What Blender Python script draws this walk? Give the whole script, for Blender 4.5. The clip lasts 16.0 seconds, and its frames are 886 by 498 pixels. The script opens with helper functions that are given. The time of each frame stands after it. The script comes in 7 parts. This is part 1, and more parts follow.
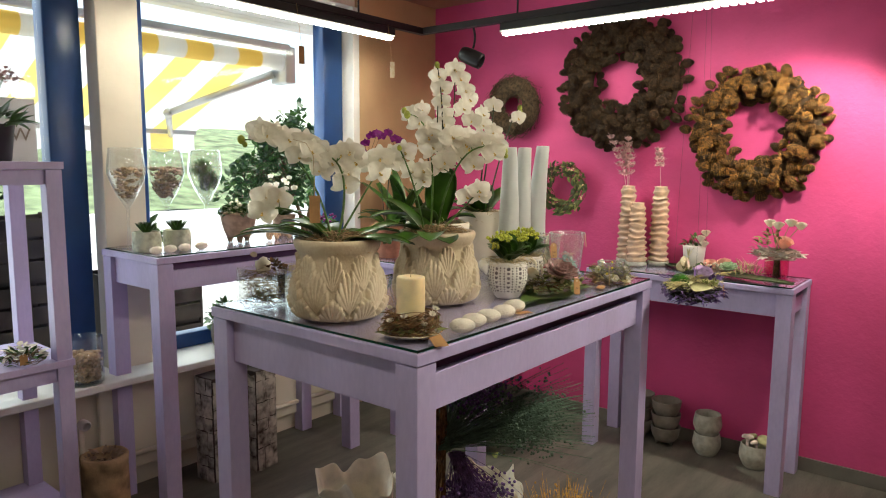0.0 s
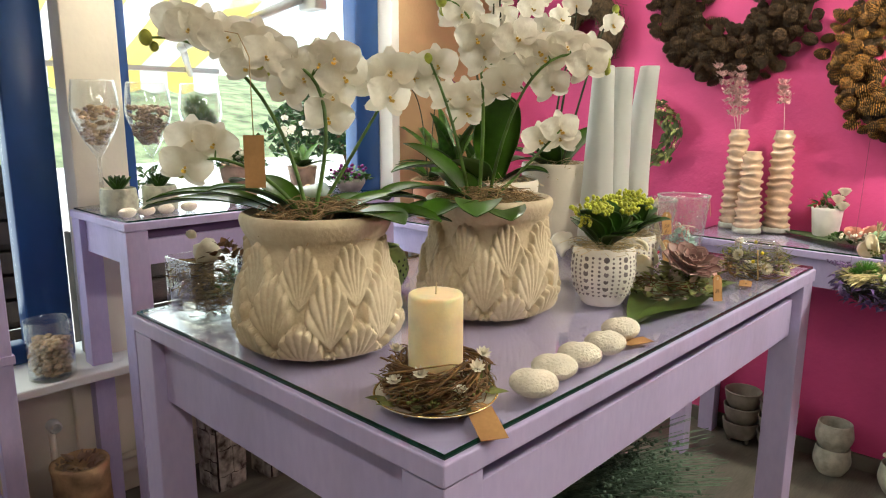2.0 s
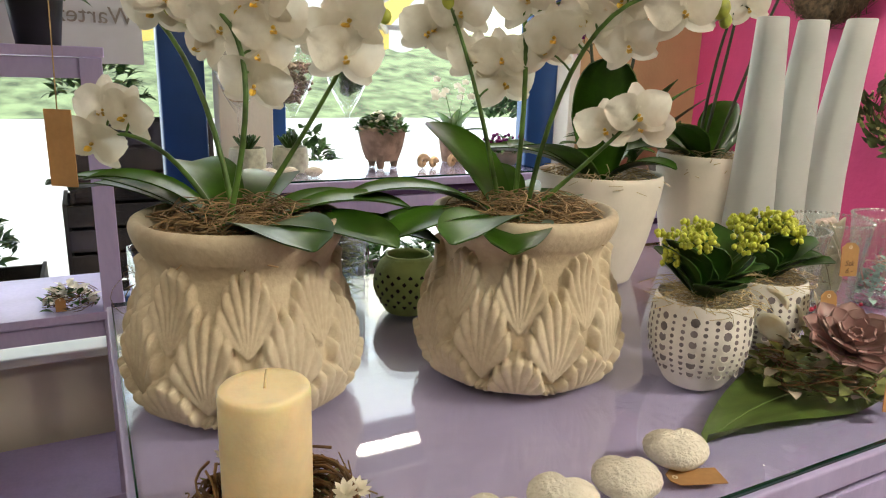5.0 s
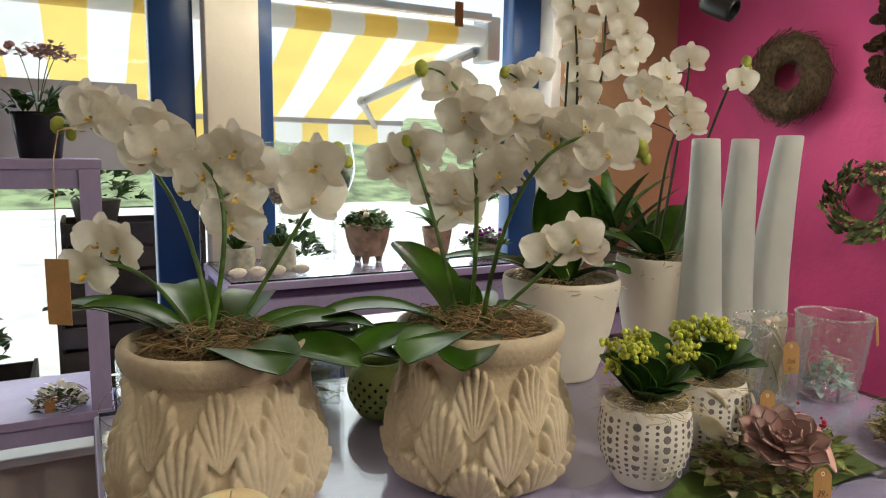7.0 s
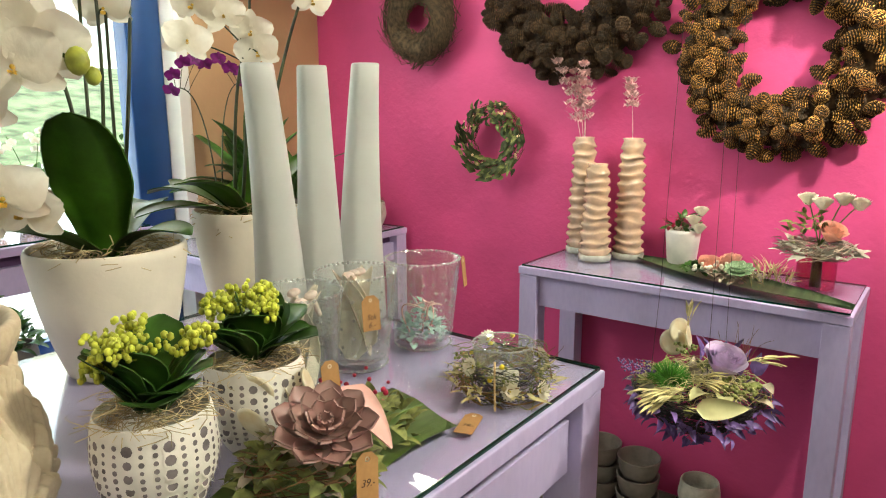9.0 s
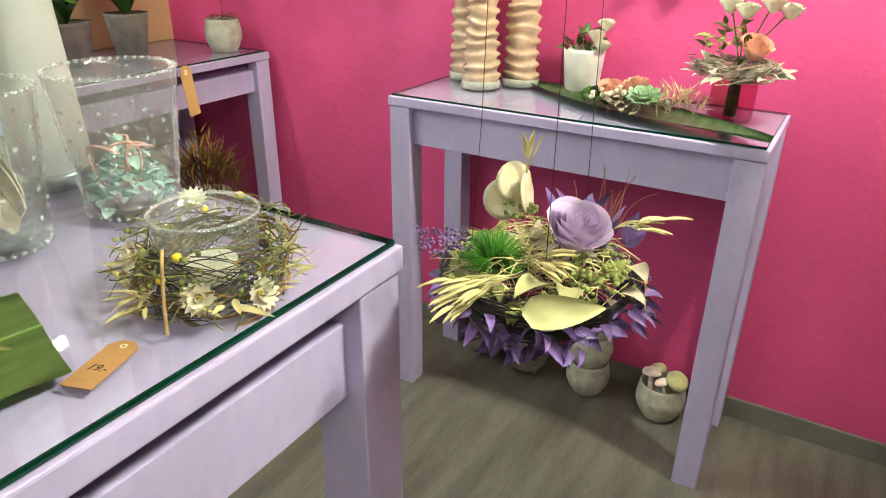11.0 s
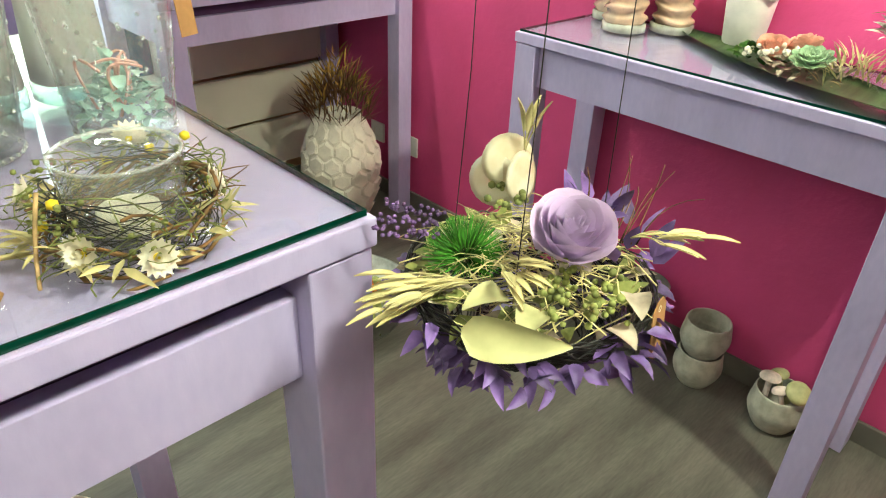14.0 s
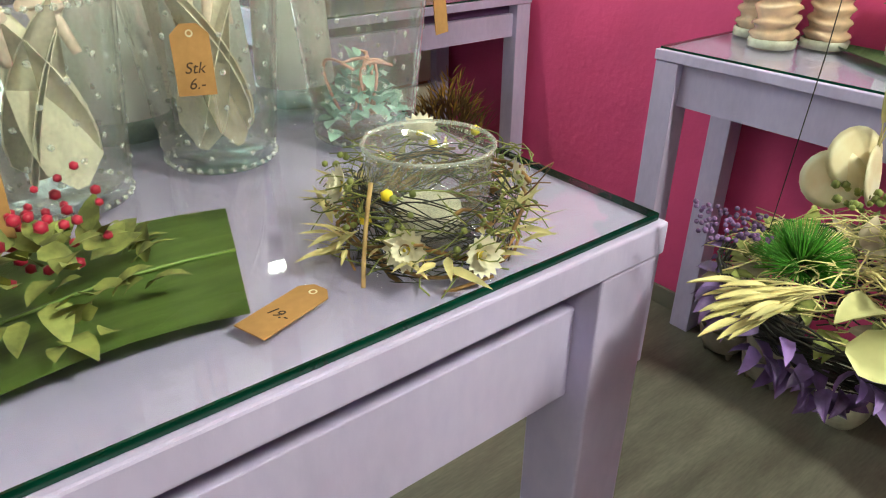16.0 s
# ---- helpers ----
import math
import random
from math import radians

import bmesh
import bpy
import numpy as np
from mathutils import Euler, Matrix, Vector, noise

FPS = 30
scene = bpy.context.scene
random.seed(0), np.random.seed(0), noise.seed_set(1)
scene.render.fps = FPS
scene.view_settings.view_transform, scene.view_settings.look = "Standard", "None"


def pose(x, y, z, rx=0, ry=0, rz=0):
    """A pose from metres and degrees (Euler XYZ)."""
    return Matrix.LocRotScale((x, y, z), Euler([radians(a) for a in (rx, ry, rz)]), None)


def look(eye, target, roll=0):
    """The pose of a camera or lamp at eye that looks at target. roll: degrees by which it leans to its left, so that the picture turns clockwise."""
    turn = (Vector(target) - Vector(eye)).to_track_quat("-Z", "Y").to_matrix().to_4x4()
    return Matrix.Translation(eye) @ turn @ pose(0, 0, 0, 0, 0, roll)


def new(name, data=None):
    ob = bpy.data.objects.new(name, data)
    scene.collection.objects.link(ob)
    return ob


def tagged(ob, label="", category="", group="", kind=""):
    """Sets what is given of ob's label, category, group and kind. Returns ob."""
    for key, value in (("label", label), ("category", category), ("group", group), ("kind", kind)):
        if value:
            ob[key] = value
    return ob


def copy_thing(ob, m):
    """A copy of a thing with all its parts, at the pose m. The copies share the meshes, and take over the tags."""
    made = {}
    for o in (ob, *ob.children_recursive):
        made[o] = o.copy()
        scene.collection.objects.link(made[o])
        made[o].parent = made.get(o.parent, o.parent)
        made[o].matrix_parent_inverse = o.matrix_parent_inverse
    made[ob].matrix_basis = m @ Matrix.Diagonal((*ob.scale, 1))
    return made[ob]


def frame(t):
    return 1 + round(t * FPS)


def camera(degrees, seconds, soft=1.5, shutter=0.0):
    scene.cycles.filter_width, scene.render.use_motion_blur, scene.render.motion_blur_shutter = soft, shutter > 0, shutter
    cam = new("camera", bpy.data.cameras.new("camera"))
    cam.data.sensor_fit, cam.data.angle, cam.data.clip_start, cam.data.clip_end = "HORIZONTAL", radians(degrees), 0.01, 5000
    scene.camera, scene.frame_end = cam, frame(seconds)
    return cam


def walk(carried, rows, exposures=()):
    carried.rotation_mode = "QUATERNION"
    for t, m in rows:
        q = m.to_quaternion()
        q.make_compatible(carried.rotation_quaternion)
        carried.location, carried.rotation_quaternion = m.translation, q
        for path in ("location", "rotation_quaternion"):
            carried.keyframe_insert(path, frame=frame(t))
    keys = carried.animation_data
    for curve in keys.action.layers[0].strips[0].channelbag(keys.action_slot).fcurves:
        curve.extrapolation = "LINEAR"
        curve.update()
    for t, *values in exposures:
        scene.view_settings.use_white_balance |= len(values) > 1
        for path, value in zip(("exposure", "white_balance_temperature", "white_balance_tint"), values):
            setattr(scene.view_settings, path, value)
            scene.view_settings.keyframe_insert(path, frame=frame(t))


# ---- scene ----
# ---- camera ----
cam = camera(65.9, 16.0, soft=1.1)
PATH = [
    (0, (-0.923, -0.802, 1.396), (0.623, 0.444, 1.154), 0.4),
    (0.5, (-0.832, -0.704, 1.383), (0.698, 0.547, 1.079), -0.2),
    (1, (-0.654, -0.579, 1.37), (0.876, 0.667, 1.045), -0.6),
    (1.5, (-0.519, -0.49, 1.371), (0.97, 0.799, 1.02), 0.2),
    (2, (-0.406, -0.384, 1.357), (1.016, 0.968, 0.97), 0.2),
    (2.5, (-0.317, -0.291, 1.339), (1.059, 1.087, 0.886), 0.4),
    (3, (-0.26, -0.24, 1.309), (1.108, 1.092, 0.713), -0.1),
    (3.5, (-0.206, -0.247, 1.308), (1.143, 1.093, 0.687), -0.7),
    (4, (-0.114, -0.272, 1.32), (1.129, 1.17, 0.708), 0.3),
    (4.5, (-0.032, -0.295, 1.342), (1.001, 1.329, 0.8), 1.1),
    (5, (-0.003, -0.304, 1.369), (0.895, 1.411, 0.866), 1.8),
    (5.2, (-0.003, -0.308, 1.384), (0.87, 1.428, 0.907), 2.2),
    (7.3, (0.003, -0.386, 1.434), (0.957, 1.352, 1.169), 0.7),
    (7.5, (0.012, -0.391, 1.441), (1.03, 1.309, 1.166), 1.5),
    (8, (0.068, -0.405, 1.439), (1.266, 1.175, 1.181), 0.6),
    (8.5, (0.149, -0.389, 1.427), (1.547, 1.008, 1.126), 0.6),
    (9, (0.272, -0.349, 1.398), (1.837, 0.829, 0.994), -0.2),
    (9.5, (0.38, -0.305, 1.334), (2.076, 0.587, 0.76), -0.0),
    (10, (0.461, -0.276, 1.303), (2.171, 0.53, 0.65), -0.3),
    (10.2, (0.5, -0.269, 1.289), (2.203, 0.526, 0.608), -0.6),
    (12.3, (0.816, -0.376, 1.321), (2.056, 0.735, 0.213), 3.4),
    (12.5, (0.824, -0.375, 1.322), (2.052, 0.736, 0.2), 3.5),
    (13, (0.842, -0.366, 1.312), (2.04, 0.775, 0.188), 2.9),
    (13.5, (0.847, -0.356, 1.297), (2.08, 0.815, 0.244), 2.2),
    (14, (0.826, -0.342, 1.284), (2.042, 0.874, 0.262), 2.4),
    (14.5, (0.804, -0.33, 1.277), (1.988, 0.955, 0.304), 1.6),
    (15, (0.772, -0.304, 1.268), (1.88, 1.048, 0.296), 1.1),
    (15.5, (0.743, -0.269, 1.264), (1.804, 1.126, 0.3), 0.4),
    (16, (0.731, -0.225, 1.249), (1.821, 1.152, 0.292), 0.4),
]
EXPOSURES = [(0, 0.77, 6500, 0), (1, 0.88, 6500, 0), (2.5, 1.02, 6500, 0), (3.5, 0.97, 6500, 0), (5, 0.74, 6500, 2), (7.3, 0.32, 6500, 2), 
             (8, 0.47, 6500, 0), (9, 1.05, 6450, -5), (9.5, 1.30, 6420, -8), (10, 1.40, 6400, -10), 
             (12.5, 1.48, 6300, -16), (14.5, 1.42, 6300, -17), (16, 1.12, 6300, -17)]
walk(cam, [(t, look(eye, target, roll)) for t, eye, target, roll in PATH], EXPOSURES)
# ---- world, sun, lamps ----
world = bpy.data.worlds.new("sky")
scene.world = world
world.use_nodes = True
wn = world.node_tree
sky = wn.nodes.new("ShaderNodeTexSky")
sky.sky_type = 'NISHITA'
sky.sun_disc = False
sky.sun_elevation = radians(48)
sky.sun_rotation = radians(20)
wn.nodes["Background"].inputs[1].default_value = 0.15
wn.links.new(sky.outputs[0], wn.nodes["Background"].inputs[0])
sun = new("sun", bpy.data.lights.new("sun", 'SUN'))
sun.data.energy, sun.data.angle, sun.data.color = 4.0, radians(0.5), (1.0, 0.95, 0.86)
sun.matrix_world = look((0, 0, 0), (-0.35, -0.60, -0.95))


def area_lamp(name, x, y, z, sx, sy, watts, color):
    lamp = new(name, bpy.data.lights.new(name, 'AREA'))
    lamp.data.shape, lamp.data.size, lamp.data.size_y = 'RECTANGLE', sx, sy
    lamp.data.energy, lamp.data.color = watts, color
    lamp.matrix_world = pose(x, y, z)
    return lamp


def spot_lamp(name, eye, target, watts, size, blend, color, soft=0.03):
    lamp = new(name, bpy.data.lights.new(name, 'SPOT'))
    lamp.data.energy, lamp.data.spot_size, lamp.data.spot_blend = watts, radians(size), blend
    lamp.data.shadow_soft_size, lamp.data.color = soft, color
    lamp.matrix_world = look(eye, target)
    return lamp


WARM = (1.0, 0.89, 0.76)
area_lamp("led_light_window", 1.10, 1.755, 2.055, 1.4, 0.05, 11, WARM)
area_lamp("led_light_wall", 2.05, 0.55, 2.045, 0.05, 1.4, 3, WARM)
area_lamp("led_light_middle", -0.70, -0.60, 2.055, 0.05, 1.4, 6.5, WARM)
area_lamp("led_light_entry", 0.60, -0.80, 2.055, 1.4, 0.05, 7, WARM)
spot_lamp("spot_light_wreath", (2.05, 1.40, 1.90), (2.50, 0.60, 1.50), 2, 80, 0.6, WARM)
spot_lamp("spot_light_corner", (2.02, -0.50, 1.96), (2.46, 0.0, 1.25), 42, 92, 0.7, WARM)
# added fill spot, no known source: brightens the tall table and its glasses
spot_lamp("fill_spot_table", (1.22, -0.76, 1.94), (0.66, 0.22, 1.05), 31, 84, 0.7, WARM, 0.08)
# daylight that enters by the two shop windows
for wx0, wx1, wz0, wz1 in ((-1.30, 0.36, 0.60, 2.30), (0.60, 1.62, 0.60, 2.30)):
    day = area_lamp("window_daylight", (wx0 + wx1) / 2, 2.30, (wz0 + wz1) / 2, wx1 - wx0, wz1 - wz0, 10, (0.86, 0.93, 1.0))
    day.matrix_world = look(((wx0 + wx1) / 2, 2.30, (wz0 + wz1) / 2), ((wx0 + wx1) / 2, 0, 1.0))
# ---- materials ----
def material(name, color, rough=0.5, metal=0.0, vary=0.12, scale=6.0, grain=0.0, grain_scale=120.0, bump=0.0, second=None,
             alpha=None, transmission=0.0, ior=1.45, sheen=0.0, subsurface=0.0, stretch=(1, 1, 1), coat=0.0, island=0.0, translucent=0.0):
    """Base colour with stains at one scale, grain and relief at another."""
    m = bpy.data.materials.new(name)
    m.use_nodes = True
    nt, b = m.node_tree, m.node_tree.nodes["Principled BSDF"]
    b.inputs["Roughness"].default_value, b.inputs["Metallic"].default_value = rough, metal
    b.inputs["IOR"].default_value = ior
    b.inputs["Transmission Weight"].default_value = transmission
    b.inputs["Coat Weight"].default_value = coat
    if subsurface:
        b.inputs["Subsurface Weight"].default_value = subsurface
        b.inputs["Subsurface Radius"].default_value = (0.02, 0.012, 0.006)
        b.inputs["Subsurface Scale"].default_value = 0.5
    tc = nt.nodes.new("ShaderNodeTexCoord")
    mp = nt.nodes.new("ShaderNodeMapping")
    mp.inputs["Scale"].default_value = stretch
    nt.links.new(tc.outputs["Object"], mp.inputs[0])
    big = nt.nodes.new("ShaderNodeTexNoise")
    big.inputs["Scale"].default_value, big.inputs["Detail"].default_value = scale, 5
    nt.links.new(mp.outputs[0], big.inputs[0])
    mix = nt.nodes.new("ShaderNodeMix")
    mix.data_type = 'RGBA'
    dark = second or [c * (1 - 2.2 * vary) for c in color]
    lite = color if second else [min(1, c * (1 + vary)) for c in color]
    mix.inputs[6].default_value = (*dark, 1)
    mix.inputs[7].default_value = (*lite, 1)
    ramp = nt.nodes.new("ShaderNodeMapRange")
    ramp.inputs[1].default_value, ramp.inputs[2].default_value = 0.32, 0.62
    nt.links.new(big.outputs[0], ramp.inputs[0])
    nt.links.new(ramp.outputs[0], mix.inputs[0])
    out = mix.outputs[2]
    if grain:
        fine = nt.nodes.new("ShaderNodeTexNoise")
        fine.inputs["Scale"].default_value, fine.inputs["Detail"].default_value = grain_scale, 3
        nt.links.new(mp.outputs[0], fine.inputs[0])
        g = nt.nodes.new("ShaderNodeMix")
        g.data_type, g.blend_type = 'RGBA', 'OVERLAY'
        g.inputs[0].default_value = grain
        nt.links.new(out, g.inputs[6])
        nt.links.new(fine.outputs[0], g.inputs[7])
        out = g.outputs[2]
    if island:
        geo = nt.nodes.new("ShaderNodeNewGeometry")
        info = nt.nodes.new("ShaderNodeObjectInfo")
        add = nt.nodes.new("ShaderNodeMath")
        nt.links.new(geo.outputs["Random Per Island"], add.inputs[0])
        nt.links.new(info.outputs["Random"], add.inputs[1])
        hsv = nt.nodes.new("ShaderNodeHueSaturation")
        mr = nt.nodes.new("ShaderNodeMapRange")
        mr.inputs[2].default_value = 2.0
        mr.inputs[3].default_value, mr.inputs[4].default_value = 1 - island, 1 + island
        nt.links.new(add.outputs[0], mr.inputs[0])
        nt.links.new(mr.outputs[0], hsv.inputs["Value"])
        nt.links.new(out, hsv.inputs["Color"])
        out = hsv.outputs[0]
    nt.links.new(out, b.inputs["Base Color"])
    if bump:
        bn = nt.nodes.new("ShaderNodeTexNoise")
        bn.inputs["Scale"].default_value, bn.inputs["Detail"].default_value = grain_scale, 4
        nt.links.new(mp.outputs[0], bn.inputs[0])
        bp = nt.nodes.new("ShaderNodeBump")
        bp.inputs["Strength"].default_value, bp.inputs["Distance"].default_value = min(1, bump), 0.004
        nt.links.new(bn.outputs[0], bp.inputs["Height"])
        nt.links.new(bp.outputs[0], b.inputs["Normal"])
    if translucent:
        tr = nt.nodes.new("ShaderNodeBsdfTranslucent")
        nt.links.new(out, tr.inputs[0])
        ms = nt.nodes.new("ShaderNodeMixShader")
        ms.inputs[0].default_value = translucent
        nt.links.new(b.outputs[0], ms.inputs[1])
        nt.links.new(tr.outputs[0], ms.inputs[2])
        nt.links.new(ms.outputs[0], nt.nodes["Material Output"].inputs[0])
    return m


def glowing(name, color, strength):
    m = bpy.data.materials.new(name)
    m.use_nodes = True
    b = m.node_tree.nodes["Principled BSDF"]
    b.inputs["Base Color"].default_value = (*color, 1)
    b.inputs["Emission Color"].default_value = (*color, 1)
    b.inputs["Emission Strength"].default_value = strength
    return m


def clear_glass(name, tint=(1, 1, 1), rough=0.0, base=0.045):
    """Glass as thin walls: what is seen through it, and a mirror by the angle."""
    m = bpy.data.materials.new(name)
    m.use_nodes = True
    nt = m.node_tree
    nt.nodes.remove(nt.nodes["Principled BSDF"])
    tr, gl = nt.nodes.new("ShaderNodeBsdfTransparent"), nt.nodes.new("ShaderNodeBsdfGlossy")
    tr.inputs[0].default_value = (*tint, 1)
    gl.inputs["Roughness"].default_value = rough
    lw, mx = nt.nodes.new("ShaderNodeLayerWeight"), nt.nodes.new("ShaderNodeMixShader")
    pw, sc = nt.nodes.new("ShaderNodeMath"), nt.nodes.new("ShaderNodeMath")
    pw.operation, pw.inputs[1].default_value = 'POWER', 4.0
    sc.operation, sc.inputs[1].default_value, sc.inputs[2].default_value = 'MULTIPLY_ADD', 0.80, base
    lw.inputs[0].default_value = 0.5
    nt.links.new(lw.outputs["Facing"], pw.inputs[0])
    nt.links.new(pw.outputs[0], sc.inputs[0])
    nt.links.new(sc.outputs[0], mx.inputs[0])
    nt.links.new(tr.outputs[0], mx.inputs[1])
    nt.links.new(gl.outputs[0], mx.inputs[2])
    nt.links.new(mx.outputs[0], nt.nodes["Material Output"].inputs[0])
    return m


def pressed_glass(name, glare=0.07, edge=0.30):
    """Thin pressed glass: clear, mirroring at the rims, with patchy white mixed in to stand for bright reflections."""
    m = clear_glass(name, (0.985, 0.995, 0.99), 0.02, 0.07)
    nt = m.node_tree
    first = nt.nodes["Material Output"].inputs[0].links[0].from_socket
    df, mr, mx = nt.nodes.new("ShaderNodeBsdfDiffuse"), nt.nodes.new("ShaderNodeMapRange"), nt.nodes.new("ShaderNodeMixShader")
    df.inputs[0].default_value = (0.90, 0.93, 0.92, 1)
    noise_ = nt.nodes.new("ShaderNodeTexNoise")
    noise_.inputs["Scale"].default_value = 55
    mr.inputs[1].default_value, mr.inputs[2].default_value = 0.35, 0.75
    mr.inputs[3].default_value, mr.inputs[4].default_value = glare * 0.4, edge
    nt.links.new(noise_.outputs[0], mr.inputs[0])
    nt.links.new(mr.outputs[0], mx.inputs[0])
    nt.links.new(first, mx.inputs[1])
    nt.links.new(df.outputs[0], mx.inputs[2])
    nt.links.new(mx.outputs[0], nt.nodes["Material Output"].inputs[0])
    return m


M_PINK = material("pink_plaster", (0.64, 0.070, 0.242), 0.62, vary=0.05, scale=3, bump=0.55, grain_scale=45)
M_BEIGE = material("beige_plaster", (0.56, 0.37, 0.20), 0.8, vary=0.05, scale=3, bump=0.3, grain_scale=60)
M_CREAM = material("cream_paint", (0.72, 0.66, 0.55), 0.7, vary=0.04, scale=4, bump=0.15, grain_scale=60)
M_CEIL = material("brown_ceiling", (0.36, 0.19, 0.12), 0.7, vary=0.06, scale=3, bump=0.1)
M_FLOOR = material("grey_floor", (0.125, 0.118, 0.098), 0.42, vary=0.16, scale=5, grain=0.35, grain_scale=60, bump=0.12, stretch=(0.5, 3, 1))
M_BASE = material("grey_skirting", (0.16, 0.15, 0.13), 0.5, vary=0.12, scale=6)
M_LILAC = material("lilac_paint", (0.485, 0.42, 0.67), 0.48, vary=0.05, scale=7, grain=0.12, grain_scale=90, bump=0.10, stretch=(1, 1, 0.4))
# shade of the gap under the tabletops, put into a dark purple colour
M_GAPSHADE = material("purple_gap_shade", (0.085, 0.040, 0.115), 0.6, vary=0.1, scale=8)
M_BLUE = material("blue_frame", (0.012, 0.05, 0.17), 0.32, vary=0.05, scale=8)
M_WHITE = material("white_paint", (0.78, 0.77, 0.73), 0.5, vary=0.04, scale=6)
M_BLACK = material("black_metal", (0.012, 0.012, 0.013), 0.4, vary=0.1, scale=10)
M_STONE = material("cast_stone", (0.68, 0.58, 0.42), 0.75, vary=0.12, scale=9, grain=0.22, grain_scale=150, bump=0.25, second=(0.52, 0.42, 0.28))
M_GLASS = clear_glass("clear_glass", (0.985, 0.995, 0.99))
M_TUMBLER = pressed_glass("tumbler_glass", 0.02, 0.10)
M_PANE = clear_glass("window_pane", (0.98, 0.99, 0.99), base=0.015)
M_GEDGE = material("green_glass_edge", (0.003, 0.035, 0.022), 0.10, vary=0.2, scale=20)
M_FROST = material("frosted_glass", (0.83, 0.84, 0.82), 0.45, vary=0.02, scale=12, transmission=0.30, translucent=0.45)
M_GREEN = material("orchid_leaf", (0.045, 0.115, 0.010), 0.36, vary=0.25, scale=14, grain=0.15, grain_scale=220, translucent=0.12)
M_GREEN.node_tree.nodes["Principled BSDF"].inputs["Specular IOR Level"].default_value = 0.28
M_DEEP = material("deep_green_leaf", (0.045, 0.115, 0.016), 0.38, vary=0.3, scale=25, island=0.3, translucent=0.1)
M_STEM = material("green_stem", (0.09, 0.17, 0.03), 0.5, vary=0.3, scale=30)
M_DARKSTEM = material("dark_stem", (0.035, 0.045, 0.015), 0.5, vary=0.3, scale=30)
M_PETAL = material("white_petal", (0.89, 0.85, 0.74), 0.55, vary=0.04, scale=40, bump=0.1, grain_scale=200, translucent=0.35, second=(0.82, 0.76, 0.64))
M_LIP = material("yellow_lip", (0.72, 0.47, 0.06), 0.5, vary=0.25, scale=60)
M_BUD = material("green_bud", (0.42, 0.46, 0.07), 0.5, vary=0.2, scale=60)
M_PURPLE = material("purple_petal", (0.20, 0.01, 0.17), 0.5, vary=0.2, scale=40, translucent=0.2)
M_MOSS = material("dry_moss", (0.30, 0.20, 0.10), 0.9, vary=0.3, scale=40, island=0.45)
M_STRAW = material("pale_straw", (0.58, 0.46, 0.26), 0.9, vary=0.2, scale=40, island=0.3)
M_SOIL = material("dark_soil", (0.05, 0.032, 0.02), 0.95, vary=0.4, scale=80, bump=0.8)
M_WAX = material("cream_wax", (0.86, 0.70, 0.42), 0.5, vary=0.06, scale=30, grain=0.1, grain_scale=300, subsurface=0.5, bump=0.08)
M_CHINA = material("cream_china", (0.82, 0.77, 0.66), 0.15, vary=0.03, scale=20, coat=0.5)
M_GOLD = material("gold_rim", (0.62, 0.42, 0.12), 0.25, metal=1.0, vary=0.1)
M_TWIG = material("brown_twig", (0.17, 0.085, 0.035), 0.8, vary=0.3, scale=60, island=0.4)
M_OLIVE = material("olive_bits", (0.22, 0.24, 0.07), 0.7, vary=0.3, scale=60, island=0.4)
M_KRAFT = material("kraft_card", (0.38, 0.205, 0.08), 0.85, vary=0.06, scale=30, grain=0.15, grain_scale=200)
M_INK = material("brown_ink", (0.05, 0.025, 0.015), 0.8)
M_TWINE = material("jute_twine", (0.48, 0.32, 0.15), 0.9, vary=0.2, scale=90)
M_CHALK = material("white_stone", (0.80, 0.74, 0.62), 0.85, vary=0.06, scale=25, grain=0.2, grain_scale=260, bump=0.9)
M_DOTW = material("white_ceramic", (0.80, 0.76, 0.70), 0.55, vary=0.06, scale=25, bump=0.1)
M_DOTD = material("grey_hollow", (0.19, 0.16, 0.165), 0.7, vary=0.2, scale=60)
M_KALFL = material("kalanchoe_bud", (0.52, 0.55, 0.06), 0.55, vary=0.2, scale=80, island=0.25)
M_ECHE = material("mauve_succulent", (0.36, 0.19, 0.18), 0.42, vary=0.2, scale=30, second=(0.25, 0.17, 0.14))
M_SUCC = material("pale_succulent", (0.30, 0.42, 0.25), 0.5, vary=0.15, scale=40, island=0.15)
M_RED = material("red_berry", (0.42, 0.02, 0.06), 0.35, vary=0.2, scale=60, island=0.2)
M_PALEPINK = material("pale_pink_felt", (0.78, 0.45, 0.40), 0.85, vary=0.06, scale=40)
M_SEED = material("silver_seed_pod", (0.86, 0.82, 0.68), 0.35, vary=0.1, scale=40, translucent=0.35, second=(0.72, 0.61, 0.40))
M_LIME = material("lime_votive", (0.30, 0.40, 0.14), 0.6, vary=0.12, scale=30, bump=0.3)
M_POTW = material("pale_glazed_pot", (0.80, 0.73, 0.62), 0.55, vary=0.04, scale=12, bump=0.08)
M_BROWNGL = material("brown_glaze", (0.60, 0.41, 0.27), 0.16, vary=0.2, scale=22, coat=0.6, second=(0.36, 0.27, 0.20))
M_GREYGL = material("grey_glaze", (0.42, 0.42, 0.36), 0.2, vary=0.15, scale=30, coat=0.4)
M_PINKDRY = material("pink_dried", (0.70, 0.46, 0.45), 0.85, vary=0.2, scale=60, island=0.2)
M_LEAFG = material("aspidistra_leaf", (0.16, 0.24, 0.06), 0.35, vary=0.15, scale=10, grain=0.1, grain_scale=90, stretch=(1, 6, 1))
M_LEAFD = material("silver_leaf", (0.13, 0.19, 0.09), 0.3, vary=0.2, scale=10, stretch=(1, 6, 1))
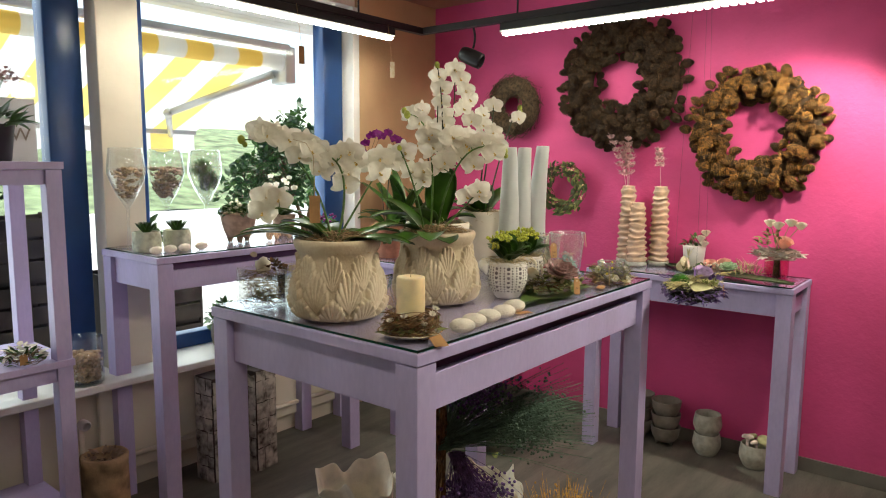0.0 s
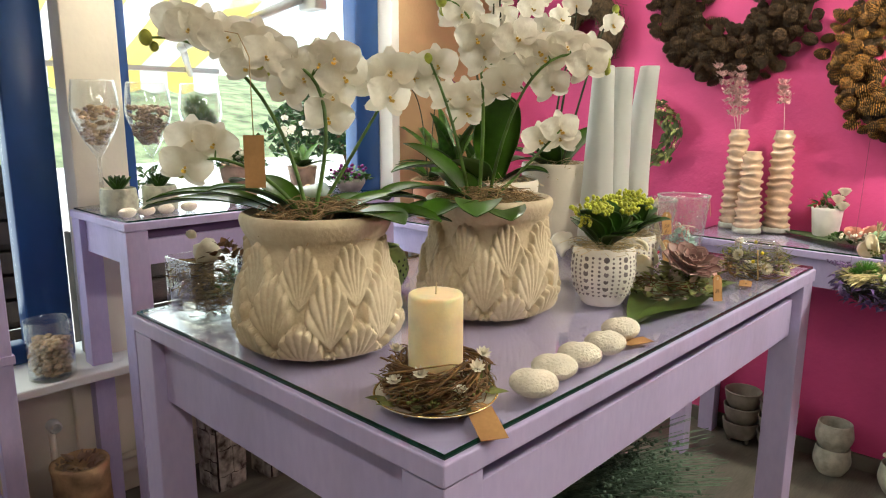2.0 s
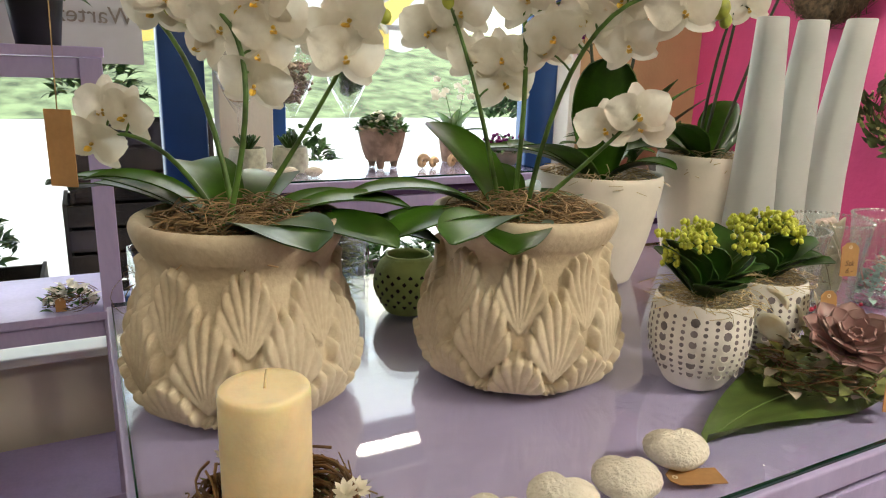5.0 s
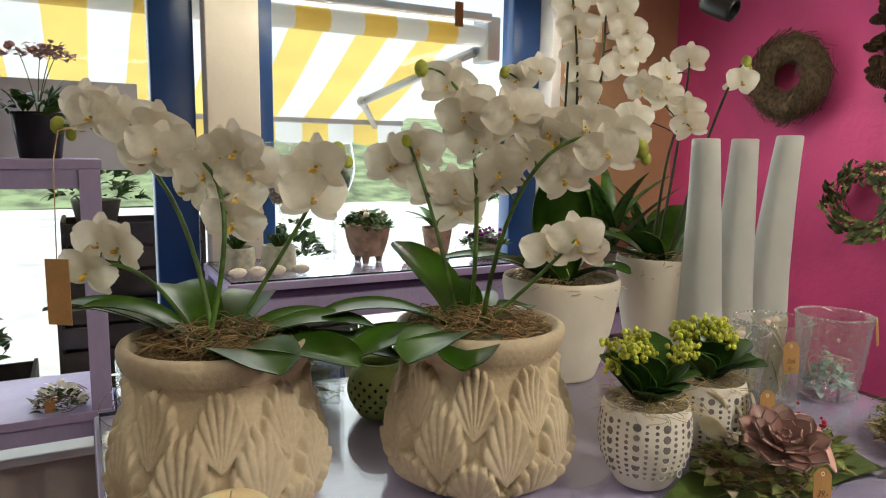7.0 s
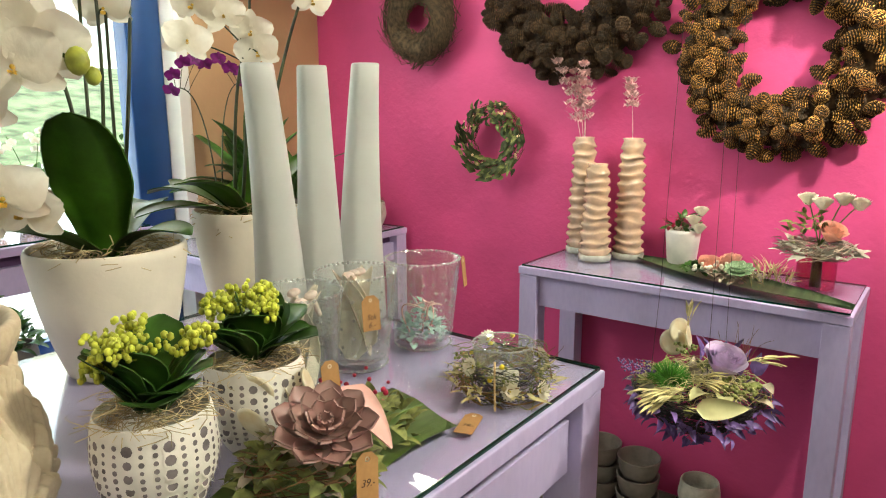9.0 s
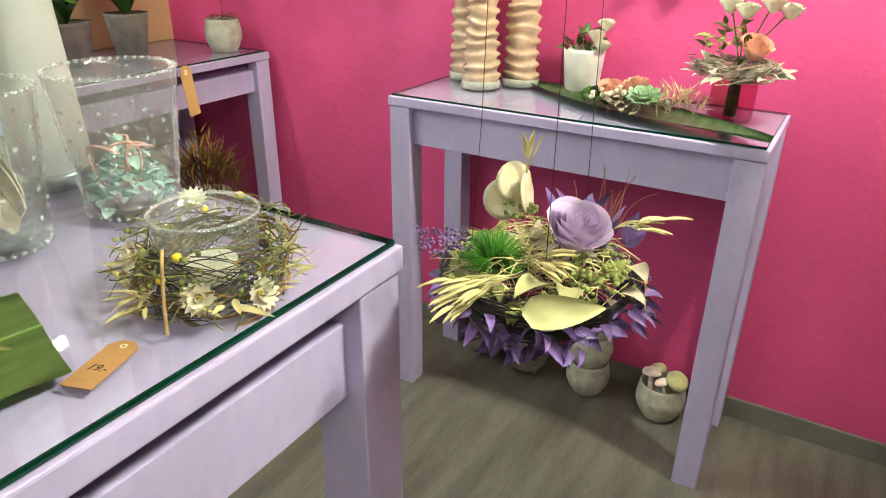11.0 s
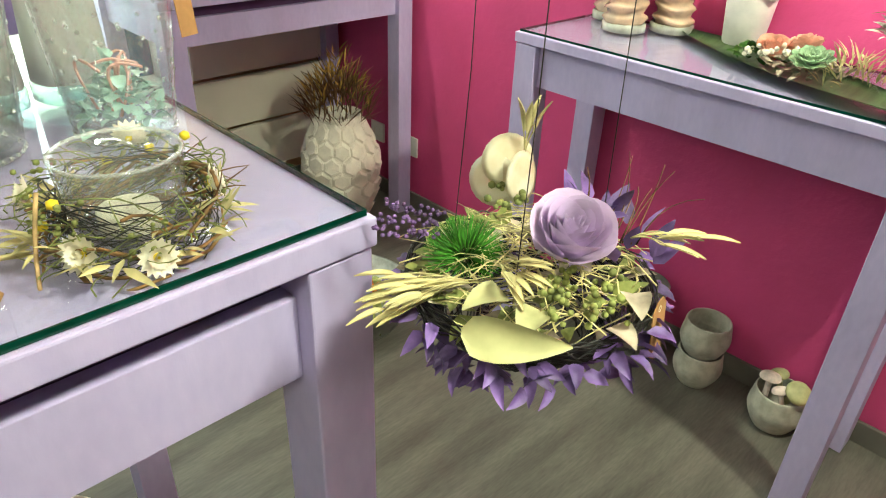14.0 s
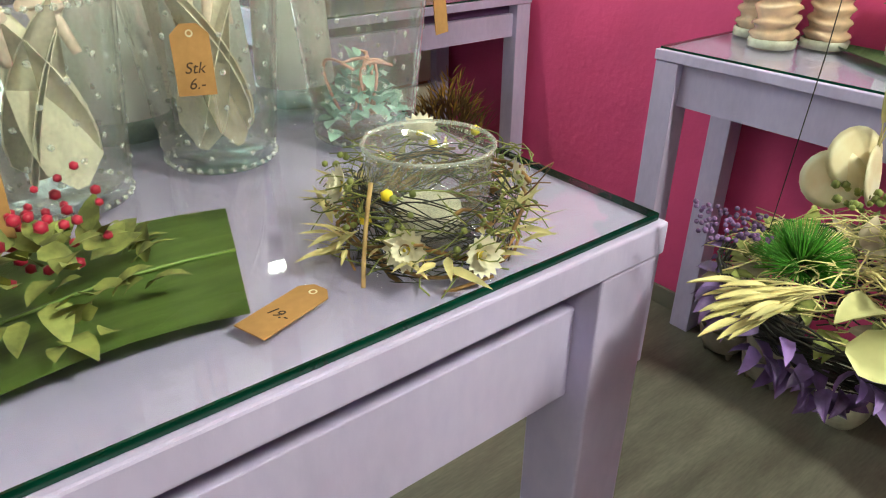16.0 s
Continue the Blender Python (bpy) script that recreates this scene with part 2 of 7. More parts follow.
M_ROSEP = material("pink_rose", (0.80, 0.45, 0.34), 0.55, vary=0.1, scale=50, translucent=0.2)
M_LILROSE = material("lilac_rose", (0.62, 0.49, 0.70), 0.55, vary=0.12, scale=50, translucent=0.2)
M_VIOLET = material("violet_leaf", (0.15, 0.085, 0.27), 0.55, vary=0.3, scale=50, island=0.5)
M_OAT = material("pale_oat", (0.56, 0.49, 0.24), 0.7, vary=0.15, scale=60, island=0.25)
M_MOSSG = material("green_moss", (0.065, 0.22, 0.015), 0.8, vary=0.3, scale=60, island=0.3)
M_DRYLEAF = material("dry_grey_leaf", (0.36, 0.30, 0.23), 0.8, vary=0.2, scale=60, island=0.35)
M_PALELEAF = material("pale_yellow_leaf", (0.52, 0.50, 0.25), 0.55, vary=0.15, scale=25)
M_WIRE = material("black_wire", (0.015, 0.013, 0.012), 0.45)
M_DAISY = material("white_straw_flower", (0.84, 0.79, 0.66), 0.7, vary=0.08, scale=60, translucent=0.2)
M_YELLOW = material("yellow_flower", (0.72, 0.56, 0.03), 0.6, vary=0.15, scale=60)
M_CONE = material("pine_cone", (0.050, 0.027, 0.013), 0.75, vary=0.3, scale=60, island=0.4)
M_CONETIP = material("pine_cone_tip", (0.095, 0.052, 0.022), 0.7, vary=0.3, scale=50, island=0.6)
M_GILDTIP = material("gilded_cone_tip", (0.42, 0.20, 0.045), 0.6, vary=0.3, scale=50, island=0.6)
M_TWIGW = material("grey_twig", (0.11, 0.072, 0.038), 0.85, vary=0.3, scale=60, island=0.4)
M_BIRCH = material("birch_bark", (0.58, 0.54, 0.48), 0.8, vary=0.2, scale=24, second=(0.05, 0.037, 0.03), bump=0.5, grain_scale=60, island=0.2)
M_MARBLE = material("mottled_pot", (0.50, 0.48, 0.40), 0.6, vary=0.2, scale=35, second=(0.34, 0.32, 0.26), bump=0.2)
M_TAUPE = material("taupe_pot", (0.24, 0.21, 0.18), 0.65, vary=0.12, scale=20)
M_TERRA = material("terracotta", (0.42, 0.19, 0.11), 0.8, vary=0.15, scale=20, bump=0.2)
M_TERRAW = material("whitened_terracotta", (0.33, 0.23, 0.16), 0.85, vary=0.2, scale=25, bump=0.3)
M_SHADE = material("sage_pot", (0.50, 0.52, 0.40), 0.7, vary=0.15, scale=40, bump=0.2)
M_LAV = material("lavender", (0.17, 0.09, 0.25), 0.8, vary=0.3, scale=60, island=0.45)
M_FLAX = material("grey_green_stalk", (0.10, 0.16, 0.11), 0.7, vary=0.25, scale=60, island=0.4)
M_GOLDM = material("golden_moss", (0.50, 0.30, 0.07), 0.85, vary=0.25, scale=60, island=0.4)
M_ORANGE = material("orange_flower", (0.72, 0.22, 0.02), 0.6, vary=0.2, scale=60, island=0.2)
M_ZINC = material("zinc", (0.35, 0.36, 0.34), 0.45, metal=0.8, vary=0.2, scale=20)
M_NUT = material("nut_shell", (0.55, 0.38, 0.22), 0.7, vary=0.2, scale=60, island=0.35)
M_WOOD = material("light_log", (0.42, 0.28, 0.15), 0.8, vary=0.25, scale=14, bump=0.4)
M_CHROME = material("chrome", (0.7, 0.7, 0.7), 0.15, metal=1.0)
M_CONFETTI = material("mint_petals", (0.42, 0.60, 0.54), 0.6, vary=0.1, scale=50, island=0.3)
M_LED = glowing("led_diffuser", (1.0, 0.95, 0.86), 9.0)
M_LEDBASE = glowing("led_strip", (1.0, 0.95, 0.86), 0.3)
M_SHROOM = material("pale_mushroom", (0.80, 0.66, 0.58), 0.8, vary=0.15, scale=40)
M_DARKLEAF = material("dark_wreath_leaf", (0.055, 0.070, 0.018), 0.6, vary=0.3, scale=40, island=0.5)
M_GOLDTWIG = material("golden_twig", (0.30, 0.165, 0.060), 0.75, vary=0.3, scale=60, island=0.5)
# ---- builders ----
def thing(name, label, category, at, group="", turn=0.0, kind=""):
    ob = new(name)
    ob.empty_display_size = 0.03
    ob.matrix_world = pose(*at, 0, 0, turn)
    return tagged(ob, label, category, group, kind)


STUFF = {"twig_mass", "foliage", "moss", "blossom_mass", "seed_mass", "berry_mass", "wire_mass", "straw", "dry_grass", "broom", "dot_ring_mass", "dots", "bead_mass", "knob_mass", "nuts", "filling", "oat_mass", "stalk_mass", "crown", "plume", "wire_basket", "wire", "lavender", "moss_ball", "weave", "holes"}


def to_mesh(bm, mat, smooth=True):
    me = bpy.data.meshes.new("mesh")
    bm.to_mesh(me)
    bm.free()
    for mt in (mat if isinstance(mat, (list, tuple)) else [mat]):
        me.materials.append(mt)
    if smooth:
        me.polygons.foreach_set("use_smooth", [True] * len(me.polygons))
    return me


def part(name, bm, mat, parent=None, label="", smooth=True, m=None):
    me = bm if isinstance(bm, bpy.types.Mesh) else to_mesh(bm, mat, smooth)
    ob = new(name, me)
    ob.parent = parent
    if m is not None:
        ob.matrix_basis = m
    return tagged(ob, label, kind="stuff" if name in STUFF else "")


def setting(name, bm, mat, label, smooth=False):
    return tagged(part(name, bm, mat, None, "", smooth), label, name.split("_")[0], kind="structure")


def add_box(bm, a, b, bevel=0.0):
    """An upright box from corner a to corner b."""
    r = bmesh.ops.create_cube(bm, size=1.0, matrix=Matrix.LocRotScale([(p + q) / 2 for p, q in zip(a, b)], None, [abs(q - p) for p, q in zip(a, b)]))
    if bevel:
        edges = {e for v in r["verts"] for e in v.link_edges}
        bmesh.ops.bevel(bm, geom=list(edges), offset=bevel, segments=2, affect='EDGES', profile=0.5)
    return bm


def box(a, b, bevel=0.0):
    return add_box(bmesh.new(), a, b, bevel)


def grid_faces(bm, rows, closed):
    for r0, r1 in zip(rows, rows[1:]):
        n = len(r0)
        for i in range(n if closed else n - 1):
            j = (i + 1) % n
            bm.faces.new((r0[i], r0[j], r1[j], r1[i]))


def lathe(profile, n=32, shape=None, caps=(True, False), bm=None):
    """A turned body from (radius, height) pairs; shape(angle, k, r, z) may return a changed (r, z)."""
    bm = bm or bmesh.new()
    rows = []
    for k, (r, z) in enumerate(profile):
        row = []
        for i in range(n):
            a = 2 * math.pi * i / n
            rr, zz = shape(a, k, r, z) if shape else (r, z)
            row.append(bm.verts.new((rr * math.cos(a), rr * math.sin(a), zz)))
        rows.append(row)
    grid_faces(bm, rows, True)
    if caps[0]:
        bm.faces.new(rows[0][::-1])
    if caps[1]:
        bm.faces.new(rows[-1])
    return bm


def smooth_profile(points, steps=6):
    """A rounded curve through the given (radius, height) pairs."""
    pts = [points[0], *points, points[-1]]
    out = []
    for i in range(1, len(pts) - 2):
        p0, p1, p2, p3 = [Vector(p) for p in pts[i - 1:i + 3]]
        for s in range(steps):
            t = s / steps
            out.append(tuple(0.5 * ((2 * p1) + (p2 - p0) * t + (2 * p0 - 5 * p1 + 4 * p2 - p3) * t * t + (3 * p1 - p0 - 3 * p2 + p3) * t ** 3)))
    return out + [points[-1]]


def tube(points, r0, r1=None, n=6, bm=None):
    """A round rod along the points, tapering from r0 to r1."""
    bm = bm or bmesh.new()
    r1 = r0 if r1 is None else r1
    pts = [Vector(p) for p in points]
    rows, side = [], None
    for i, p in enumerate(pts):
        d = (pts[min(i + 1, len(pts) - 1)] - pts[max(i - 1, 0)])
        d = d.normalized() if d.length > 1e-9 else Vector((0, 0, 1))
        if side is None:
            side = d.orthogonal().normalized()
        side = (side - d * side.dot(d))
        side = side.normalized() if side.length > 1e-6 else d.orthogonal().normalized()
        up = d.cross(side)
        r = r0 + (r1 - r0) * i / (len(pts) - 1)
        rows.append([bm.verts.new(p + (side * math.cos(2 * math.pi * k / n) + up * math.sin(2 * math.pi * k / n)) * r) for k in range(n)])
    grid_faces(bm, rows, True)
    bm.faces.new(rows[0][::-1])
    bm.faces.new(rows[-1])
    return bm


def arc(p0, p1, p2, n=8):
    """Points of a bend from p0 to p2, drawn towards p1."""
    p0, p1, p2 = Vector(p0), Vector(p1), Vector(p2)
    return [p0 * (1 - t) ** 2 + p1 * 2 * t * (1 - t) + p2 * t * t for t in (i / n for i in range(n + 1))]


def blade(length, width, rise=60, droop=90, fold=0.25, n=9, blunt=0.5, thick=0.0012, m=None, bm=None, wave=0.0, round_tip=False):
    """A leaf that leaves its foot at rise degrees and bends down by droop degrees on its way; fold: how deep its middle lies."""
    bm = bm or bmesh.new()
    m = m or Matrix()
    x = z = 0.0
    tops, lows = [], []
    for i in range(n + 1):
        s = i / n
        a = radians(rise - droop * s)
        if i:
            x += math.cos(a) * length / n
            z += math.sin(a) * length / n
        w = width * 0.5 * max(0.04, (math.sin(math.pi * min(1, s ** blunt * 0.97 + 0.03))) ** 0.75)
        if round_tip:
            w = width * 0.5 * min(1.0, 0.42 + 1.25 * s) * math.sqrt(max(0.004, 1 - max(0.0, (s - 0.50) / 0.502) ** 2.3))
        nx, nz = -math.sin(a), math.cos(a)
        top, low = [], []
        for u in (-1, -0.5, 0, 0.5, 1):
            h = fold * w * abs(u) + wave * w * math.sin(9 * s + 3 * u)
            top.append(bm.verts.new(m @ Vector((x + nx * h, u * w, z + nz * h))))
            if thick:
                low.append(bm.verts.new(m @ Vector((x + nx * (h - thick), u * w * 0.97, z + nz * (h - thick)))))
        tops.append(top)
        lows.append(low)
    grid_faces(bm, tops, False)
    if thick:
        grid_faces(bm, [r[::-1] for r in lows], False)
        for side in (0, -1):
            for i in range(n):
                f = (tops[i][side], tops[i + 1][side], lows[i + 1][side], lows[i][side])
                bm.faces.new(f if side else f[::-1])
    return bm


BALLS = {}


def ball(bm, c, r, sub=1, squash=(1, 1, 1)):
    if sub not in BALLS:
        t = bmesh.new()
        bmesh.ops.create_icosphere(t, subdivisions=sub, radius=1.0)
        t.verts.index_update()
        BALLS[sub] = [v.co.copy() for v in t.verts], [[v.index for v in f.verts] for f in t.faces]
        t.free()
    cos, faces = BALLS[sub]
    vs = [bm.verts.new((c[0] + p.x * r * squash[0], c[1] + p.y * r * squash[1], c[2] + p.z * r * squash[2])) for p in cos]
    for f in faces:
        bm.faces.new([vs[i] for i in f])
    return bm


def jitter(bm, amount, scale, seed=0):
    for v in bm.verts:
        v.co += noise.noise_vector(v.co * scale + Vector((seed, seed * 2.3, 0))) * amount
    return bm


def twig_ring(count, radius, tube_r, height, thick, seed, flat=0.6):
    """Twigs wound into a ring."""
    r, bm = random.Random(seed), bmesh.new()
    for _ in range(count):
        a0, span = r.uniform(0, 6.283), r.uniform(0.9, 2.6)
        ph, rr = r.uniform(0, 6.283), tube_r * math.sqrt(r.random())
        tilt = r.uniform(-0.35, 0.35)
        pts = []
        for i in range(9):
            s = i / 8
            a, q = a0 + span * s, ph + 2.2 * s
            d = radius + rr * math.cos(q) + 0.12 * tube_r * r.uniform(-1, 1)
            if i in (0, 8):
                d += tube_r * 0.35
            pts.append((d * math.cos(a), d * math.sin(a), height * 0.5 + height * flat * (rr / tube_r) * math.sin(q) + tilt * tube_r * math.sin(a)))
        tube(pts, thick * r.uniform(0.6, 1.2), thick * 0.5, 4, bm)
    return bm


def daisy(bm, m, r, petals, lift=0.35, rows=2):
    for k in range(rows):
        for i in range(petals):
            blade(r * (1 - 0.2 * k), r * 0.36, 25 + 25 * k, -lift * 60, 0.2, 4, 0.6, 0, round_tip=True, m=m @ pose(0, 0, 0.0006 * k, 0, 0, 360 / petals * (i + 0.5 * k)), bm=bm)
    return bm


def leaf_heap(count, radius, height, size, seed, wid=0.55, ring=0.0, droop=60, rise=(10, 80)):
    """Small leaves that stick out of a low dome."""
    r, bm = random.Random(seed), bmesh.new()
    for _ in range(count):
        a = r.uniform(0, 360)
        d = ring + (radius - ring) * math.sqrt(r.random())
        z = height * (1 - (d / radius) ** 2) * r.uniform(0.5, 1.0)
        L = size * r.uniform(0.6, 1.25)
        blade(L, L * wid, r.uniform(*rise), droop * r.uniform(0.3, 1.2), 0.2, 4, 0.6, 0, m=pose(d * math.cos(radians(a)), d * math.sin(radians(a)), z, r.uniform(-25, 25), 0, a + r.uniform(-60, 60)), bm=bm)
    return bm


def berries(count, radius, height, size, seed, ring=0.0):
    r, bm = random.Random(seed), bmesh.new()
    for _ in range(count):
        a, d = r.uniform(0, 6.283), ring + (radius - ring) * math.sqrt(r.random())
        ball(bm, (d * math.cos(a), d * math.sin(a), height * r.uniform(0.3, 1)), size * r.uniform(0.7, 1.2), 1)
    return bm


def rosette(parent, m, r, layers, mat, label="", width=0.62):
    """A succulent's rosette of pointed fleshy leaves."""
    for k in range(layers):
        n = 9 - k
        for i in range(n):
            L = r * (1 - k / (layers + 0.6))
            part("succulent_leaf", blade(L, L * width, 8 + 66 * k / layers, -30, 0.34, 9, 0.80, 0.003, round_tip=True), mat, parent, label, m=m @ pose(0, 0, 0.004 + 0.003 * k, 0, 0, 360 / n * (i + 0.5 * (k % 2)) + 11 * k))


def rose(parent, at, r, mat, seed, name="rose", label="", tilt=(0, 0)):
    """Cupped petals in tightening rings."""
    q = random.Random(seed)
    m0 = Matrix.Translation(at) @ pose(0, 0, 0, tilt[0], tilt[1], 0)
    head = part(name, ball(bmesh.new(), (0, 0, -r * 0.15), r * 0.30, 2, (1, 1, 1.5)), mat, parent, label, m=m0)
    for n, rad, top, flare in ((2, 0.08, 0.55, 0.00), (3, 0.17, 0.58, 0.02), (3, 0.27, 0.59, 0.05), (4, 0.38, 0.57, 0.09), (4, 0.50, 0.53, 0.14), (5, 0.62, 0.47, 0.20), (5, 0.76, 0.34, 0.30)):
        a0 = q.uniform(0, 6.283)
        for i in range(n):
            c, half = a0 + 2 * math.pi * i / n, math.pi / n * 1.35
            lean, wob = q.uniform(-0.05, 0.05), q.uniform(0, 6.28)
            bm, rows = bmesh.new(), []
            for v in np.linspace(0, 1, 6):
                row = []
                for u in np.linspace(-1, 1, 7):
                    a = c + half * u
                    rr = r * (rad * (0.30 + 0.70 * min(1, v * 1.5) ** 0.7) + flare * v ** 3 + 0.035 * u + 0.02 * math.sin(3 * u + wob))
                    z = r * (-0.85 + (top + 0.85 + lean) * v * (1 - 0.22 * u * u * v) - 0.10 * flare * v ** 4)
                    row.append(bm.verts.new((rr * math.cos(a), rr * math.sin(a), z)))
                rows.append(row)
            grid_faces(bm, rows, False)
            part("petal", bm, mat, head)
    return head


rnd = random.Random(7)
# ---- the room ----
RX, RY, RZ = 2.50, 2.03, 2.37          # pink wall, window wall, ceiling
WX0, WY0 = -3.2, -3.4                  # plain walls behind
setting("floor", box((WX0, WY0, -0.1), (RX + 0.3, RY + 0.02, 0)), M_FLOOR, "dull grey shop floor of worn sheet with streaks")
setting("ceiling", box((WX0, WY0, RZ), (RX + 0.3, RY + 0.3, RZ + 0.12)), M_CEIL, "reddish brown painted ceiling over the shop")
setting("wall_east", box((RX, WY0, 0), (RX + 0.25, RY + 0.3, RZ)), M_PINK, "bright pink wall of rough plaster")
setting("wall_west", box((WX0 - 0.2, WY0, 0), (WX0, RY, RZ)), M_BEIGE, "plain beige shop wall")
setting("wall_south", box((WX0, WY0 - 0.2, 0), (RX, WY0, RZ)), M_BEIGE, "plain beige shop wall")
WIN_L = (-2.2, 0.36, 0.56, 2.26)
WIN_R = (0.56, 1.78, 0.56, 2.26)
T = 0.22
bm = bmesh.new()
add_box(bm, (WX0, RY, 0), (WIN_R[1] + 0.02, RY + T, 0.50))
add_box(bm, (WX0, RY, 2.26), (WIN_R[1] + 0.02, RY + T, RZ))
add_box(bm, (WX0, RY, 0.50), (WIN_L[0], RY + T, 2.26))
setting("wall_north", bm, M_CREAM, "cream window wall with a low parapet")
setting("wall_pillar", box((0.385, RY, 0.50), (0.56, RY + 0.10, 2.26), 0.004), M_CREAM, "cream pillar between the two shop windows")
setting("wall_corner", box((WIN_R[1] + 0.05, RY, 0), (RX, RY + T, RZ)), M_BEIGE, "warm beige plaster wall beside the window")
setting("trim_reveal", box((WIN_R[1] + 0.002, RY - 0.004, 0.50), (WIN_R[1] + 0.05, RY + T, 2.26), 0.003), M_WHITE, "white painted window reveal")
setting("trim_sill", box((-2.2, RY - 0.16, 0.50), (WIN_R[1], RY + T, 0.53), 0.006), M_WHITE, "pale stone window sill")
setting("baseboard_east", box((RX - 0.012, WY0, 0), (RX - 0.001, RY, 0.065), 0.002), M_BASE, "grey skirting strip along the pink wall")
setting("baseboard_corner", box((WIN_R[1] + 0.05, RY - 0.012, 0), (RX - 0.012, RY - 0.001, 0.065), 0.002), M_BASE, "grey skirting strip")


def shop_window(name, x0, x1, z0, z1, bars, label):
    w = tagged(new(name), label, "window", kind="structure")
    fy0, fy1 = RY + 0.10, RY + 0.17
    k = 0.07
    part("window_frame", add_box(box((x0, fy0, z0), (x0 + k, fy1, z1), 0.006), (x0, fy0, z1 - k), (x1, fy1, z1), 0.006), M_BLUE, w)
    part("window_frame", box((x1 - 0.14, fy0 - 0.02, z0), (x1, fy1, z1), 0.008), M_BLUE, w)
    part("window_frame", box((x0 + k, fy0, z0), (x1 - 0.14, fy1, z0 + k), 0.006), M_BLUE, w)
    for bx in bars:
        part("window_frame", box((bx - 0.03, fy0, z0 + k), (bx + 0.03, fy1, z1 - k), 0.006), M_BLUE, w)
    p = part("pane", box((x0 + k, fy0 + 0.03, z0 + k), (x1 - 0.14, fy0 + 0.036, z1 - k)), M_PANE, w, smooth=False)
    p.visible_shadow = False
    return w


shop_window("window_1", WIN_L[0], WIN_L[1], WIN_L[2] - 0.03, WIN_L[3], (-0.95,), "large shop window with a dark blue frame")
shop_window("window_2", WIN_R[0], WIN_R[1], WIN_R[2] - 0.03, WIN_R[3], (), "shop window with a dark blue frame beside the pillar")


# ---- tables ----
def table(label, x0, y0, x1, y1, h, leg=0.056, apron=0.105, top=0.024, group="lilac tables"):
    t = thing("display_table", label, "table", (x0, y0, 0), group)
    w, d = x1 - x0, y1 - y0
    part("tabletop", box((0, 0, h - top), (w, d, h), 0.002), M_LILAC, t, smooth=False)
    z1 = h - top - 0.002
    for lx in (0.003, w - leg - 0.003):
        for ly in (0.003, d - leg - 0.003):
            part("leg", box((lx, ly, 0), (lx + leg, ly + leg, z1), 0.002), M_LILAC, t, smooth=False)
    s = 0.022
    part("apron", box((leg + 0.003, s, z1 - apron), (w - leg - 0.003, s + 0.02, z1 - 0.030), 0.001), M_LILAC, t, smooth=False)
    # added dark strip behind the front gap, coloured as the shade there
    part("gap_shade_strip", box((leg + 0.003, s + 0.021, z1 - 0.050), (w - leg - 0.003, s + 0.036, z1 - 0.001), 0.001), M_GAPSHADE, t, "dark purple strip standing in for the shade under the tabletop", smooth=False)
    part("apron", box((leg + 0.003, d - s - 0.02, z1 - apron), (w - leg - 0.003, d - s, z1 - 0.002), 0.001), M_LILAC, t, smooth=False)
    part("apron", box((s, leg + 0.003, z1 - apron), (s + 0.02, d - leg - 0.003, z1 - 0.002), 0.001), M_LILAC, t, smooth=False)
    part("apron", box((w - s - 0.02, leg + 0.003, z1 - apron), (w - s, d - leg - 0.003, z1 - 0.002), 0.001), M_LILAC, t, smooth=False)
    return t


def glass_sheet(label, x0, y0, x1, y1, z):
    g = thing("glass_sheet", label, "glass sheet", (x0, y0, z), "glass sheets on the tables")
    w, d, t = x1 - x0, y1 - y0, 0.005
    part("sheet", box((0.0015, 0.0015, 0), (w - 0.0015, d - 0.0015, t)), M_GLASS, g, smooth=False)
    bm = bmesh.new()
    for a, b in (((0, 0, 0), (w, 0.0015, t)), ((0, d - 0.0015, 0), (w, d, t)), ((0, 0.0015, 0), (0.0015, d - 0.0015, t)), ((w - 0.0015, 0.0015, 0), (w, d - 0.0015, t))):
        add_box(bm, a, b)
    part("edge", bm, M_GEDGE, g, "dark green polished edge", smooth=False)
    return g


H1, H2 = 1.05, 0.90
table("tall lilac painted wooden table with square legs", 0, 0, 1.10, 0.67, H1)
glass_sheet("clear glass sheet with green edge on the lilac table", 0.006, 0.005, 1.094, 0.662, H1 + 0.001)
table("lilac painted table against the pink wall", 2.128, -0.19, 2.485, 0.745, H2, leg=0.062, apron=0.10)
glass_sheet("clear glass sheet on the table by the pink wall", 2.136, -0.182, 2.477, 0.737, H2 + 0.001)
table("tall narrow lilac table before the window", 0.352, 1.575, 1.38, 2.01, H1, leg=0.064)
glass_sheet("clear glass sheet on the window table", 0.362, 1.585, 1.37, 2.0, H1 + 0.001)
table("lilac painted table in the corner of the room", 1.58, 1.50, 2.475, 2.01, H2, leg=0.062)
glass_sheet("clear glass sheet on the corner table", 1.59, 1.51, 2.465, 2.0, H2 + 0.001)
G1, G2 = H1 + 0.006, H2 + 0.006
# ---- outside the windows ----
M_GROUND = material("pale_paving", (0.74, 0.72, 0.69), 0.85, vary=0.12, scale=1.2, grain=0.2, grain_scale=30)
M_GRASS = material("grass", (0.27, 0.34, 0.16), 0.9, vary=0.3, scale=1.5, grain=0.4, grain_scale=40)
M_YSTRIPE = material("yellow_awning", (0.86, 0.66, 0.20), 0.8, vary=0.05, scale=3, translucent=0.45)
M_WSTRIPE = material("white_awning", (0.80, 0.82, 0.84), 0.8, vary=0.04, scale=3, translucent=0.45)
M_ALU = material("grey_aluminium", (0.52, 0.53, 0.54), 0.4, metal=0.6, vary=0.06)
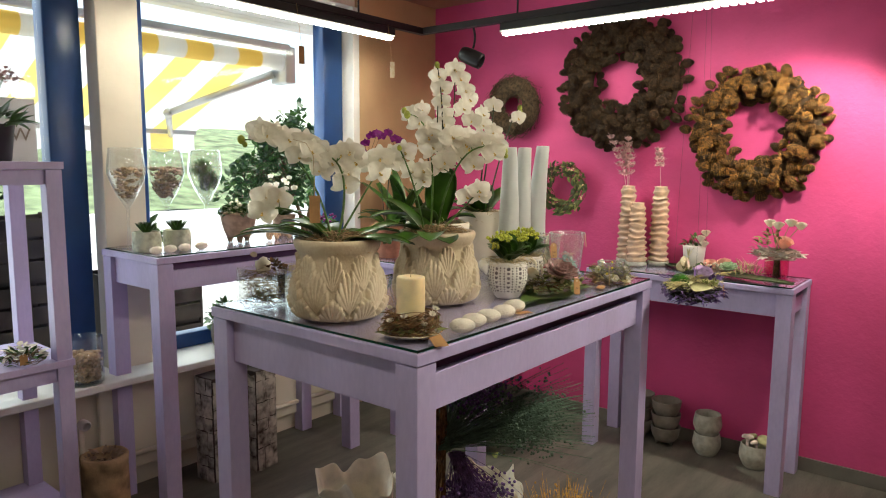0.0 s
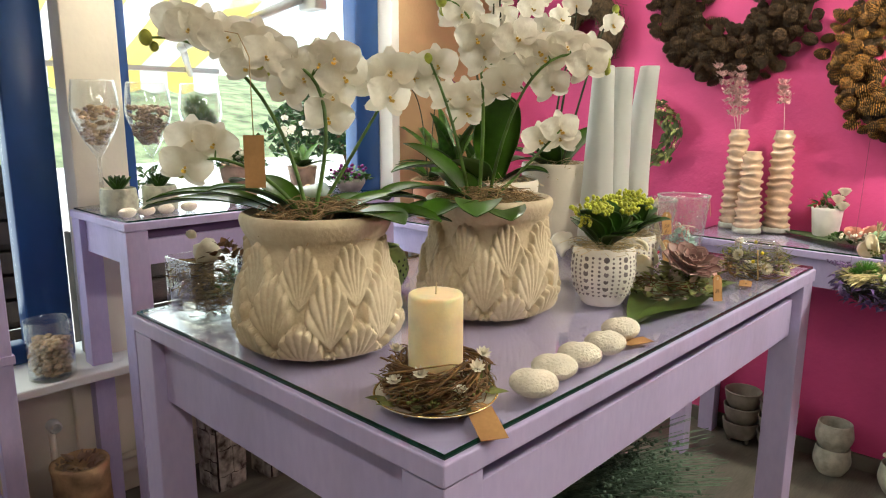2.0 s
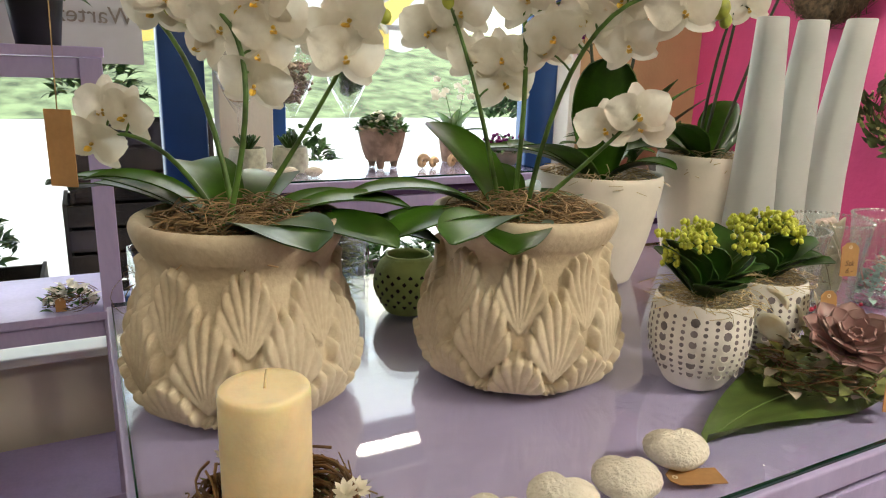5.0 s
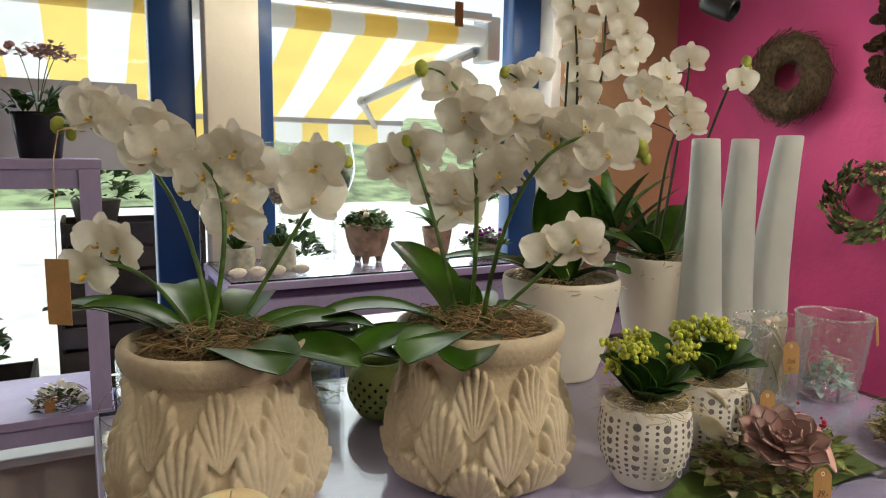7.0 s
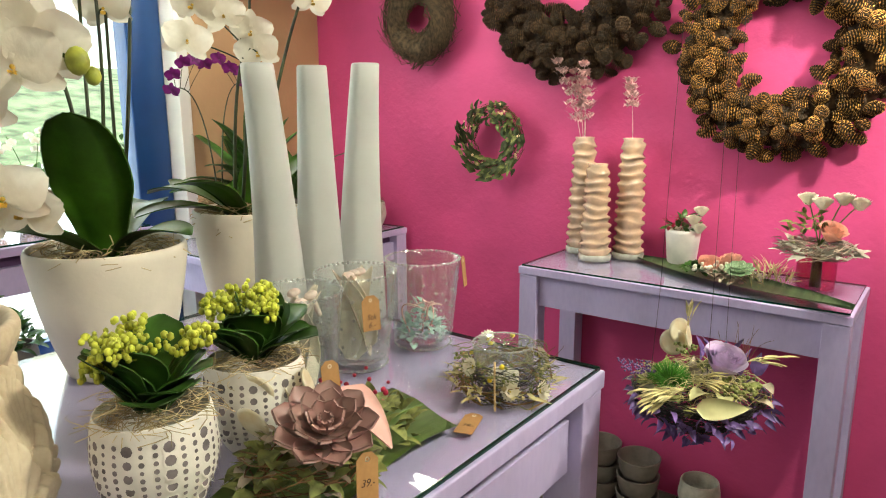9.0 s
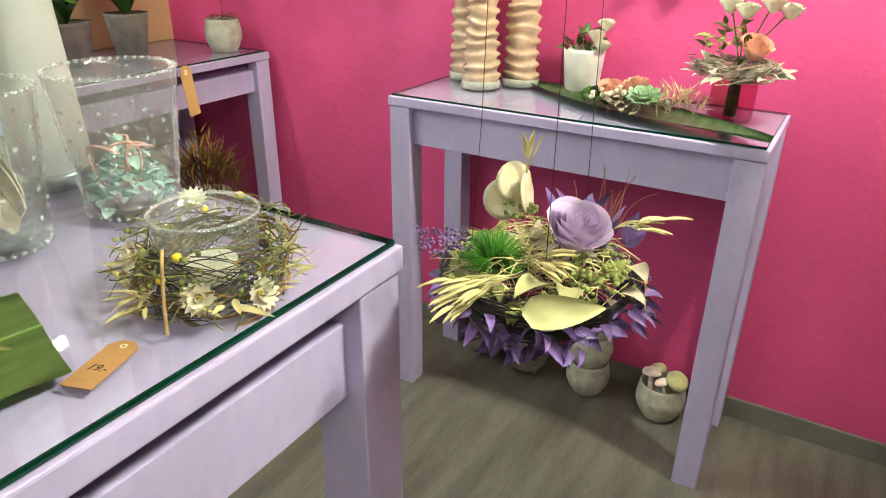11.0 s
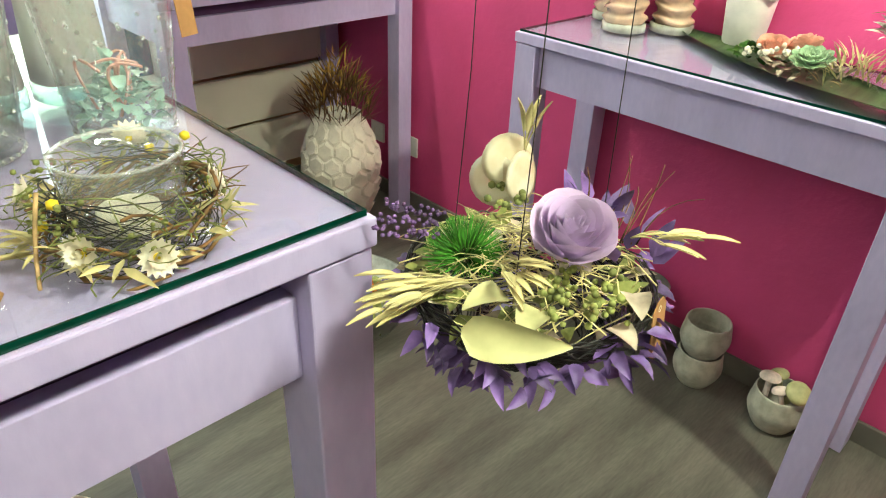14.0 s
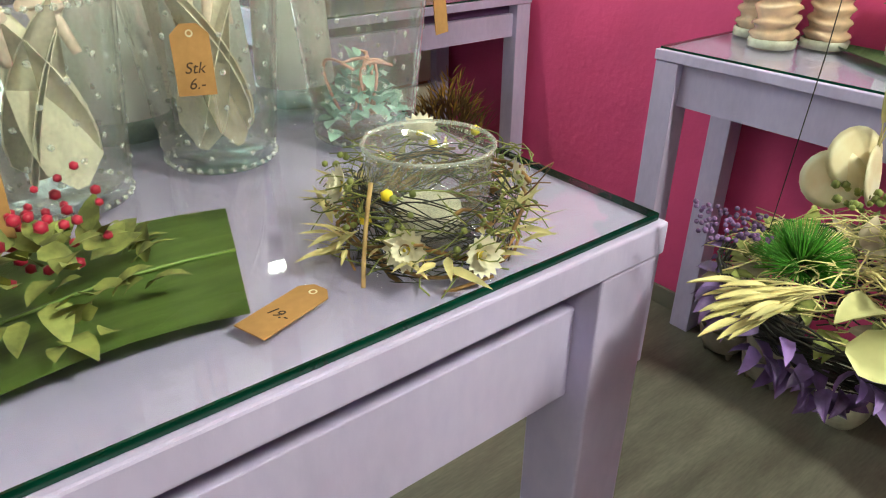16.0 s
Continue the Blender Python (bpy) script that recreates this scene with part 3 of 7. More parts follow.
M_SOFFIT = material("white_boards", (0.70, 0.72, 0.74), 0.6, vary=0.05, scale=4)
M_LEAVES = material("hedge_leaf", (0.06, 0.13, 0.03), 0.55, vary=0.3, scale=30, island=0.5, translucent=0.2)
M_CRATE = material("dark_crate", (0.05, 0.035, 0.03), 0.8, vary=0.3, scale=10)
setting("ground", box((-60, RY + 0.22, -0.12), (60, 90, -0.04)), M_GROUND, "pale paved forecourt outside the shop")
bm = bmesh.new()
rows = [[bm.verts.new((x, y, z + 0.12 * noise.noise(Vector((x * 0.4, y * 0.4, 0))))) for x in np.linspace(-70, 80, 70)] for y, z in ((19, -0.06), (20, 0.1), (23, 0.9), (28, 2.2), (36, 3.4), (80, 6.0))]
grid_faces(bm, rows, False)
tagged(part("grass_bank", bm, M_GRASS), "sunny green grass bank beyond the forecourt", "grass", kind="stuff")
# soffit of narrow boards
sof = tagged(new("trim_soffit"), "white boarded soffit under the eaves", "soffit", kind="structure")
board = to_mesh(box((-3.2, 0, 0), (5.2, 0.088, 0.016), 0.003), M_SOFFIT, False)
for i in range(7):
    part("board", board, None, sof, m=pose(0, RY + 0.24 + i * 0.094, 2.27))
setting("trim_eaves", box((-3.2, RY + 0.22, 2.29), (5.2, RY + 0.92, 2.60)), M_CEIL, "roof edge above the soffit")


def awning(x0, x1, label):
    o = thing("awning", label, "awning", (x0, RY + 0.88, 0))
    w = x1 - x0
    z0, z1, d, s = 2.02, 1.63, 0.98, 0.17
    n = int(w / s)
    for i in range(n):
        mat = M_YSTRIPE if i % 2 else M_WSTRIPE
        bm = bmesh.new()
        rows = [[bm.verts.new((s * i + s * u, d * v, z0 + (z1 - z0) * v - 0.015 * math.sin(math.pi * v))) for u in (0, 1)] for v in np.linspace(0, 1, 7)]
        grid_faces(bm, rows, False)
        part("stripe", bm, mat, o)
        bm = bmesh.new()
        top = [bm.verts.new((s * i + s * u, d + 0.004, z1)) for u in np.linspace(0, 1, 9)]
        low = [bm.verts.new((s * i + s * u, d + 0.004, z1 - 0.13 - 0.022 * abs(math.sin(math.pi * u)))) for u in np.linspace(0, 1, 9)]
        grid_faces(bm, [top, low], False)
        part("valance", bm, mat, o, "scalloped valance")
        rr = 0.055
        part("rolled_stripe", lathe([(rr, 0), (rr, s)], 16, caps=(False, False)), mat, o, m=pose(s * i, -0.05, z0 + 0.03, 0, 90, 0))
    part("front_bar", box((0, d - 0.03, z1 - 0.02), (n * s, d, z1 + 0.02), 0.005), M_ALU, o)
    part("wall_bar", box((0, -0.16, z0 + 0.09), (n * s, -0.11, z0 + 0.13), 0.005), M_ALU, o)
    for ax in (0.35, n * s - 0.45):
        part("arm", tube([(ax + 0.45, 0.02, z0 - 0.04), (ax, d * 0.55, (z0 + z1) / 2 - 0.10)], 0.026, 0.022, 10), M_ALU, o)
        part("arm", tube([(ax, d * 0.55, (z0 + z1) / 2 - 0.10), (ax + 0.25, d - 0.02, z1 - 0.03)], 0.021, 0.018, 10), M_ALU, o)
        part("elbow", ball(bmesh.new(), (ax, d * 0.55, (z0 + z1) / 2 - 0.10), 0.032, 2), M_ALU, o)
        part("bracket", box((ax + 0.46, -0.10, z0 - 0.10), (ax + 0.54, 0.06, z0 + 0.13), 0.008), M_ALU, o)
    return o


awning(-3.0, 2.10, "yellow and white striped awning with a scalloped edge, rolled out")


# hedge and bushes
def bush(x, y, w, d, h, count, seed, label, leaf=0.05, name="bush"):
    o = thing(name, label, "bush", (x, y, -0.04))
    r, bm = random.Random(seed), bmesh.new()
    for _ in range(count):
        a, b = r.uniform(0, 6.283), r.uniform(-0.2, 1.0)
        q = 0.72 + 0.35 * noise.noise(Vector((math.cos(a) * 2 + seed, math.sin(a) * 2, b * 3)))
        k = q * math.sqrt(max(0.05, 1 - b * b)) * r.uniform(0.75, 1.0)
        p = Vector((w * k * math.cos(a), d * k * math.sin(a), h * (0.45 + 0.55 * b * q)))
        s = leaf * r.uniform(0.6, 1.3)
        m = Matrix.Translation(p) @ Euler((r.uniform(-1, 1), r.uniform(-1, 1), r.uniform(0, 6.28))).to_matrix().to_4x4()
        bm.faces.new([bm.verts.new(m @ Vector(c)) for c in ((-s, 0, 0), (-0.2 * s, 0.5 * s, 0.1 * s), (s, 0, 0), (-0.2 * s, -0.5 * s, 0.1 * s))])
    part("crown", bm, M_LEAVES, o)
    for i in range(4):
        part("branch", tube(arc((0, 0, 0), (r.uniform(-.1, .1) * w, r.uniform(-.1, .1) * d, h * 0.3), (r.uniform(-.6, .6) * w, r.uniform(-.6, .6) * d, h * 0.75), 5), 0.04 * h / 2, 0.01, 6), M_TWIG, o)
    return o


bush(5.2, 5.4, 0.9, 0.8, 2.6, 4200, 1, "tall dark green bush beside the awning", 0.055)
bush(6.0, 7.5, 1.6, 1.2, 2.4, 3000, 2, "dark green garden bush", 0.08)
bush(-7.0, 18.5, 5.0, 1.0, 1.0, 2200, 3, "low green hedge along the bank", 0.08, "hedge")
# dark crates and plant stand outside the left window
for cx, cy, cz in ((0.15, 2.65, 0), (0.15, 2.65, 0.30), (0.15, 2.65, 0.60), (-0.45, 2.70, 0), (-0.45, 2.70, 0.30), (0.82, 2.62, 0.60), (0.82, 2.62, 0.30), (0.82, 2.62, 0.0), (0.18, 2.65, 0.90)):
    o = thing("crate", "dark weathered wooden crate outside the window", "crate", (cx, cy, cz - 0.04), "stacked crates")
    for k in range(3):
        part("slat", box((-0.24, -0.16, 0.02 + 0.095 * k), (0.24, -0.145, 0.10 + 0.095 * k), 0.002), M_CRATE, o, smooth=False)
        part("slat", box((-0.24, 0.145, 0.02 + 0.095 * k), (0.24, 0.16, 0.10 + 0.095 * k), 0.002), M_CRATE, o, smooth=False)
    for sx in (-0.255, 0.24):
        part("end_board", box((sx, -0.16, 0.0), (sx + 0.015, 0.16, 0.30), 0.002), M_CRATE, o, smooth=False)
    part("bottom", box((-0.24, -0.145, 0.0), (0.24, 0.145, 0.018), 0.002), M_CRATE, o, smooth=False)
for cx, cy, cz, s in ((0.05, 2.65, 1.17, 5), (0.82, 2.62, 0.87, 6), (-0.45, 2.70, 0.57, 7)):
    o = thing("outdoor_plant", "leafy green plant standing on the crates", "plant", (cx, cy, cz - 0.04), "plants on the crates")
    part("pot", lathe([(0.07, 0), (0.09, 0.10), (0.095, 0.10)], 16), M_TAUPE, o)
    part("foliage", leaf_heap(150, 0.16, 0.20, 0.06, s, 0.5), M_LEAVES, o, m=pose(0, 0, 0.10))
# ---- plants: common pieces ----
def basis(at, ahead, up=(0, 0, 1)):
    """A pose at a place, with x along ahead and z near up."""
    x = Vector(ahead).normalized()
    y = Vector(up).cross(x)
    y = y.normalized() if y.length > 1e-4 else Vector((0, 1, 0))
    z = x.cross(y)
    return Matrix.Translation(at) @ Matrix((x, y, z)).transposed().to_4x4()


def tangle(count, radius, height, thick, seed, inner=0.0, length=0.06, sag=0.3):
    """Loose fibres that lie in a low heap round the z axis."""
    r, bm = random.Random(seed), bmesh.new()
    for _ in range(count):
        a, d = r.uniform(0, 6.283), inner + (radius - inner) * math.sqrt(r.random())
        c = Vector((d * math.cos(a), d * math.sin(a), height * r.random() * (1.1 - (d / radius) ** 2 * sag)))
        h = r.uniform(0, 6.283)
        v = Vector((math.cos(h), math.sin(h), r.uniform(-0.25, 0.35))) * length * r.uniform(0.4, 1)
        k = Vector((r.uniform(-1, 1), r.uniform(-1, 1), r.uniform(-0.1, 0.8))) * length * 0.5
        tube(arc(c - v * 0.5, c + k, c + v * 0.5, 4), thick, thick * 0.6, 3, bm)
    return bm


def petal_sheet(bm, m, length, width, cup, droop=0.15, n=6, k=5, notch=0.0):
    """One petal from the origin along x."""
    rows = []
    for i in range(n + 1):
        s = i / n
        w = width * 0.5 * max(0.1, math.sin(math.pi * (0.10 + 0.86 * s ** 0.8))) ** 0.7
        row = []
        for j in range(k):
            u = -1 + 2 * j / (k - 1)
            x = length * s * (1 - notch * u * u * s)
            z = cup * length * s * s - droop * length * s ** 3 + 0.16 * w * (u * u) - 0.03 * width * math.sin(u * 5 + s * 7)
            row.append(bm.verts.new(m @ Vector((x, u * w, z))))
        rows.append(row)
    grid_faces(bm, rows, False)


def orchid_flower_meshes(size, seed):
    r, bm = random.Random(seed), bmesh.new()
    # faces along +x: sepals behind, two wide petals in front
    for ang, ln, wd in ((90, 0.50, 0.36), (215, 0.50, 0.34), (325, 0.50, 0.34)):
        petal_sheet(bm, pose(-0.004, 0, 0, 0, 0, 0) @ Matrix.Rotation(radians(ang + r.uniform(-6, 6)), 4, 'X') @ pose(0, 0, 0, 90, 0, 90), size * ln, size * wd, r.uniform(0.0, 0.18))
    for ang in (20, 160):
        petal_sheet(bm, Matrix.Rotation(radians(ang + r.uniform(-5, 5)), 4, 'X') @ pose(0, 0, 0, 90, 0, 90), size * 0.54, size * 0.62, r.uniform(0.05, 0.22), k=7)
    lip = bmesh.new()
    ball(lip, (size * 0.05, 0, 0.0), size * 0.04, 1, (1.2, 0.8, 0.8))
    for ang in (-40, 0, 40):
        petal_sheet(lip, pose(0.004, 0, -size * 0.05) @ Matrix.Rotation(radians(ang), 4, 'X') @ pose(0, 0, 0, 0, 25, 0), size * 0.14, size * 0.10, 0.5, n=4, k=3)
    return to_mesh(bm, M_PETAL), to_mesh(lip, M_LIP)


FLOWERS = [orchid_flower_meshes(0.064, s) for s in range(4)]
PURPLES = []
for s in range(2):
    pm, lm = orchid_flower_meshes(0.05, 20 + s)
    pm.materials[0], lm.materials[0] = M_PURPLE, M_PURPLE
    PURPLES.append((pm, lm))


def put_flower(parent, at, face, r, flowers, scale=1.0):
    pm, lm = flowers[r.randrange(len(flowers))]
    f = part("flower", pm, None, parent, m=basis(at, face) @ Matrix.Rotation(r.uniform(-0.35, 0.35), 4, 'X') @ Matrix.Scale(scale * r.uniform(0.92, 1.08), 4))
    part("lip", lm, None, f, "yellow throat of the bloom")
    return f


def orchid_plant(o, foot, spikes, leaves, seed, flowers=None, stem=M_STEM, scale=1.0, leaf_mat=M_GREEN, face=(-0.6, -0.8, -0.1), dense=False):
    """Leaves and flower spikes on thing o; places are relative to it. spikes: (bend, [bloom places], bud)."""
    r = random.Random(seed)
    flowers = flowers or FLOWERS
    for bend, blooms, bud in spikes:
        base = Vector(foot) + Vector((r.uniform(-0.02, 0.02), r.uniform(-0.02, 0.02), 0))
        end = Vector(bud or blooms[-1])
        pts = arc(base, Vector(bend), end, 14)
        part("stem", tube(pts, 0.0030, 0.0016, 7), stem, o)
        more = [Vector(b) + Vector((r.uniform(-0.03, 0.03), r.uniform(-0.03, 0.03), r.uniform(-0.035, 0.01))) for b in blooms[1::2] if dense]
        for b in [*map(Vector, blooms), *more]:
            near = min(pts[3:], key=lambda p: (p - b).length)
            out = Vector(face) + Vector((r.uniform(-0.45, 0.45), r.uniform(-0.45, 0.45), r.uniform(-0.25, 0.25)))
            out.normalize()
            c = b - out * 0.012
            part("flower_stalk", tube(arc(near, (near + c) / 2 + Vector((0, 0, 0.008)), c, 4), 0.0013, 0.0010, 5), stem, o)
            put_flower(o, b, out, r, flowers, scale)
        if bud:
            bm = ball(bmesh.new(), end, 0.0085, 2, (1.0, 1.0, 1.25))
            ball(bm, end + Vector((0.012, 0.004, -0.010)), 0.006, 2, (1, 1, 1.2))
            part("bud", bm, M_BUD, o, "closed greenish bud")
    for ang, ln, wd, rise, droop in leaves:
        part("leaf", blade(ln * 1.08, max(wd, 0.043) * 1.30, rise, min(droop, rise + 16), 0.20, 14, 0.62, 0.0016, round_tip=True, m=Matrix.Translation(foot) @ pose(0, 0, 0, 0, 0, ang) @ pose(0.012, 0, 0)), leaf_mat, o)


# ---- two cast stone pots with acanthus relief ----
def palmette(x, y, wide, tall, lift):
    """Relief of one lobed fan of seven plumes at x across and y above its foot, in metres."""
    u, v = x / (1.04 * wide), (y + 0.22 * tall) / (1.22 * tall)
    if v <= 0 or abs(u) > 1:
        return 0.0
    rad, turn = math.hypot(u, v), math.degrees(math.atan2(u, v))
    if abs(turn) > 64:
        return 0.0
    plume = abs(math.cos(math.pi * turn / 18.3))
    t = rad / ((1.0 - 0.10 * (turn / 64) ** 2) * (0.88 + 0.12 * plume ** 0.5))
    if t >= 1:
        return 0.0
    edge = min(1.0, (1 - t) / 0.06) ** 0.5
    curl = math.exp(-((t - 0.88) / 0.13) ** 2)
    return (lift + 0.26 + 0.34 * plume ** 0.5 * min(1.0, 0.3 + t) + 0.22 * curl * plume ** 0.4) * edge


def acanthus(a, z, rows):
    """Height of the leaf relief at the angle a and the height z: rows of fans, the lower rows on top."""
    best = 0.0
    for z0, tall, count, shift, lift in rows:
        wide = math.pi * 0.098 / count
        u = (a / (2 * math.pi) * count + shift) % 1.0 - 0.5
        for side in (0, -1, 1):
            best = max(best, palmette((u + side) * 2 * wide, z - z0, wide, tall, lift))
        # a pair of scrolls at the foot of each fan
        q = math.hypot(abs(u) * 2 * wide - 0.030, z - z0 - 0.010) / 0.0060
        if q < 1:
            best = max(best, lift + 0.75 * math.sqrt(1 - q * q) * (0.45 if 0.42 < q < 0.62 else 1.0))
    return best


def acanthus_pot_mesh():
    prof = smooth_profile([(0.072, 0.0), (0.080, 0.004), (0.0925, 0.020), (0.0985, 0.044), (0.0980, 0.070), (0.0920, 0.096), (0.0862, 0.120), (0.0845, 0.136), (0.0875, 0.146),
                           (0.0920, 0.153), (0.0965, 0.163), (0.0980, 0.171), (0.0955, 0.177), (0.0895, 0.178), (0.083, 0.170), (0.080, 0.150), (0.079, 0.138)], 11)
    rows = ((-0.002, 0.056, 9, 0.0, 0.66), (0.036, 0.074, 9, 0.5, 0.31), (0.084, 0.064, 9, 0.0, 0.0))
    last = len(prof) * 0.55

    def shape(a, k, r, z):
        if z < 0.150 and k < last:
            r += 0.0115 * acanthus(a, z, rows) * min(1.0, 0.3 + z / 0.012)
        r += 0.0010 * noise.noise(Vector((math.cos(a) * 3, math.sin(a) * 3, z * 40)))
        return r, z
    return to_mesh(lathe(prof, 528, shape), M_STONE)


ACANTHUS = acanthus_pot_mesh()


def stone_pot(at, turn, label):
    o = thing("orchid_pot", label, "potted orchid", at, "orchids in stone pots")
    part("pot", ACANTHUS, None, o, "cream cast stone pot with acanthus leaf relief", m=pose(0, 0, 0, 0, 0, turn))
    part("soil", lathe([(0.0005, 0.150), (0.083, 0.148)], 24, caps=(False, False)), M_SOIL, o)
    part("moss", tangle(460, 0.072, 0.036, 0.0008, int(turn) + 3), M_MOSS, o, "curly dry brown moss", m=pose(0, 0, 0.150))
    return o


P1, P2 = Vector((0.119, 0.342, G1)), Vector((0.402, 0.287, G1))


def rel(o, pts):
    return [tuple(Vector(p) - o) for p in pts]


pot = stone_pot(tuple(P1), 0, "white orchid with long leaves in a carved cream stone pot")
orchid_plant(pot, (0.0, 0.01, 0.155), [
    (rel(P1, [(0.10, 0.40, 1.46)])[0], rel(P1, [(0.078, 0.40, 1.445), (0.052, 0.425, 1.450), (0.032, 0.447, 1.462), (0.010, 0.470, 1.470), (0.062, 0.40, 1.415)]), rel(P1, [(-0.018, 0.50, 1.450)])[0]),
    (rel(P1, [(0.16, 0.30, 1.44)])[0], rel(P1, [(0.150, 0.318, 1.402), (0.128, 0.338, 1.418), (0.112, 0.352, 1.400), (0.096, 0.375, 1.428), (0.100, 0.372, 1.385), (0.140, 0.330, 1.378)]), rel(P1, [(0.076, 0.392, 1.420)])[0]),
    (rel(P1, [(0.20, 0.34, 1.33)])[0], rel(P1, [(0.198, 0.315, 1.395), (0.215, 0.300, 1.410)]), rel(P1, [(0.232, 0.290, 1.425)])[0]),
    (rel(P1, [(0.06, 0.40, 1.33)])[0], rel(P1, [(0.034, 0.440, 1.318), (0.016, 0.462, 1.322)]), rel(P1, [(-0.004, 0.480, 1.290)])[0]),
], [(-78, 0.130, 0.062, 34, 104), (-50, 0.150, 0.066, 26, 80), (-28, 0.170, 0.054, 18, 46), (-20, 0.150, 0.048, 40, 62), (142, 0.19, 0.034, 42, 85), (128, 0.21, 0.030, 30, 62), (100, 0.15, 0.045, 60, 90), (60, 0.15, 0.050, 45, 90), (165, 0.13, 0.030, 62, 70), (10, 0.14, 0.05, 35, 85)], 11, dense=True)
pot = stone_pot(tuple(P2), 17, "white orchid with dark leaves in a carved stone pot")
orchid_plant(pot, (0.0, 0.015, 0.155), [
    (rel(P2, [(0.42, 0.29, 1.53)])[0], rel(P2, [(0.392, 0.300, 1.475), (0.374, 0.322, 1.500), (0.400, 0.300, 1.440), (0.430, 0.270, 1.465), (0.455, 0.240, 1.448)]), rel(P2, [(0.350, 0.340, 1.520)])[0]),
    (rel(P2, [(0.42, 0.25, 1.50)])[0], rel(P2, [(0.440, 0.255, 1.420), (0.462, 0.232, 1.440), (0.482, 0.208, 1.455), (0.502, 0.185, 1.445), (0.468, 0.224, 1.398), (0.418, 0.275, 1.405)]), rel(P2, [(0.520, 0.165, 1.432)])[0]),
    (rel(P2, [(0.36, 0.32, 1.36)])[0], rel(P2, [(0.328, 0.375, 1.408), (0.352, 0.350, 1.428), (0.364, 0.338, 1.382), (0.384, 0.318, 1.383)]), rel(P2, [(0.342, 0.36, 1.44)])[0]),
    (rel(P2, [(0.45, 0.25, 1.28)])[0], rel(P2, [(0.456, 0.235, 1.318), (0.478, 0.212, 1.334)]), None),
], [(-162, 0.165, 0.046, 26, 45), (-142, 0.150, 0.052, 30, 68), (170, 0.17, 0.050, 42, 62), (-124, 0.130, 0.056, 24, 84), (-178, 0.16, 0.042, 22, 38), (110, 0.15, 0.052, 64, 46), (60, 0.12, 0.050, 38, 50), (20, 0.10, 0.045, 34, 44), (85, 0.10, 0.05, 62, 60)], 12, dense=True)


# ---- tall orchids in plain pale pots ----
def pale_pot(at, r, h, label):
    o = thing("orchid_pot", label, "potted orchid", at, "orchids in pale pots")
    part("pot", lathe(smooth_profile([(r * 0.62, 0), (r * 0.66, 0.004), (r * 0.86, h * 0.42), (r, h * 0.88), (r, h), (r * 0.95, h), (r * 0.92, h * 0.86), (r * 0.9, h * 0.8)], 5), 48), M_POTW, o, "cream matt glazed pot")
    part("moss", tangle(170, r * 0.9, 0.03, 0.0009, int(r * 1000)), M_STRAW, o, m=pose(0, 0, h * 0.86))
    part("soil", lathe([(0.0005, h * 0.86), (r * 0.92, h * 0.86)], 24, caps=(False, False)), M_SOIL, o)
    return o


P3, P4 = Vector((0.714, 0.540, G1)), Vector((0.925, 0.520, G1))
o = pale_pot(tuple(P3), 0.098, 0.165, "tall white orchid in a cream pot on the lilac table")
orchid_plant(o, (0, 0, 0.15), [
    (rel(P3, [(0.745, 0.52, 1.50)])[0], rel(P3, [(0.738, 0.535, 1.523), (0.739, 0.533, 1.551), (0.731, 0.540, 1.588), (0.731, 0.540, 1.629), (0.722, 0.548, 1.665)]), rel(P3, [(0.72, 0.55, 1.70)])[0]),
    (rel(P3, [(0.78, 0.52, 1.55)])[0], rel(P3, [(0.792, 0.505, 1.571), (0.811, 0.495, 1.600), (0.798, 0.500, 1.627), (0.784, 0.510, 1.662), (0.768, 0.520, 1.689)]), None),
    (rel(P3, [(0.70, 0.56, 1.55)])[0], rel(P3, [(0.679, 0.575, 1.563), (0.650, 0.592, 1.546)]), rel(P3, [(0.632, 0.605, 1.560)])[0]),
], [(-130, 0.20, 0.075, 75, 25), (-165, 0.20, 0.06, 40, 40), (-60, 0.11, 0.06, 55, 80), (150, 0.2, 0.06, 40, 60), (40, 0.18, 0.06, 50, 70)], 13, stem=M_DARKSTEM)
for sx in (-0.012, 0.02):
    part("support_stick", tube([(sx, 0.0, 0.14), (sx + 0.01, 0.0, 0.52)], 0.0025, 0.002, 6), M_DARKSTEM, o, "dark plant stick")
o = pale_pot(tuple(P4), 0.080, 0.190, "white orchid with silvery leaves in a cream pot")
orchid_plant(o, (0, 0, 0.175), [
    (rel(P4, [(0.90, 0.50, 1.52)])[0], rel(P4, [(0.919, 0.478, 1.506), (0.888, 0.497, 1.525), (0.854, 0.516, 1.538), (0.844, 0.522, 1.490), (0.925, 0.474, 1.477)]), None),
    (rel(P4, [(0.93, 0.48, 1.57)])[0], rel(P4, [(0.887, 0.498, 1.559), (0.919, 0.479, 1.588)]), None),
    (rel(P4, [(0.98, 0.45, 1.58)])[0], rel(P4, [(0.996, 0.434, 1.552)]), rel(P4, [(1.0, 0.43, 1.585)])[0]),
], [(170, 0.15, 0.05, 35, 60), (-170, 0.14, 0.055, 60, 60), (-10, 0.15, 0.05, 60, 40), (30, 0.14, 0.05, 65, 40), (120, 0.15, 0.05, 50, 70)], 14, stem=M_DARKSTEM, leaf_mat=M_GREEN)


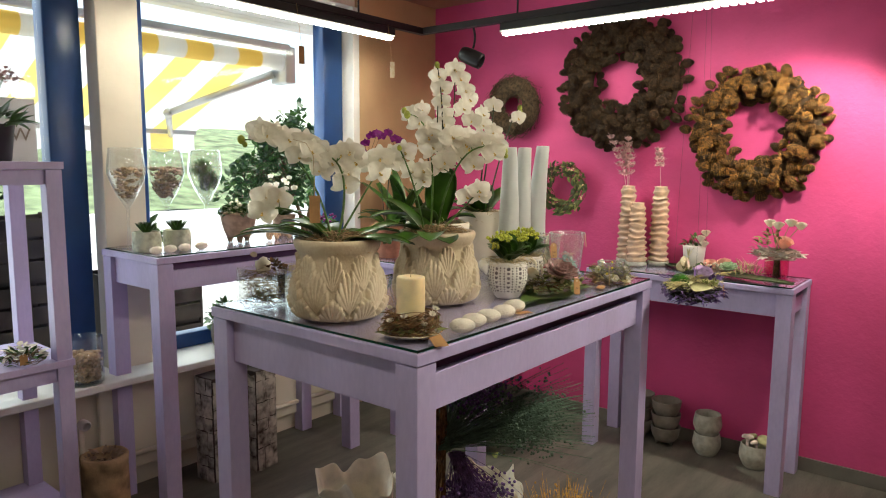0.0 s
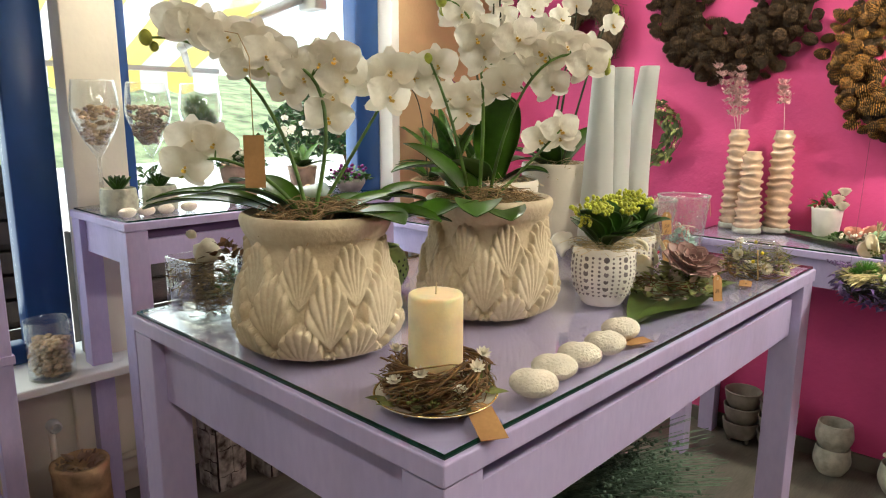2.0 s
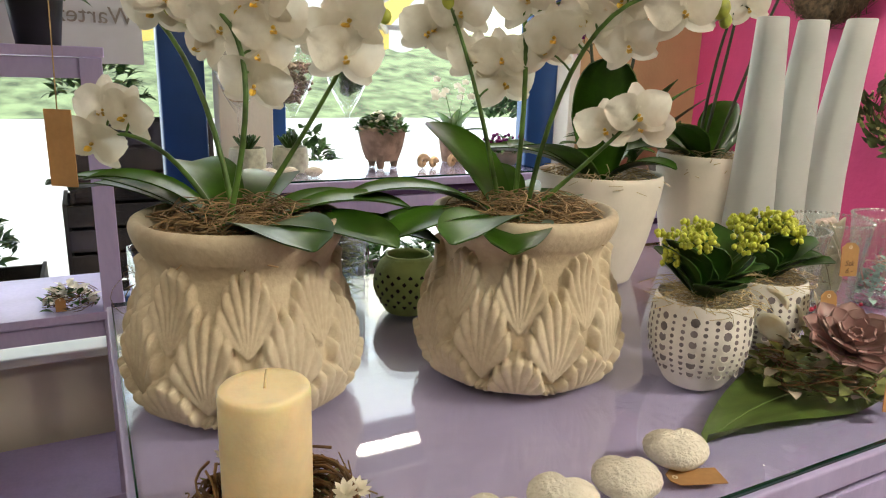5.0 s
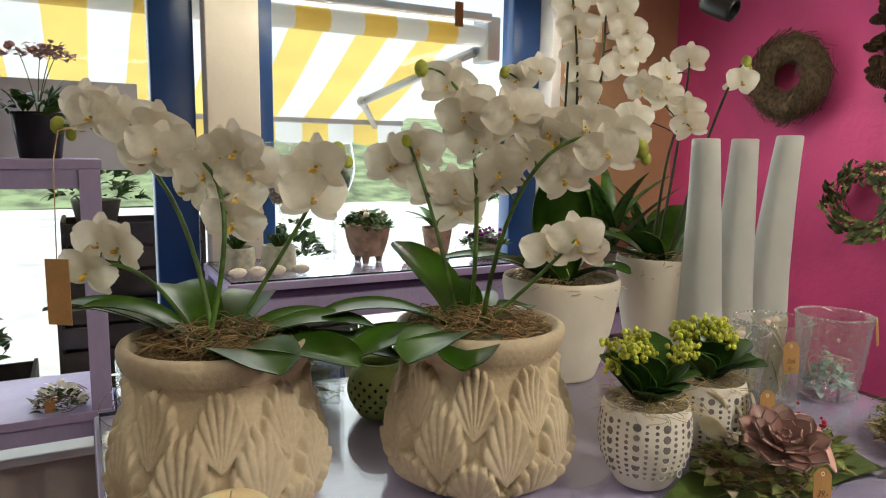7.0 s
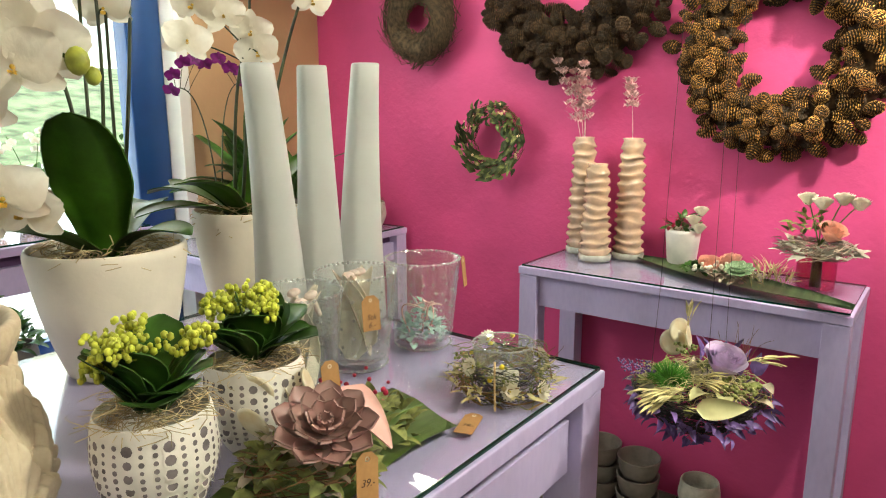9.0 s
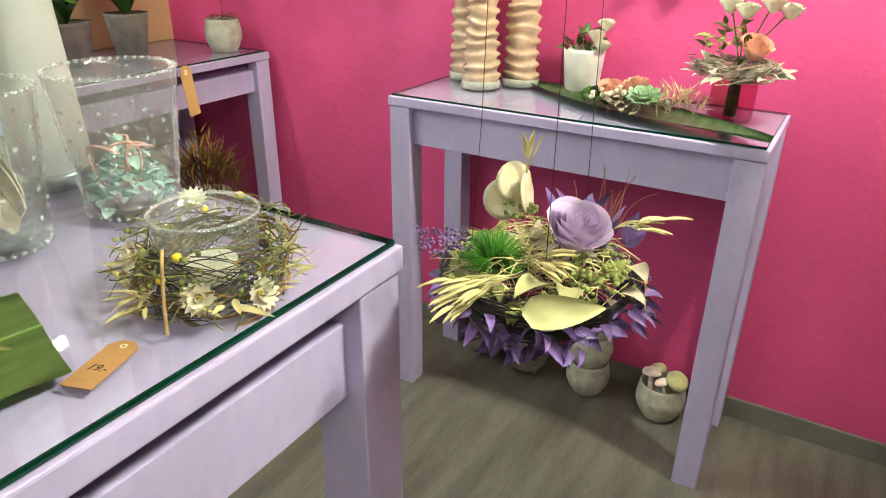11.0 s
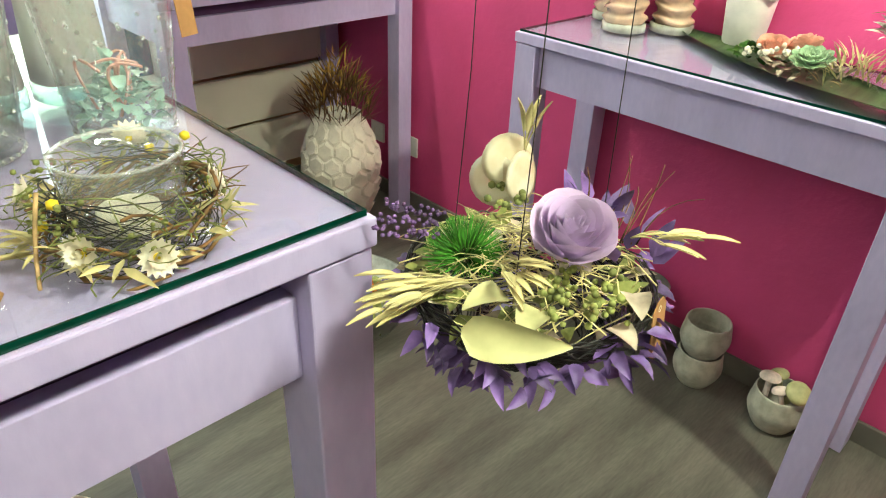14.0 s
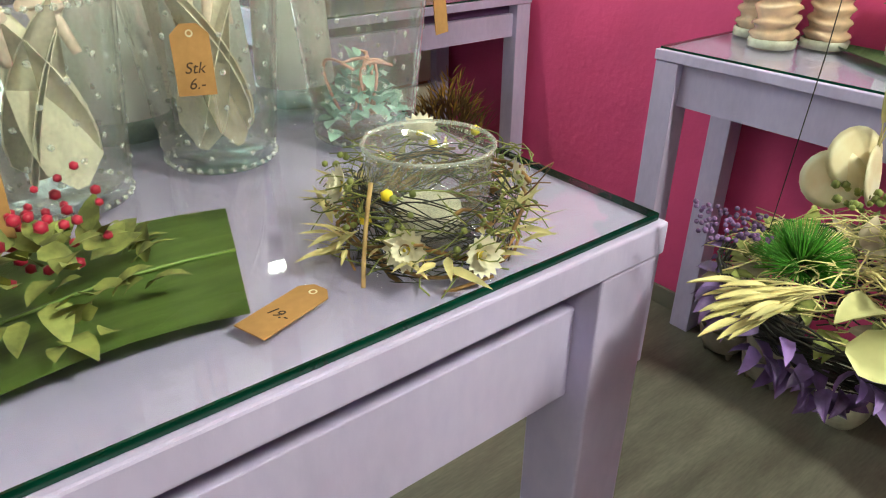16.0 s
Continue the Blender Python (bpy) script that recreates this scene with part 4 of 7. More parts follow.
# ---- three tall frosted vases ----
M_SEAGLASS = clear_glass("sea_glass", (0.78, 0.90, 0.86), 0.02, 0.10)
def frosted_vase(at, turn, h, lean):
    o = thing("tall_vase", "tall tapering frosted white vase with twisted square sides", "vase", at, "frosted vases", turn)

    def shape(a, k, r, z):
        s = z / h
        c = max(abs(math.cos(a + 0.55 * s)), abs(math.sin(a + 0.55 * s)))
        return r * (0.90 + 0.22 * (0.85 / c - 0.85)), z
    prof = [(0.036, 0.019), (0.040, 0.020), *[(0.041 - 0.019 * (i / 12) ** 0.9, 0.020 + (h - 0.022) * i / 12) for i in range(1, 13)], (0.0205, h), (0.0185, h - 0.004), (0.025, h * 0.5), (0.034, 0.03)]
    bm = lathe(prof, 40, shape)
    for v in bm.verts:
        v.co.x += lean[0] * (v.co.z / h) ** 2
        v.co.y += lean[1] * (v.co.z / h) ** 2
    part("body", bm, M_FROST, o)
    part("base", lathe([(0.034, 0.0), (0.0415, 0.003), (0.0415, 0.016), (0.039, 0.018)], 40, shape, caps=(True, True)), M_SEAGLASS, o, "clear greenish glass base")
    return o


frosted_vase((0.866, 0.376, G1), 0, 0.396, (-0.045, -0.030))
frosted_vase((0.948, 0.386, G1), 0, 0.398, (-0.029, -0.030))
frosted_vase((1.026, 0.380, G1), 0, 0.405, (-0.014, -0.034))
# ---- small goods on the tall table ----
def price_tag(at, m, label, w=0.022, h=0.042, words="", group="price tags"):
    """A kraft card with clipped corners; its plane is x and y of the pose m, the hole at the top."""
    o = thing("price_tag", label, "price tag", at, group)
    o.matrix_world = Matrix.Translation(at) @ m
    bm = bmesh.new()
    c = w * 0.28
    out = [(-w / 2, 0), (w / 2, 0), (w / 2, h - c), (w / 2 - c, h), (-w / 2 + c, h), (-w / 2, h - c)]
    lo, hi = [bm.verts.new((x, y - h + 0.006, 0.0)) for x, y in out], [bm.verts.new((x, y - h + 0.006, 0.0007)) for x, y in out]
    bm.faces.new(lo[::-1])
    bm.faces.new(hi)
    grid_faces(bm, [lo, hi], True)
    part("card", bm, M_KRAFT, o, smooth=False)
    part("eyelet", lathe([(0.0012, 0.0006), (0.0020, 0.0010), (0.0026, 0.0006)], 10, caps=(False, False)), M_SEED, o)
    if words:
        cu = bpy.data.curves.new("writing", 'FONT')
        cu.body, cu.size, cu.extrude, cu.align_x, cu.shear = words, w * 0.42, 0.0001, 'CENTER', 0.3
        tx = bpy.data.objects.new("writing_curve", cu)
        scene.collection.objects.link(tx)
        bpy.context.view_layer.update()
        me = bpy.data.meshes.new_from_object(tx.evaluated_get(bpy.context.evaluated_depsgraph_get()))
        bpy.data.objects.remove(tx)
        me.materials.clear()
        me.materials.append(M_INK)
        part("writing", me, None, o, "handwritten price", m=pose(0, -h * 0.55, 0.0009))
    return o


# candle with twig wreath on a plate
CX, CY = 0.085, 0.093
plate = thing("plate", "small cream plate with a gold rim", "plate", (CX, CY, G1))
part("dish", lathe(smooth_profile([(0.036, 0.0), (0.040, 0.001), (0.055, 0.006), (0.0655, 0.011), (0.0655, 0.0125), (0.054, 0.0085), (0.036, 0.004), (0.001, 0.0035)], 4), 64), M_CHINA, plate)
part("rim", lathe([(0.0648, 0.0112), (0.0664, 0.0118), (0.0664, 0.0128), (0.0646, 0.0131), (0.0640, 0.0124)], 64, caps=(False, False)), M_GOLD, plate, "thin gold line")
candle = thing("candle", "thick cream pillar candle inside a twig wreath", "candle", (CX - 0.004, CY - 0.004, G1 + 0.005))
part("wax", lathe([(0.0275, 0), (0.0285, 0.002), (0.0285, 0.112), (0.0280, 0.1150), (0.0268, 0.1163), (0.022, 0.1158), (0.0006, 0.1150)], 48), M_WAX, candle)
part("wick", tube(arc((0, 0, 0.114), (0.0005, 0, 0.122), (0.002, 0.001, 0.127), 4), 0.0008, 0.0007, 5), M_STRAW, candle, "pale cotton wick")
wreath = thing("twig_wreath", "dried twig wreath with small white flowers round the candle", "wreath", (CX, CY, G1 + 0.010))
part("twig_mass", twig_ring(120, 0.043, 0.015, 0.034, 0.0013, 3, 0.7), M_TWIG, wreath)
part("twig_mass", twig_ring(40, 0.045, 0.014, 0.036, 0.0012, 34, 0.8), M_GOLDTWIG, wreath)
part("moss", tangle(160, 0.058, 0.034, 0.0007, 31, 0.032, 0.03), M_MOSS, wreath)
part("foliage", leaf_heap(60, 0.056, 0.04, 0.024, 32, 0.35, 0.034, 40, (5, 70)), M_OLIVE, wreath)
part("seed_mass", berries(110, 0.057, 0.016, 0.0018, 33, 0.040), M_OLIVE, wreath, "small green seed heads")
for fa, fd, fz in ((-155, 0.046, 0.036), (-75, 0.048, 0.036), (-40, 0.050, 0.040), (120, 0.044, 0.042), (-110, 0.054, 0.020), (175, 0.054, 0.026), (-20, 0.054, 0.030)):
    part("straw_flower", daisy(bmesh.new(), pose(fd * math.cos(radians(fa)), fd * math.sin(radians(fa)), fz, rnd.uniform(10, 40), rnd.uniform(-30, 30), 0), 0.011, 9), M_DAISY, wreath)
for fa in (-125, -95, 20):
    part("acorn_cup", lathe([(0.001, 0), (0.006, 0.002), (0.0068, 0.007), (0.0055, 0.007), (0.004, 0.003)], 12), M_TWIG, wreath, m=pose(0.048 * math.cos(radians(fa)), 0.048 * math.sin(radians(fa)), 0.014, 60, 0, fa + 90))
price_tag((CX + 0.002, CY - 0.058, G1 + 0.011), pose(0, 0, 0, 14, 0, -30), "brown kraft price tag over the table edge", 0.028, 0.056)


# heart stones
def heart_mesh():
    bm = bmesh.new()
    bmesh.ops.create_icosphere(bm, subdivisions=4, radius=1)
    for v in bm.verts:
        x, y, z = v.co
        a = math.atan2(y, x)
        # heart outline with a notch at +y and a point at -y
        k = 0.80 + 0.16 * abs(math.cos(a)) - 0.34 * math.exp(-((a - math.pi / 2) / 0.36) ** 2) + 0.20 * math.exp(-((a + math.pi / 2) / 0.5) ** 2) + 0.12 * (math.exp(-((a - 0.85) / 0.5) ** 2) + math.exp(-((a - 2.29) / 0.5) ** 2))
        v.co = Vector((x * k * 0.028, y * k * 0.024, z * 0.0150 + 0.0150))
        v.co += v.normal * 0.0006 * noise.noise(v.co * 420)
    return to_mesh(bm, M_CHALK)


HEART = heart_mesh()
for hx, hy, hz in ((0.170, 0.027, -60), (0.226, 0.038, -40), (0.282, 0.040, -50), (0.343, 0.040, -30), (0.411, 0.056, -20)):
    st = thing("heart_stone", "white heart-shaped stone with a rough scrolled surface", "decoration", (hx, hy, G1), "row of heart stones", hz)
    part("stone", HEART, None, st)
price_tag((0.395, 0.040, G1 + 0.001), pose(0, 0, 0, 0, 0, 70), "brown kraft tag lying under the heart stones", 0.022, 0.046)


# kalanchoes in dotted pots
def dotted_pot(at, turn, label, seed):
    o = thing("kalanchoe", label, "potted plant", at, "kalanchoes in dotted pots", turn)
    prof = smooth_profile([(0.026, 0.0), (0.032, 0.003), (0.046, 0.030), (0.0515, 0.055), (0.0505, 0.078), (0.0475, 0.094), (0.0455, 0.095), (0.0440, 0.085)], 5)
    pot_ = part("pot", lathe(prof, 48), M_DOTW, o, "white ceramic pot with sunken grey dots")
    r = random.Random(seed)
    pit, ring = bmesh.new(), bmesh.new()
    cols = 30
    for c in range(cols):
        big = c % 3 == 0
        a = 2 * math.pi * c / cols
        n = 6 if big else 10
        for k in range(n):
            z = 0.018 + 0.068 * (k + 0.5) / n
            rr = np.interp(z, [p[1] for p in prof[:26]], [p[0] for p in prof[:26]])
            s = (0.0046 if big else 0.0023) * r.uniform(0.75, 1.1)
            m = basis((rr * math.cos(a), rr * math.sin(a), z), (math.cos(a), math.sin(a), 0.1))
            for bmx, r0, r1, off in ((pit, 0.0, s, 0.0003),) + (((ring, s, s * 1.28, 0.0006),) if big else ()):
                inner = [bmx.verts.new(m @ Vector((off, r0 * math.cos(q), r0 * math.sin(q)))) for q in np.linspace(0, 2 * math.pi, 9)[:-1]] if r0 else None
                outer = [bmx.verts.new(m @ Vector((off, r1 * math.cos(q), r1 * math.sin(q)))) for q in np.linspace(0, 2 * math.pi, 9)[:-1]]
                if inner:
                    grid_faces(bmx, [inner, outer], True)
                else:
                    bmx.faces.new(outer)
    part("dots", pit, M_DOTD, pot_, "grey sunken dots")
    part("dot_ring_mass", ring, M_DOTW, pot_)
    part("straw", tangle(150, 0.050, 0.012, 0.0005, seed, 0.0, 0.05), M_STRAW, o, m=pose(0, 0, 0.088))
    for i in range(18):
        a, L = i * 137.5, r.uniform(0.046, 0.062)
        part("leaf", blade(L * 1.12, L * 0.92, 80 - 13 * (i % 4), 30, 0.18, 7, 0.6, 0.0012, wave=0.03, round_tip=True, m=pose(0, 0, 0.090 + 0.001 * i) @ pose(0, 0, 0, 0, 0, a) @ pose(0.008, 0, 0)), M_DEEP, o)
    for i in range(13):
        a, d = r.uniform(0, 6.283), 0.040 * math.sqrt(r.random())
        top = Vector((d * math.cos(a) * 1.1, d * math.sin(a) * 1.1, 0.160 - 0.4 * d + r.uniform(-0.012, 0.012)))
        part("stem", tube(arc((0, 0, 0.10), (d * 0.5 * math.cos(a), d * 0.5 * math.sin(a), 0.13), top, 5), 0.0014, 0.001, 5), M_STEM, o)
        bm = bmesh.new()
        for _ in range(22):
            ball(bm, top + Vector((r.uniform(-1, 1), r.uniform(-1, 1), r.uniform(-0.4, 0.9))) * 0.012, r.uniform(0.0022, 0.0036), 1, (1, 1, 1.2))
        part("flower_head", bm, M_KALFL, o, "cluster of yellow-green buds")
    return o


dotted_pot((0.555, 0.172, G1), 0, "kalanchoe with yellow-green buds in a white dotted pot", 41)
dotted_pot((0.682, 0.200, G1), 50, "kalanchoe in a white dotted pot beside the glass", 42)

# green leaf with succulent arrangement
tray = thing("leaf_tray", "long green leaf folded as a tray on the table", "leaf", (0.455, 0.066, G1))
bm = bmesh.new()
rows = []
for i in range(15):
    s = i / 14
    c = Vector((0.395 * s, 0.052 * math.sin(s * 1.9), 0.003 + 0.004 * math.sin(9 * s)))
    w = 0.064 * min(1.0, (0.03 + 1.9 * s)) ** 0.8
    rows.append([bm.verts.new(c + Vector((0.02 * u * s, u * w, 0.010 * u * u * (1 - s) + 0.002 * math.sin(7 * s + 4 * u)))) for u in (-1, -0.6, -0.2, 0.2, 0.6, 1)])
grid_faces(bm, rows, False)
bmesh.ops.solidify(bm, geom=bm.faces[:], thickness=0.0012)
part("leaf", bm, M_LEAFG, tray)
part("midrib", tube([(0.395 * q, 0.052 * math.sin(q * 1.9), 0.0042 + 0.004 * math.sin(9 * q)) for q in np.linspace(0, 1, 16)], 0.0006, 0.0012, 6), M_LEAFG, tray, "raised green midrib")
arr = thing("succulent_arrangement", "dried arrangement with a mauve succulent on the green leaf", "arrangement", (0.655, 0.100, G1 + 0.012))
rosette(arr, pose(0.005, -0.022, 0.040, 22, -14, 0), 0.052, 4, M_ECHE, "mauve succulent leaf")
part("foliage", leaf_heap(120, 0.062, 0.045, 0.020, 51, 0.7, 0.0, 60, (0, 70)), M_OLIVE, arr)
part("foliage", leaf_heap(60, 0.060, 0.050, 0.016, 52, 0.8), M_DRYLEAF, arr)
part("twig_mass", twig_ring(30, 0.045, 0.014, 0.03, 0.0010, 53), M_TWIG, arr)
part("berry_mass", berries(40, 0.045, 0.06, 0.0030, 54), M_RED, arr, "small dark red berries", m=pose(0.095, 0.03, -0.005))
part("foliage", leaf_heap(70, 0.048, 0.035, 0.020, 55, 0.6), M_OLIVE, arr, m=pose(0.105, 0.012, 0))
for px, py, pz, tz in ((-0.02, 0.045, 0.045, 100), (0.03, 0.055, 0.05, 70), (0.0, 0.065, 0.065, 120), (0.045, 0.04, 0.062, 40)):
    part("seed_pod", lathe([(0.0005, 0.0003), (0.014, 0.0012), (0.0185, 0.0), (0.014, -0.0012), (0.0005, -0.0003)], 18, caps=(False, False)), M_SEED, arr, "silvery round seed pod", m=pose(px, py, pz, 70, 0, tz))
bm = blade(0.080, 0.046, -15, 35, 0.12, 8, 0.45, 0.0016)
part("felt_leaf", bm, M_PALEPINK, arr, "pale pink felt ribbon", m=pose(0.058, 0.010, 0.062, 0, 0, -88))
price_tag((0.665, 0.030, G1 + 0.045), pose(0, 0, 0, 78, 8, -15), "brown kraft price tag hanging from the succulents", 0.022, 0.042, "39.-")


# square glass with dried goods
def glass_cube(at, turn, label, fill, seed, s=0.045, h=0.092):
    o = thing("glass_cube", label, "glass", at, "square glasses", turn)

    def shape(a, k, r, z):
        c = max(abs(math.cos(a)), abs(math.sin(a)))
        return min(r / c, r * 1.30) + (0.0007 if int(a / 6.2832 * 96) % 2 else 0), z
    part("glass", lathe([(s * 0.9, 0), (s, 0.003), (s, h), (s - 0.003, h), (s - 0.004, 0.006), (0.0005, 0.006)], 96, shape), M_GLASS, o, "ribbed clear glass")
    part("filling", tangle(260, s * 0.92, h * 0.78, 0.0008, seed, 0, 0.05, 0.1), fill, o, m=pose(0, 0, 0.008))
    return o


o = glass_cube((0.076, 0.566, G1), 4, "ribbed square glass with moss and dried flowers", M_MOSS, 61)
part("dried_flower", jitter(ball(bmesh.new(), (0.0, -0.005, 0.098), 0.020, 2), 0.006, 90), M_DAISY, o)
part("dried_flower", leaf_heap(40, 0.03, 0.02, 0.016, 62, 0.8), M_TWIG, o, m=pose(0.018, -0.015, 0.088))
part("dried_flower", jitter(ball(bmesh.new(), (-0.015, 0.01, 0.125), 0.008, 2), 0.003, 90), M_DAISY, o)
part("wire_loop", tube([(0.045 * math.cos(q) - 0.03, -0.05, 0.055 + 0.03 * math.sin(q)) for q in np.linspace(0, 5.2, 16)], 0.0005, None, 4), M_CHROME, o)
glass_cube((0.275, 0.570, G1), 8, "ribbed square glass filled with dry grass", M_OLIVE, 63)
glass_cube((0.185, 0.560, G1), 2, "ribbed square glass with pale moss", M_STRAW, 64)

vot = thing("tealight_holder", "round lime green pierced tealight holder", "candle holder", (0.362, 0.492, G1))
vp = smooth_profile([(0.026, 0), (0.030, 0.002), (0.043, 0.025), (0.046, 0.042), (0.040, 0.064), (0.031, 0.074), (0.0305, 0.078), (0.028, 0.078), (0.028, 0.073), (0.036, 0.062)], 5)
part("bowl", lathe(vp, 40), M_LIME, vot)
bm = bmesh.new()
for k in range(6):
    for i in range(18):
        z = 0.016 + 0.008 * k
        rr, a = np.interp(z, [p[1] for p in vp[:26]], [p[0] for p in vp[:26]]), 2 * math.pi * (i + 0.5 * (k % 2)) / 18
        m = basis((rr * math.cos(a), rr * math.sin(a), z), (math.cos(a), math.sin(a), 0))
        bm.faces.new([bm.verts.new(m @ Vector((0.0004, u, v))) for u, v in ((0, -0.0034), (0.0030, 0), (0, 0.0034), (-0.0030, 0))])
part("holes", bm, M_BLACK, vot, "dark pierced diamonds")


# dotted drinking glasses with beaded rims
def beaded_glass(at, label, fill, seed):
    o = thing("drinking_glass", label, "drinking glass", at, "beaded glasses")
    h, r0, r1 = 0.130, 0.041, 0.055
    wall = lambda z: r0 + (r1 - r0) * z / h
    part("glass", lathe([(r0 - 0.002, 0), (r0, 0.002), *[(wall(h * i / 8), h * i / 8) for i in range(1, 9)], (r1 - 0.0012, h + 0.0012), *[(wall(h * i / 8) - 0.0024, h * i / 8) for i in range(8, 0, -1)], (r0 - 0.004, 0.010), (0.0004, 0.009)], 48, caps=(True, True)), M_TUMBLER, o)
    bm = bmesh.new()
    for rr, zz, n in ((r1 - 0.001, h, 46), (r0, 0.004, 32)):
        for i in range(n):
            a = 2 * math.pi * i / n
            ball(bm, (rr * math.cos(a), rr * math.sin(a), zz), 0.0023, 1)
    part("bead_mass", bm, M_BEAD, o, "row of small glass beads")
    r, bm = random.Random(seed), bmesh.new()
    for k in range(8):
        for i in range(9):
            a, z = 2 * math.pi * (i + 0.5 * (k % 2)) / 9, 0.014 + 0.0125 * k
            m = basis((wall(z) * math.cos(a), wall(z) * math.sin(a), z), (math.cos(a), math.sin(a), 0))
            bmesh.ops.create_icosphere(bm, subdivisions=1, radius=0.0024, matrix=m @ Matrix.Diagonal((0.5, 1, 1, 1)))
    part("knob_mass", bm, M_BEAD, o, "raised glass dots")
    if fill == "confetti":
        part("filling", leaf_heap(130, 0.030, 0.055, 0.016, seed, 0.7, 0, 60, (0, 90)), M_CONFETTI, o, "mint and blue paper petals", m=pose(0, 0, 0.010))
        for i in range(7):
            part("ribbon", tube(arc((r.uniform(-.02, .02), r.uniform(-.02, .02), 0.02), (r.uniform(-.04, .04), r.uniform(-.04, .04), 0.08), (r.uniform(-.025, .025), r.uniform(-.025, .025), 0.06), 8), 0.0013, None, 4), M_PALEPINK, o, "pale pink curled ribbon")
    else:
        for i in range(5):
            part("felt_leaf", blade(0.13, 0.05, 82, 25, 0.1, 8, 0.6, 0.001, m=pose(0, 0, 0.012, 0, 0, r.uniform(0, 360)) @ pose(-0.018, 0, 0)), (M_DAISY, M_SEED, M_DAISY, M_DRYLEAF, M_DAISY)[i] if fill == "felt" else M_DAISY, o)
        for i in range(3):
            part("mushroom", lathe(smooth_profile([(0.003, 0), (0.004, 0.02), (0.004, 0.024), (0.0085, 0.026), (0.007, 0.031), (0.0005, 0.033)], 3), 14), M_SHROOM, o, m=pose(r.uniform(-.025, .025), r.uniform(-.025, .025), 0.096, r.uniform(-20, 20), r.uniform(-20, 20), 0))
    return o


M_BEAD = pressed_glass("glass_bead", 0.25, 0.42)
beaded_glass((0.794, 0.262, G1), "clear dotted glass with pale felt leaves", "pale", 71)
beaded_glass((0.908, 0.276, G1), "clear dotted glass with grey felt leaves and ribbons", "felt", 72)
beaded_glass((1.026, 0.256, G1), "clear dotted glass with mint paper petals", "confetti", 73)
price_tag((0.880, 0.224, G1 + 0.105), pose(0, 0, 0, 84, 0, -22), "brown kraft price tag tied to the glass", 0.024, 0.045, "Stk\n6.-")
price_tag((1.076, 0.220, G1 + 0.122), pose(0, 0, 0, 84, 0, 20), "brown kraft price tag hanging from the glass rim", 0.018, 0.045)
price_tag((0.745, 0.158, G1 + 0.075), pose(0, 0, 0, 80, 0, -20), "brown kraft price tag beside the kalanchoe", 0.020, 0.050)
o = thing("shell", "pearly white sea shell", "shell", (0.830, 0.455 - 0.02, G1 + 0.001))
part("body", jitter(ball(bmesh.new(), (0, 0, 0.024), 0.026, 3, (1.2, 0.9, 0.9)), 0.012, 40), M_CHINA, o)

# tealight glass in a twig nest
nest = thing("nest_tealight", "tealight glass in a twig nest with dried white flowers", "candle holder", (0.955, 0.072, G1))
part("glass", lathe([(0.026, 0.002), (0.032, 0.004), (0.036, 0.030), (0.0385, 0.058), (0.0395, 0.0600), (0.0370, 0.059), (0.0340, 0.030), (0.030, 0.007), (0.0004, 0.006)], 40, caps=(True, True)), M_TUMBLER, nest)
part("rim", lathe([(0.0368, 0.0590), (0.0380, 0.0612), (0.0394, 0.0600), (0.0386, 0.0586)], 40, caps=(False, False)), M_BEAD, nest, "rounded glass rim")
part("tealight", lathe([(0.019, 0.008), (0.0195, 0.009), (0.0195, 0.021), (0.018, 0.022), (0.0005, 0.021)], 28), M_DAISY, nest, "white tealight")
part("twig_mass", twig_ring(26, 0.051, 0.011, 0.034, 0.0019, 81, 0.7), M_GOLDTWIG, nest)
part("straw", tangle(150, 0.060, 0.045, 0.0006, 85, 0.040, 0.04, 0.1), M_OLIVE, nest, "fine green-yellow stalks", m=pose(0, 0, 0.004))
part("wire", twig_ring(90, 0.045, 0.010, 0.036, 0.0005, 82, 0.8), M_WIRE, nest)
part("oat_mass", leaf_heap(80, 0.060, 0.06, 0.026, 83, 0.20, 0.038, 20, (5, 50)), M_OAT, nest, m=pose(0, 0, 0.006))
part("seed_mass", berries(60, 0.060, 0.05, 0.0020, 84, 0.044), M_OLIVE, nest)
for fa, fd, fz in ((-140, 0.052, 0.018), (-98, 0.056, 0.013), (165, 0.05, 0.040), (60, 0.042, 0.05), (-30, 0.05, 0.034)):
    c = pose(fd * math.cos(radians(fa)), fd * math.sin(radians(fa)), fz, 0, 0, fa) @ pose(0, 0, 0, 0, 70, 0)
    f = part("straw_flower", daisy(bmesh.new(), c, 0.014, 16, 0.1, 3), M_DAISY, nest)
    part("centre", ball(bmesh.new(), c @ Vector((0, 0, 0.003)), 0.0035, 1), M_YELLOW, f)
for fa in (-150, -165, 80, 20, 50):
    part("yellow_flower", ball(bmesh.new(), (0.055 * math.cos(radians(fa)), 0.055 * math.sin(radians(fa)), 0.042 + 0.01 * math.sin(fa)), 0.0038, 1), M_YELLOW, nest)
for i in range(9):
    a = radians(rnd.uniform(-60, 60))
    part("twig", tube(arc((0.045 * math.cos(a), 0.045 * math.sin(a), 0.02), (0.06 * math.cos(a), 0.06 * math.sin(a), 0.03), (rnd.uniform(0.06, 0.085) * math.cos(a - 0.2), rnd.uniform(0.06, 0.085) * math.sin(a - 0.2), rnd.uniform(0.02, 0.06)), 5), 0.0009, 0.0003, 4), M_TWIG, nest)
part("twine", tube(arc((-0.052, -0.02, 0.055), (-0.062, -0.026, 0.03), (-0.066, -0.03, 0.002), 8), 0.0013, None, 5), M_TWINE, nest, "jute twine")
